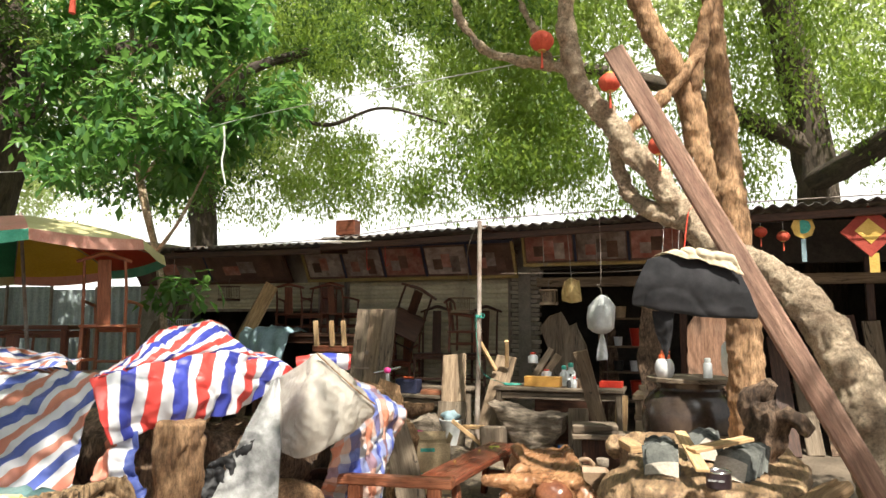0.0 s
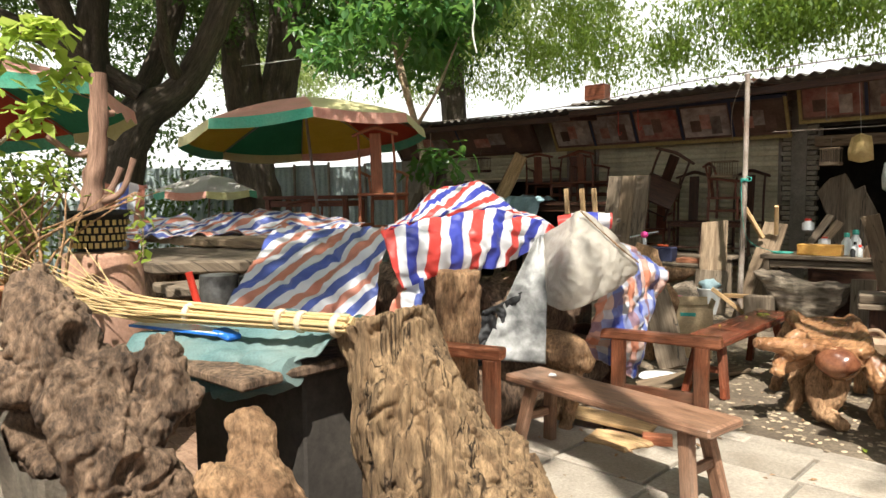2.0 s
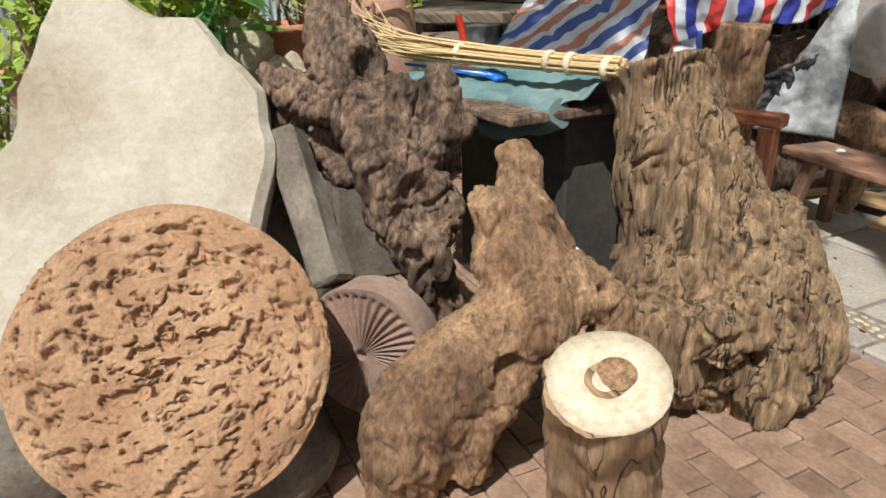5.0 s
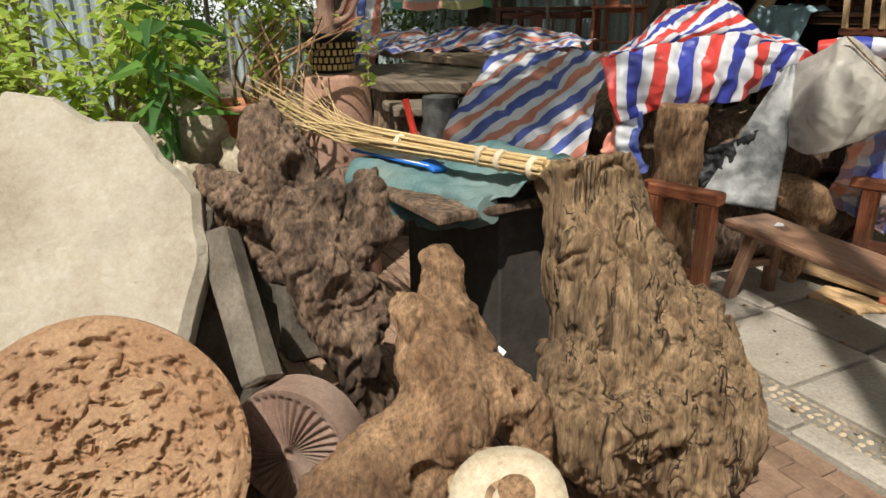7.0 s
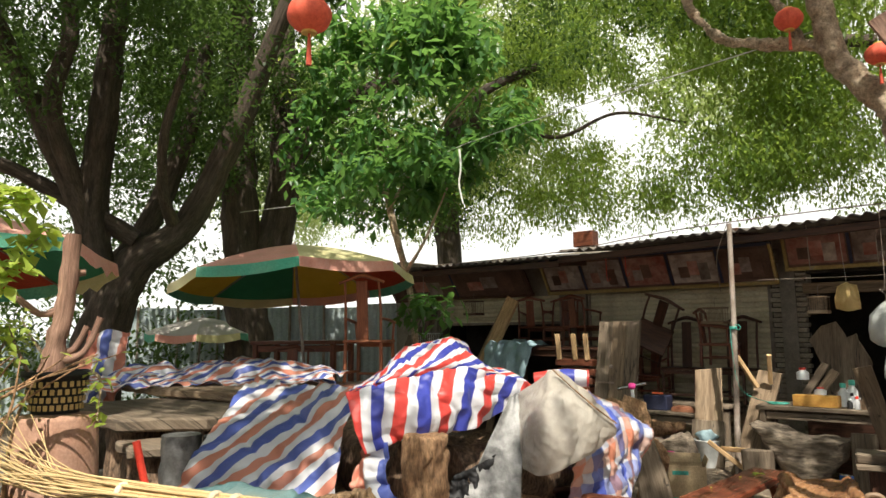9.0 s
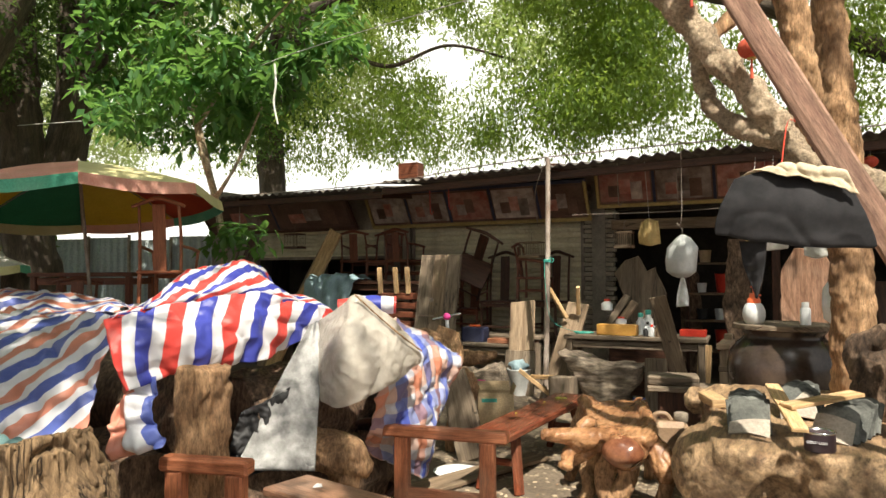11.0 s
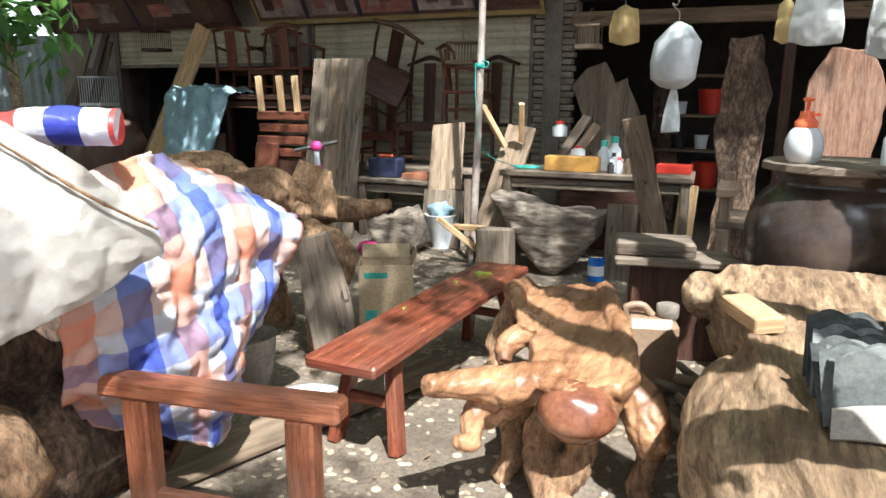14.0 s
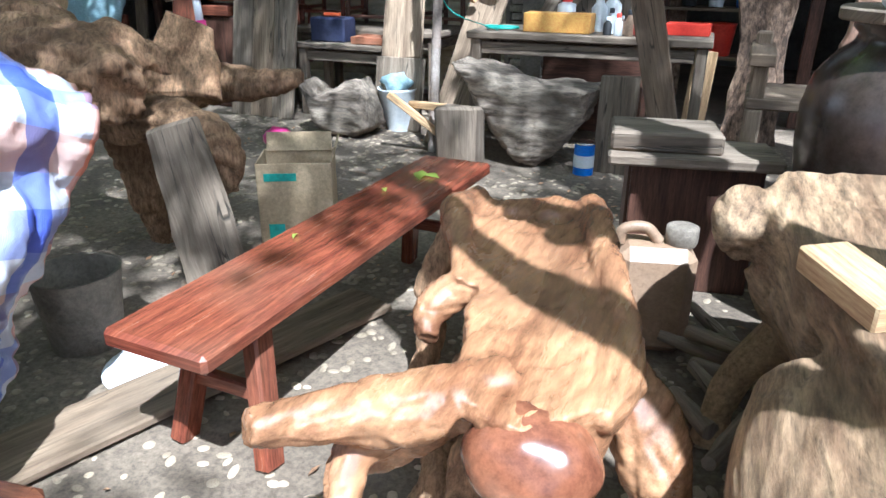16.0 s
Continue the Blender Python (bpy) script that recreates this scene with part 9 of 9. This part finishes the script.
single("drift_root", tube(tube(Shape(), [(2.02, 5.3, 0.7), (2.06, 5.25, 0.95), (2.0, 5.3, 1.12), (2.1, 5.25, 1.26)], [0.12, 0.13, 0.1, 0.05], 20, 7, 0.45, 8, 0.1, 5, True, 1.0, 3), [(2.05, 5.3, 0.9), (2.2, 5.2, 1.02), (2.32, 5.15, 0.95)], [0.09, 0.08, 0.05], 16, 6, 0.4, 8), W['darkroot'], "dark red twisted root carving on the log table", "root carving")
single("bark_shell", tube(Shape(), [(2.35, 4.5, 0.72), (2.2, 4.3, 0.6), (2.25, 4.1, 0.2), (2.3, 4.0, 0.0)], [0.14, 0.16, 0.14, 0.12], 18, 6, 0.25, 5, 0.08, 5, True, 0.5), W['log'], "curved shell of bark beside the log table", "bark")
for k in range(10):
    a = Vector((1.0 + random.uniform(-.15, .2), 6.0 + random.uniform(-.25, .3), 0.04 + 0.03 * (k % 4)))
    b = a + Vector((random.uniform(-.35, .35), random.uniform(-.4, .4), random.uniform(0, .1)))
    single("scrap_stick", tube(Shape(), [a, (a + b) / 2, b], [0.03, 0.028, 0.02], 8, 3, 0.15, 8), W['greyplank'], "grey scrap stick on the ground", "stick")
for k, (x, y, z, s, r) in enumerate(((-0.25, 6.45, 0.463, 0.13, 20), (-0.18, 6.5, 0.463, 0.1, 80), (-0.3, 6.25, 0.463, 0.05, 40), (-0.35, 5.7, 0.463, 0.04, 10), (0.46, 5.95, 0.51, 0.06, 30), (0.55, 5.5, 0.49, 0.05, 70), (0.9, 4.6, 0.01, 0.07, 20), (-0.1, 4.7, 0.01, 0.06, 50))):
    s_ = Shape()
    sheet(s_, [[(0, 0, 0), (0, 0.001, 0)], [(-s * 0.22, s * 0.4, 0.008), (s * 0.22, s * 0.4, 0.01)], [(-0.002, s, 0.0), (0.002, s, 0.0)]], 4, 6, 0.002, 5, k)
    o = single("fallen_leaf", s_, L_young, "fresh green leaf fallen on a surface", "leaf")
    o.matrix_basis = pose(x, y, z, 0, 0, r)
single("paper_scrap", slab(Shape(), [(-0.02, -0.03), (0.03, -0.02), (0.02, 0.03), (-0.01, 0.04)], 0.004, pose(-0.59, 3.51, 0.462, 0, 0, 30), 0.001), M_whiteplastic, "torn scrap of white paper on the bench", "paper")
single("paper_scrap", slab(Shape(), [(-0.02, -0.03), (0.02, -0.02), (0.02, 0.03), (-0.01, 0.03)], 0.004, pose(0.07, 1.17, 0.60, 50, 30, 30), 0.001), M_whiteplastic, "torn scrap of white paper on the root", "paper")

# ---- paving pieces last ----
paving()
fl = bpy.data.objects["floor"]
pm = [pebble_mesh(k) for k in range(6)]
prng = random.Random(5)
rest = Shape()
count = 0
near = Shape()
strip = bpy.data.objects["pavement"]
for k in range(5200):
    x, y = prng.uniform(-3.2, 2.6), prng.uniform(4.52, 9.6)
    if y > 6.3 and noise.noise(Vector((x * 0.7, y * 0.7, 3))) < -0.3:
        continue
    r = prng.uniform(0.011, 0.025)
    m = pose(x, y, 0.001, prng.uniform(-8, 8), prng.uniform(-8, 8), prng.uniform(0, 360)) @ Matrix.Diagonal((r, r * prng.uniform(0.6, 0.9), r * 0.5, 1))
    if count < 290 and -0.6 < x < 1.0 and 4.5 < y < 5.6:
        o = part("pebble", pm[k % 6], None)
        o.parent = fl
        o.matrix_basis = placed(fl).inverted() @ m
        count += 1
    else:
        me = pm[k % 6]
        vs = [m @ v.co for v in me.vertices]
        fs = [list(p.vertices) for p in me.polygons]
        rest.add(vs, fs, [[(0, 0)] * len(f) for f in fs], True)
tagged(part("pebbles", rest, M_pebble, fl), "pebbles set in the concrete", kind="stuff")
rest = Shape()
count = 0
for i in range(90):
    for j in range(5):
        x = -1.2 + i * 0.046 + prng.uniform(-.008, .008)
        y = 2.61 + j * 0.043 - 0.06 * x + prng.uniform(-.006, .006)
        r = prng.uniform(0.015, 0.021)
        m = pose(x, y, -0.006, prng.uniform(-8, 8), prng.uniform(-8, 8), prng.uniform(0, 360)) @ Matrix.Diagonal((r, r * prng.uniform(0.6, 0.9), r * 0.5, 1))
        if count < 280 and -0.4 < x < 1.2:
            o = part("pebble", pm[(i + j) % 6], None)
            o.parent = strip
            o.matrix_basis = Matrix.Translation((0, -3.5, 0)) @ m
            count += 1
        else:
            me = pm[(i + j) % 6]
            fs = [list(p.vertices) for p in me.polygons]
            rest.add([m @ v.co for v in me.vertices], fs, [[(0, 0)] * len(f) for f in fs], True)
tagged(part("pebbles", rest, M_pebble, strip), "pebble mosaic strip", kind="stuff")
lit = Shape()
for k in range(420):
    x, y = prng.uniform(-2.5, 2.4), prng.uniform(2.6, 9.5)
    a = prng.uniform(0.01, 0.03)
    m = pose(x, y, 0.014, prng.uniform(-20, 20), prng.uniform(-20, 20), prng.uniform(0, 360))
    lit.add([m @ Vector(p) for p in ((-a, 0, 0), (0, a * 0.45, 0.003), (a, 0, 0), (0, -a * 0.45, 0.003))], [[0, 1, 2, 3]], [[(0, 0), (0, a), (a, a), (a, 0)]])
tagged(part("leaf_litter", lit, W['root']), "dry leaf litter and wood chips on the ground", "litter", kind="stuff")
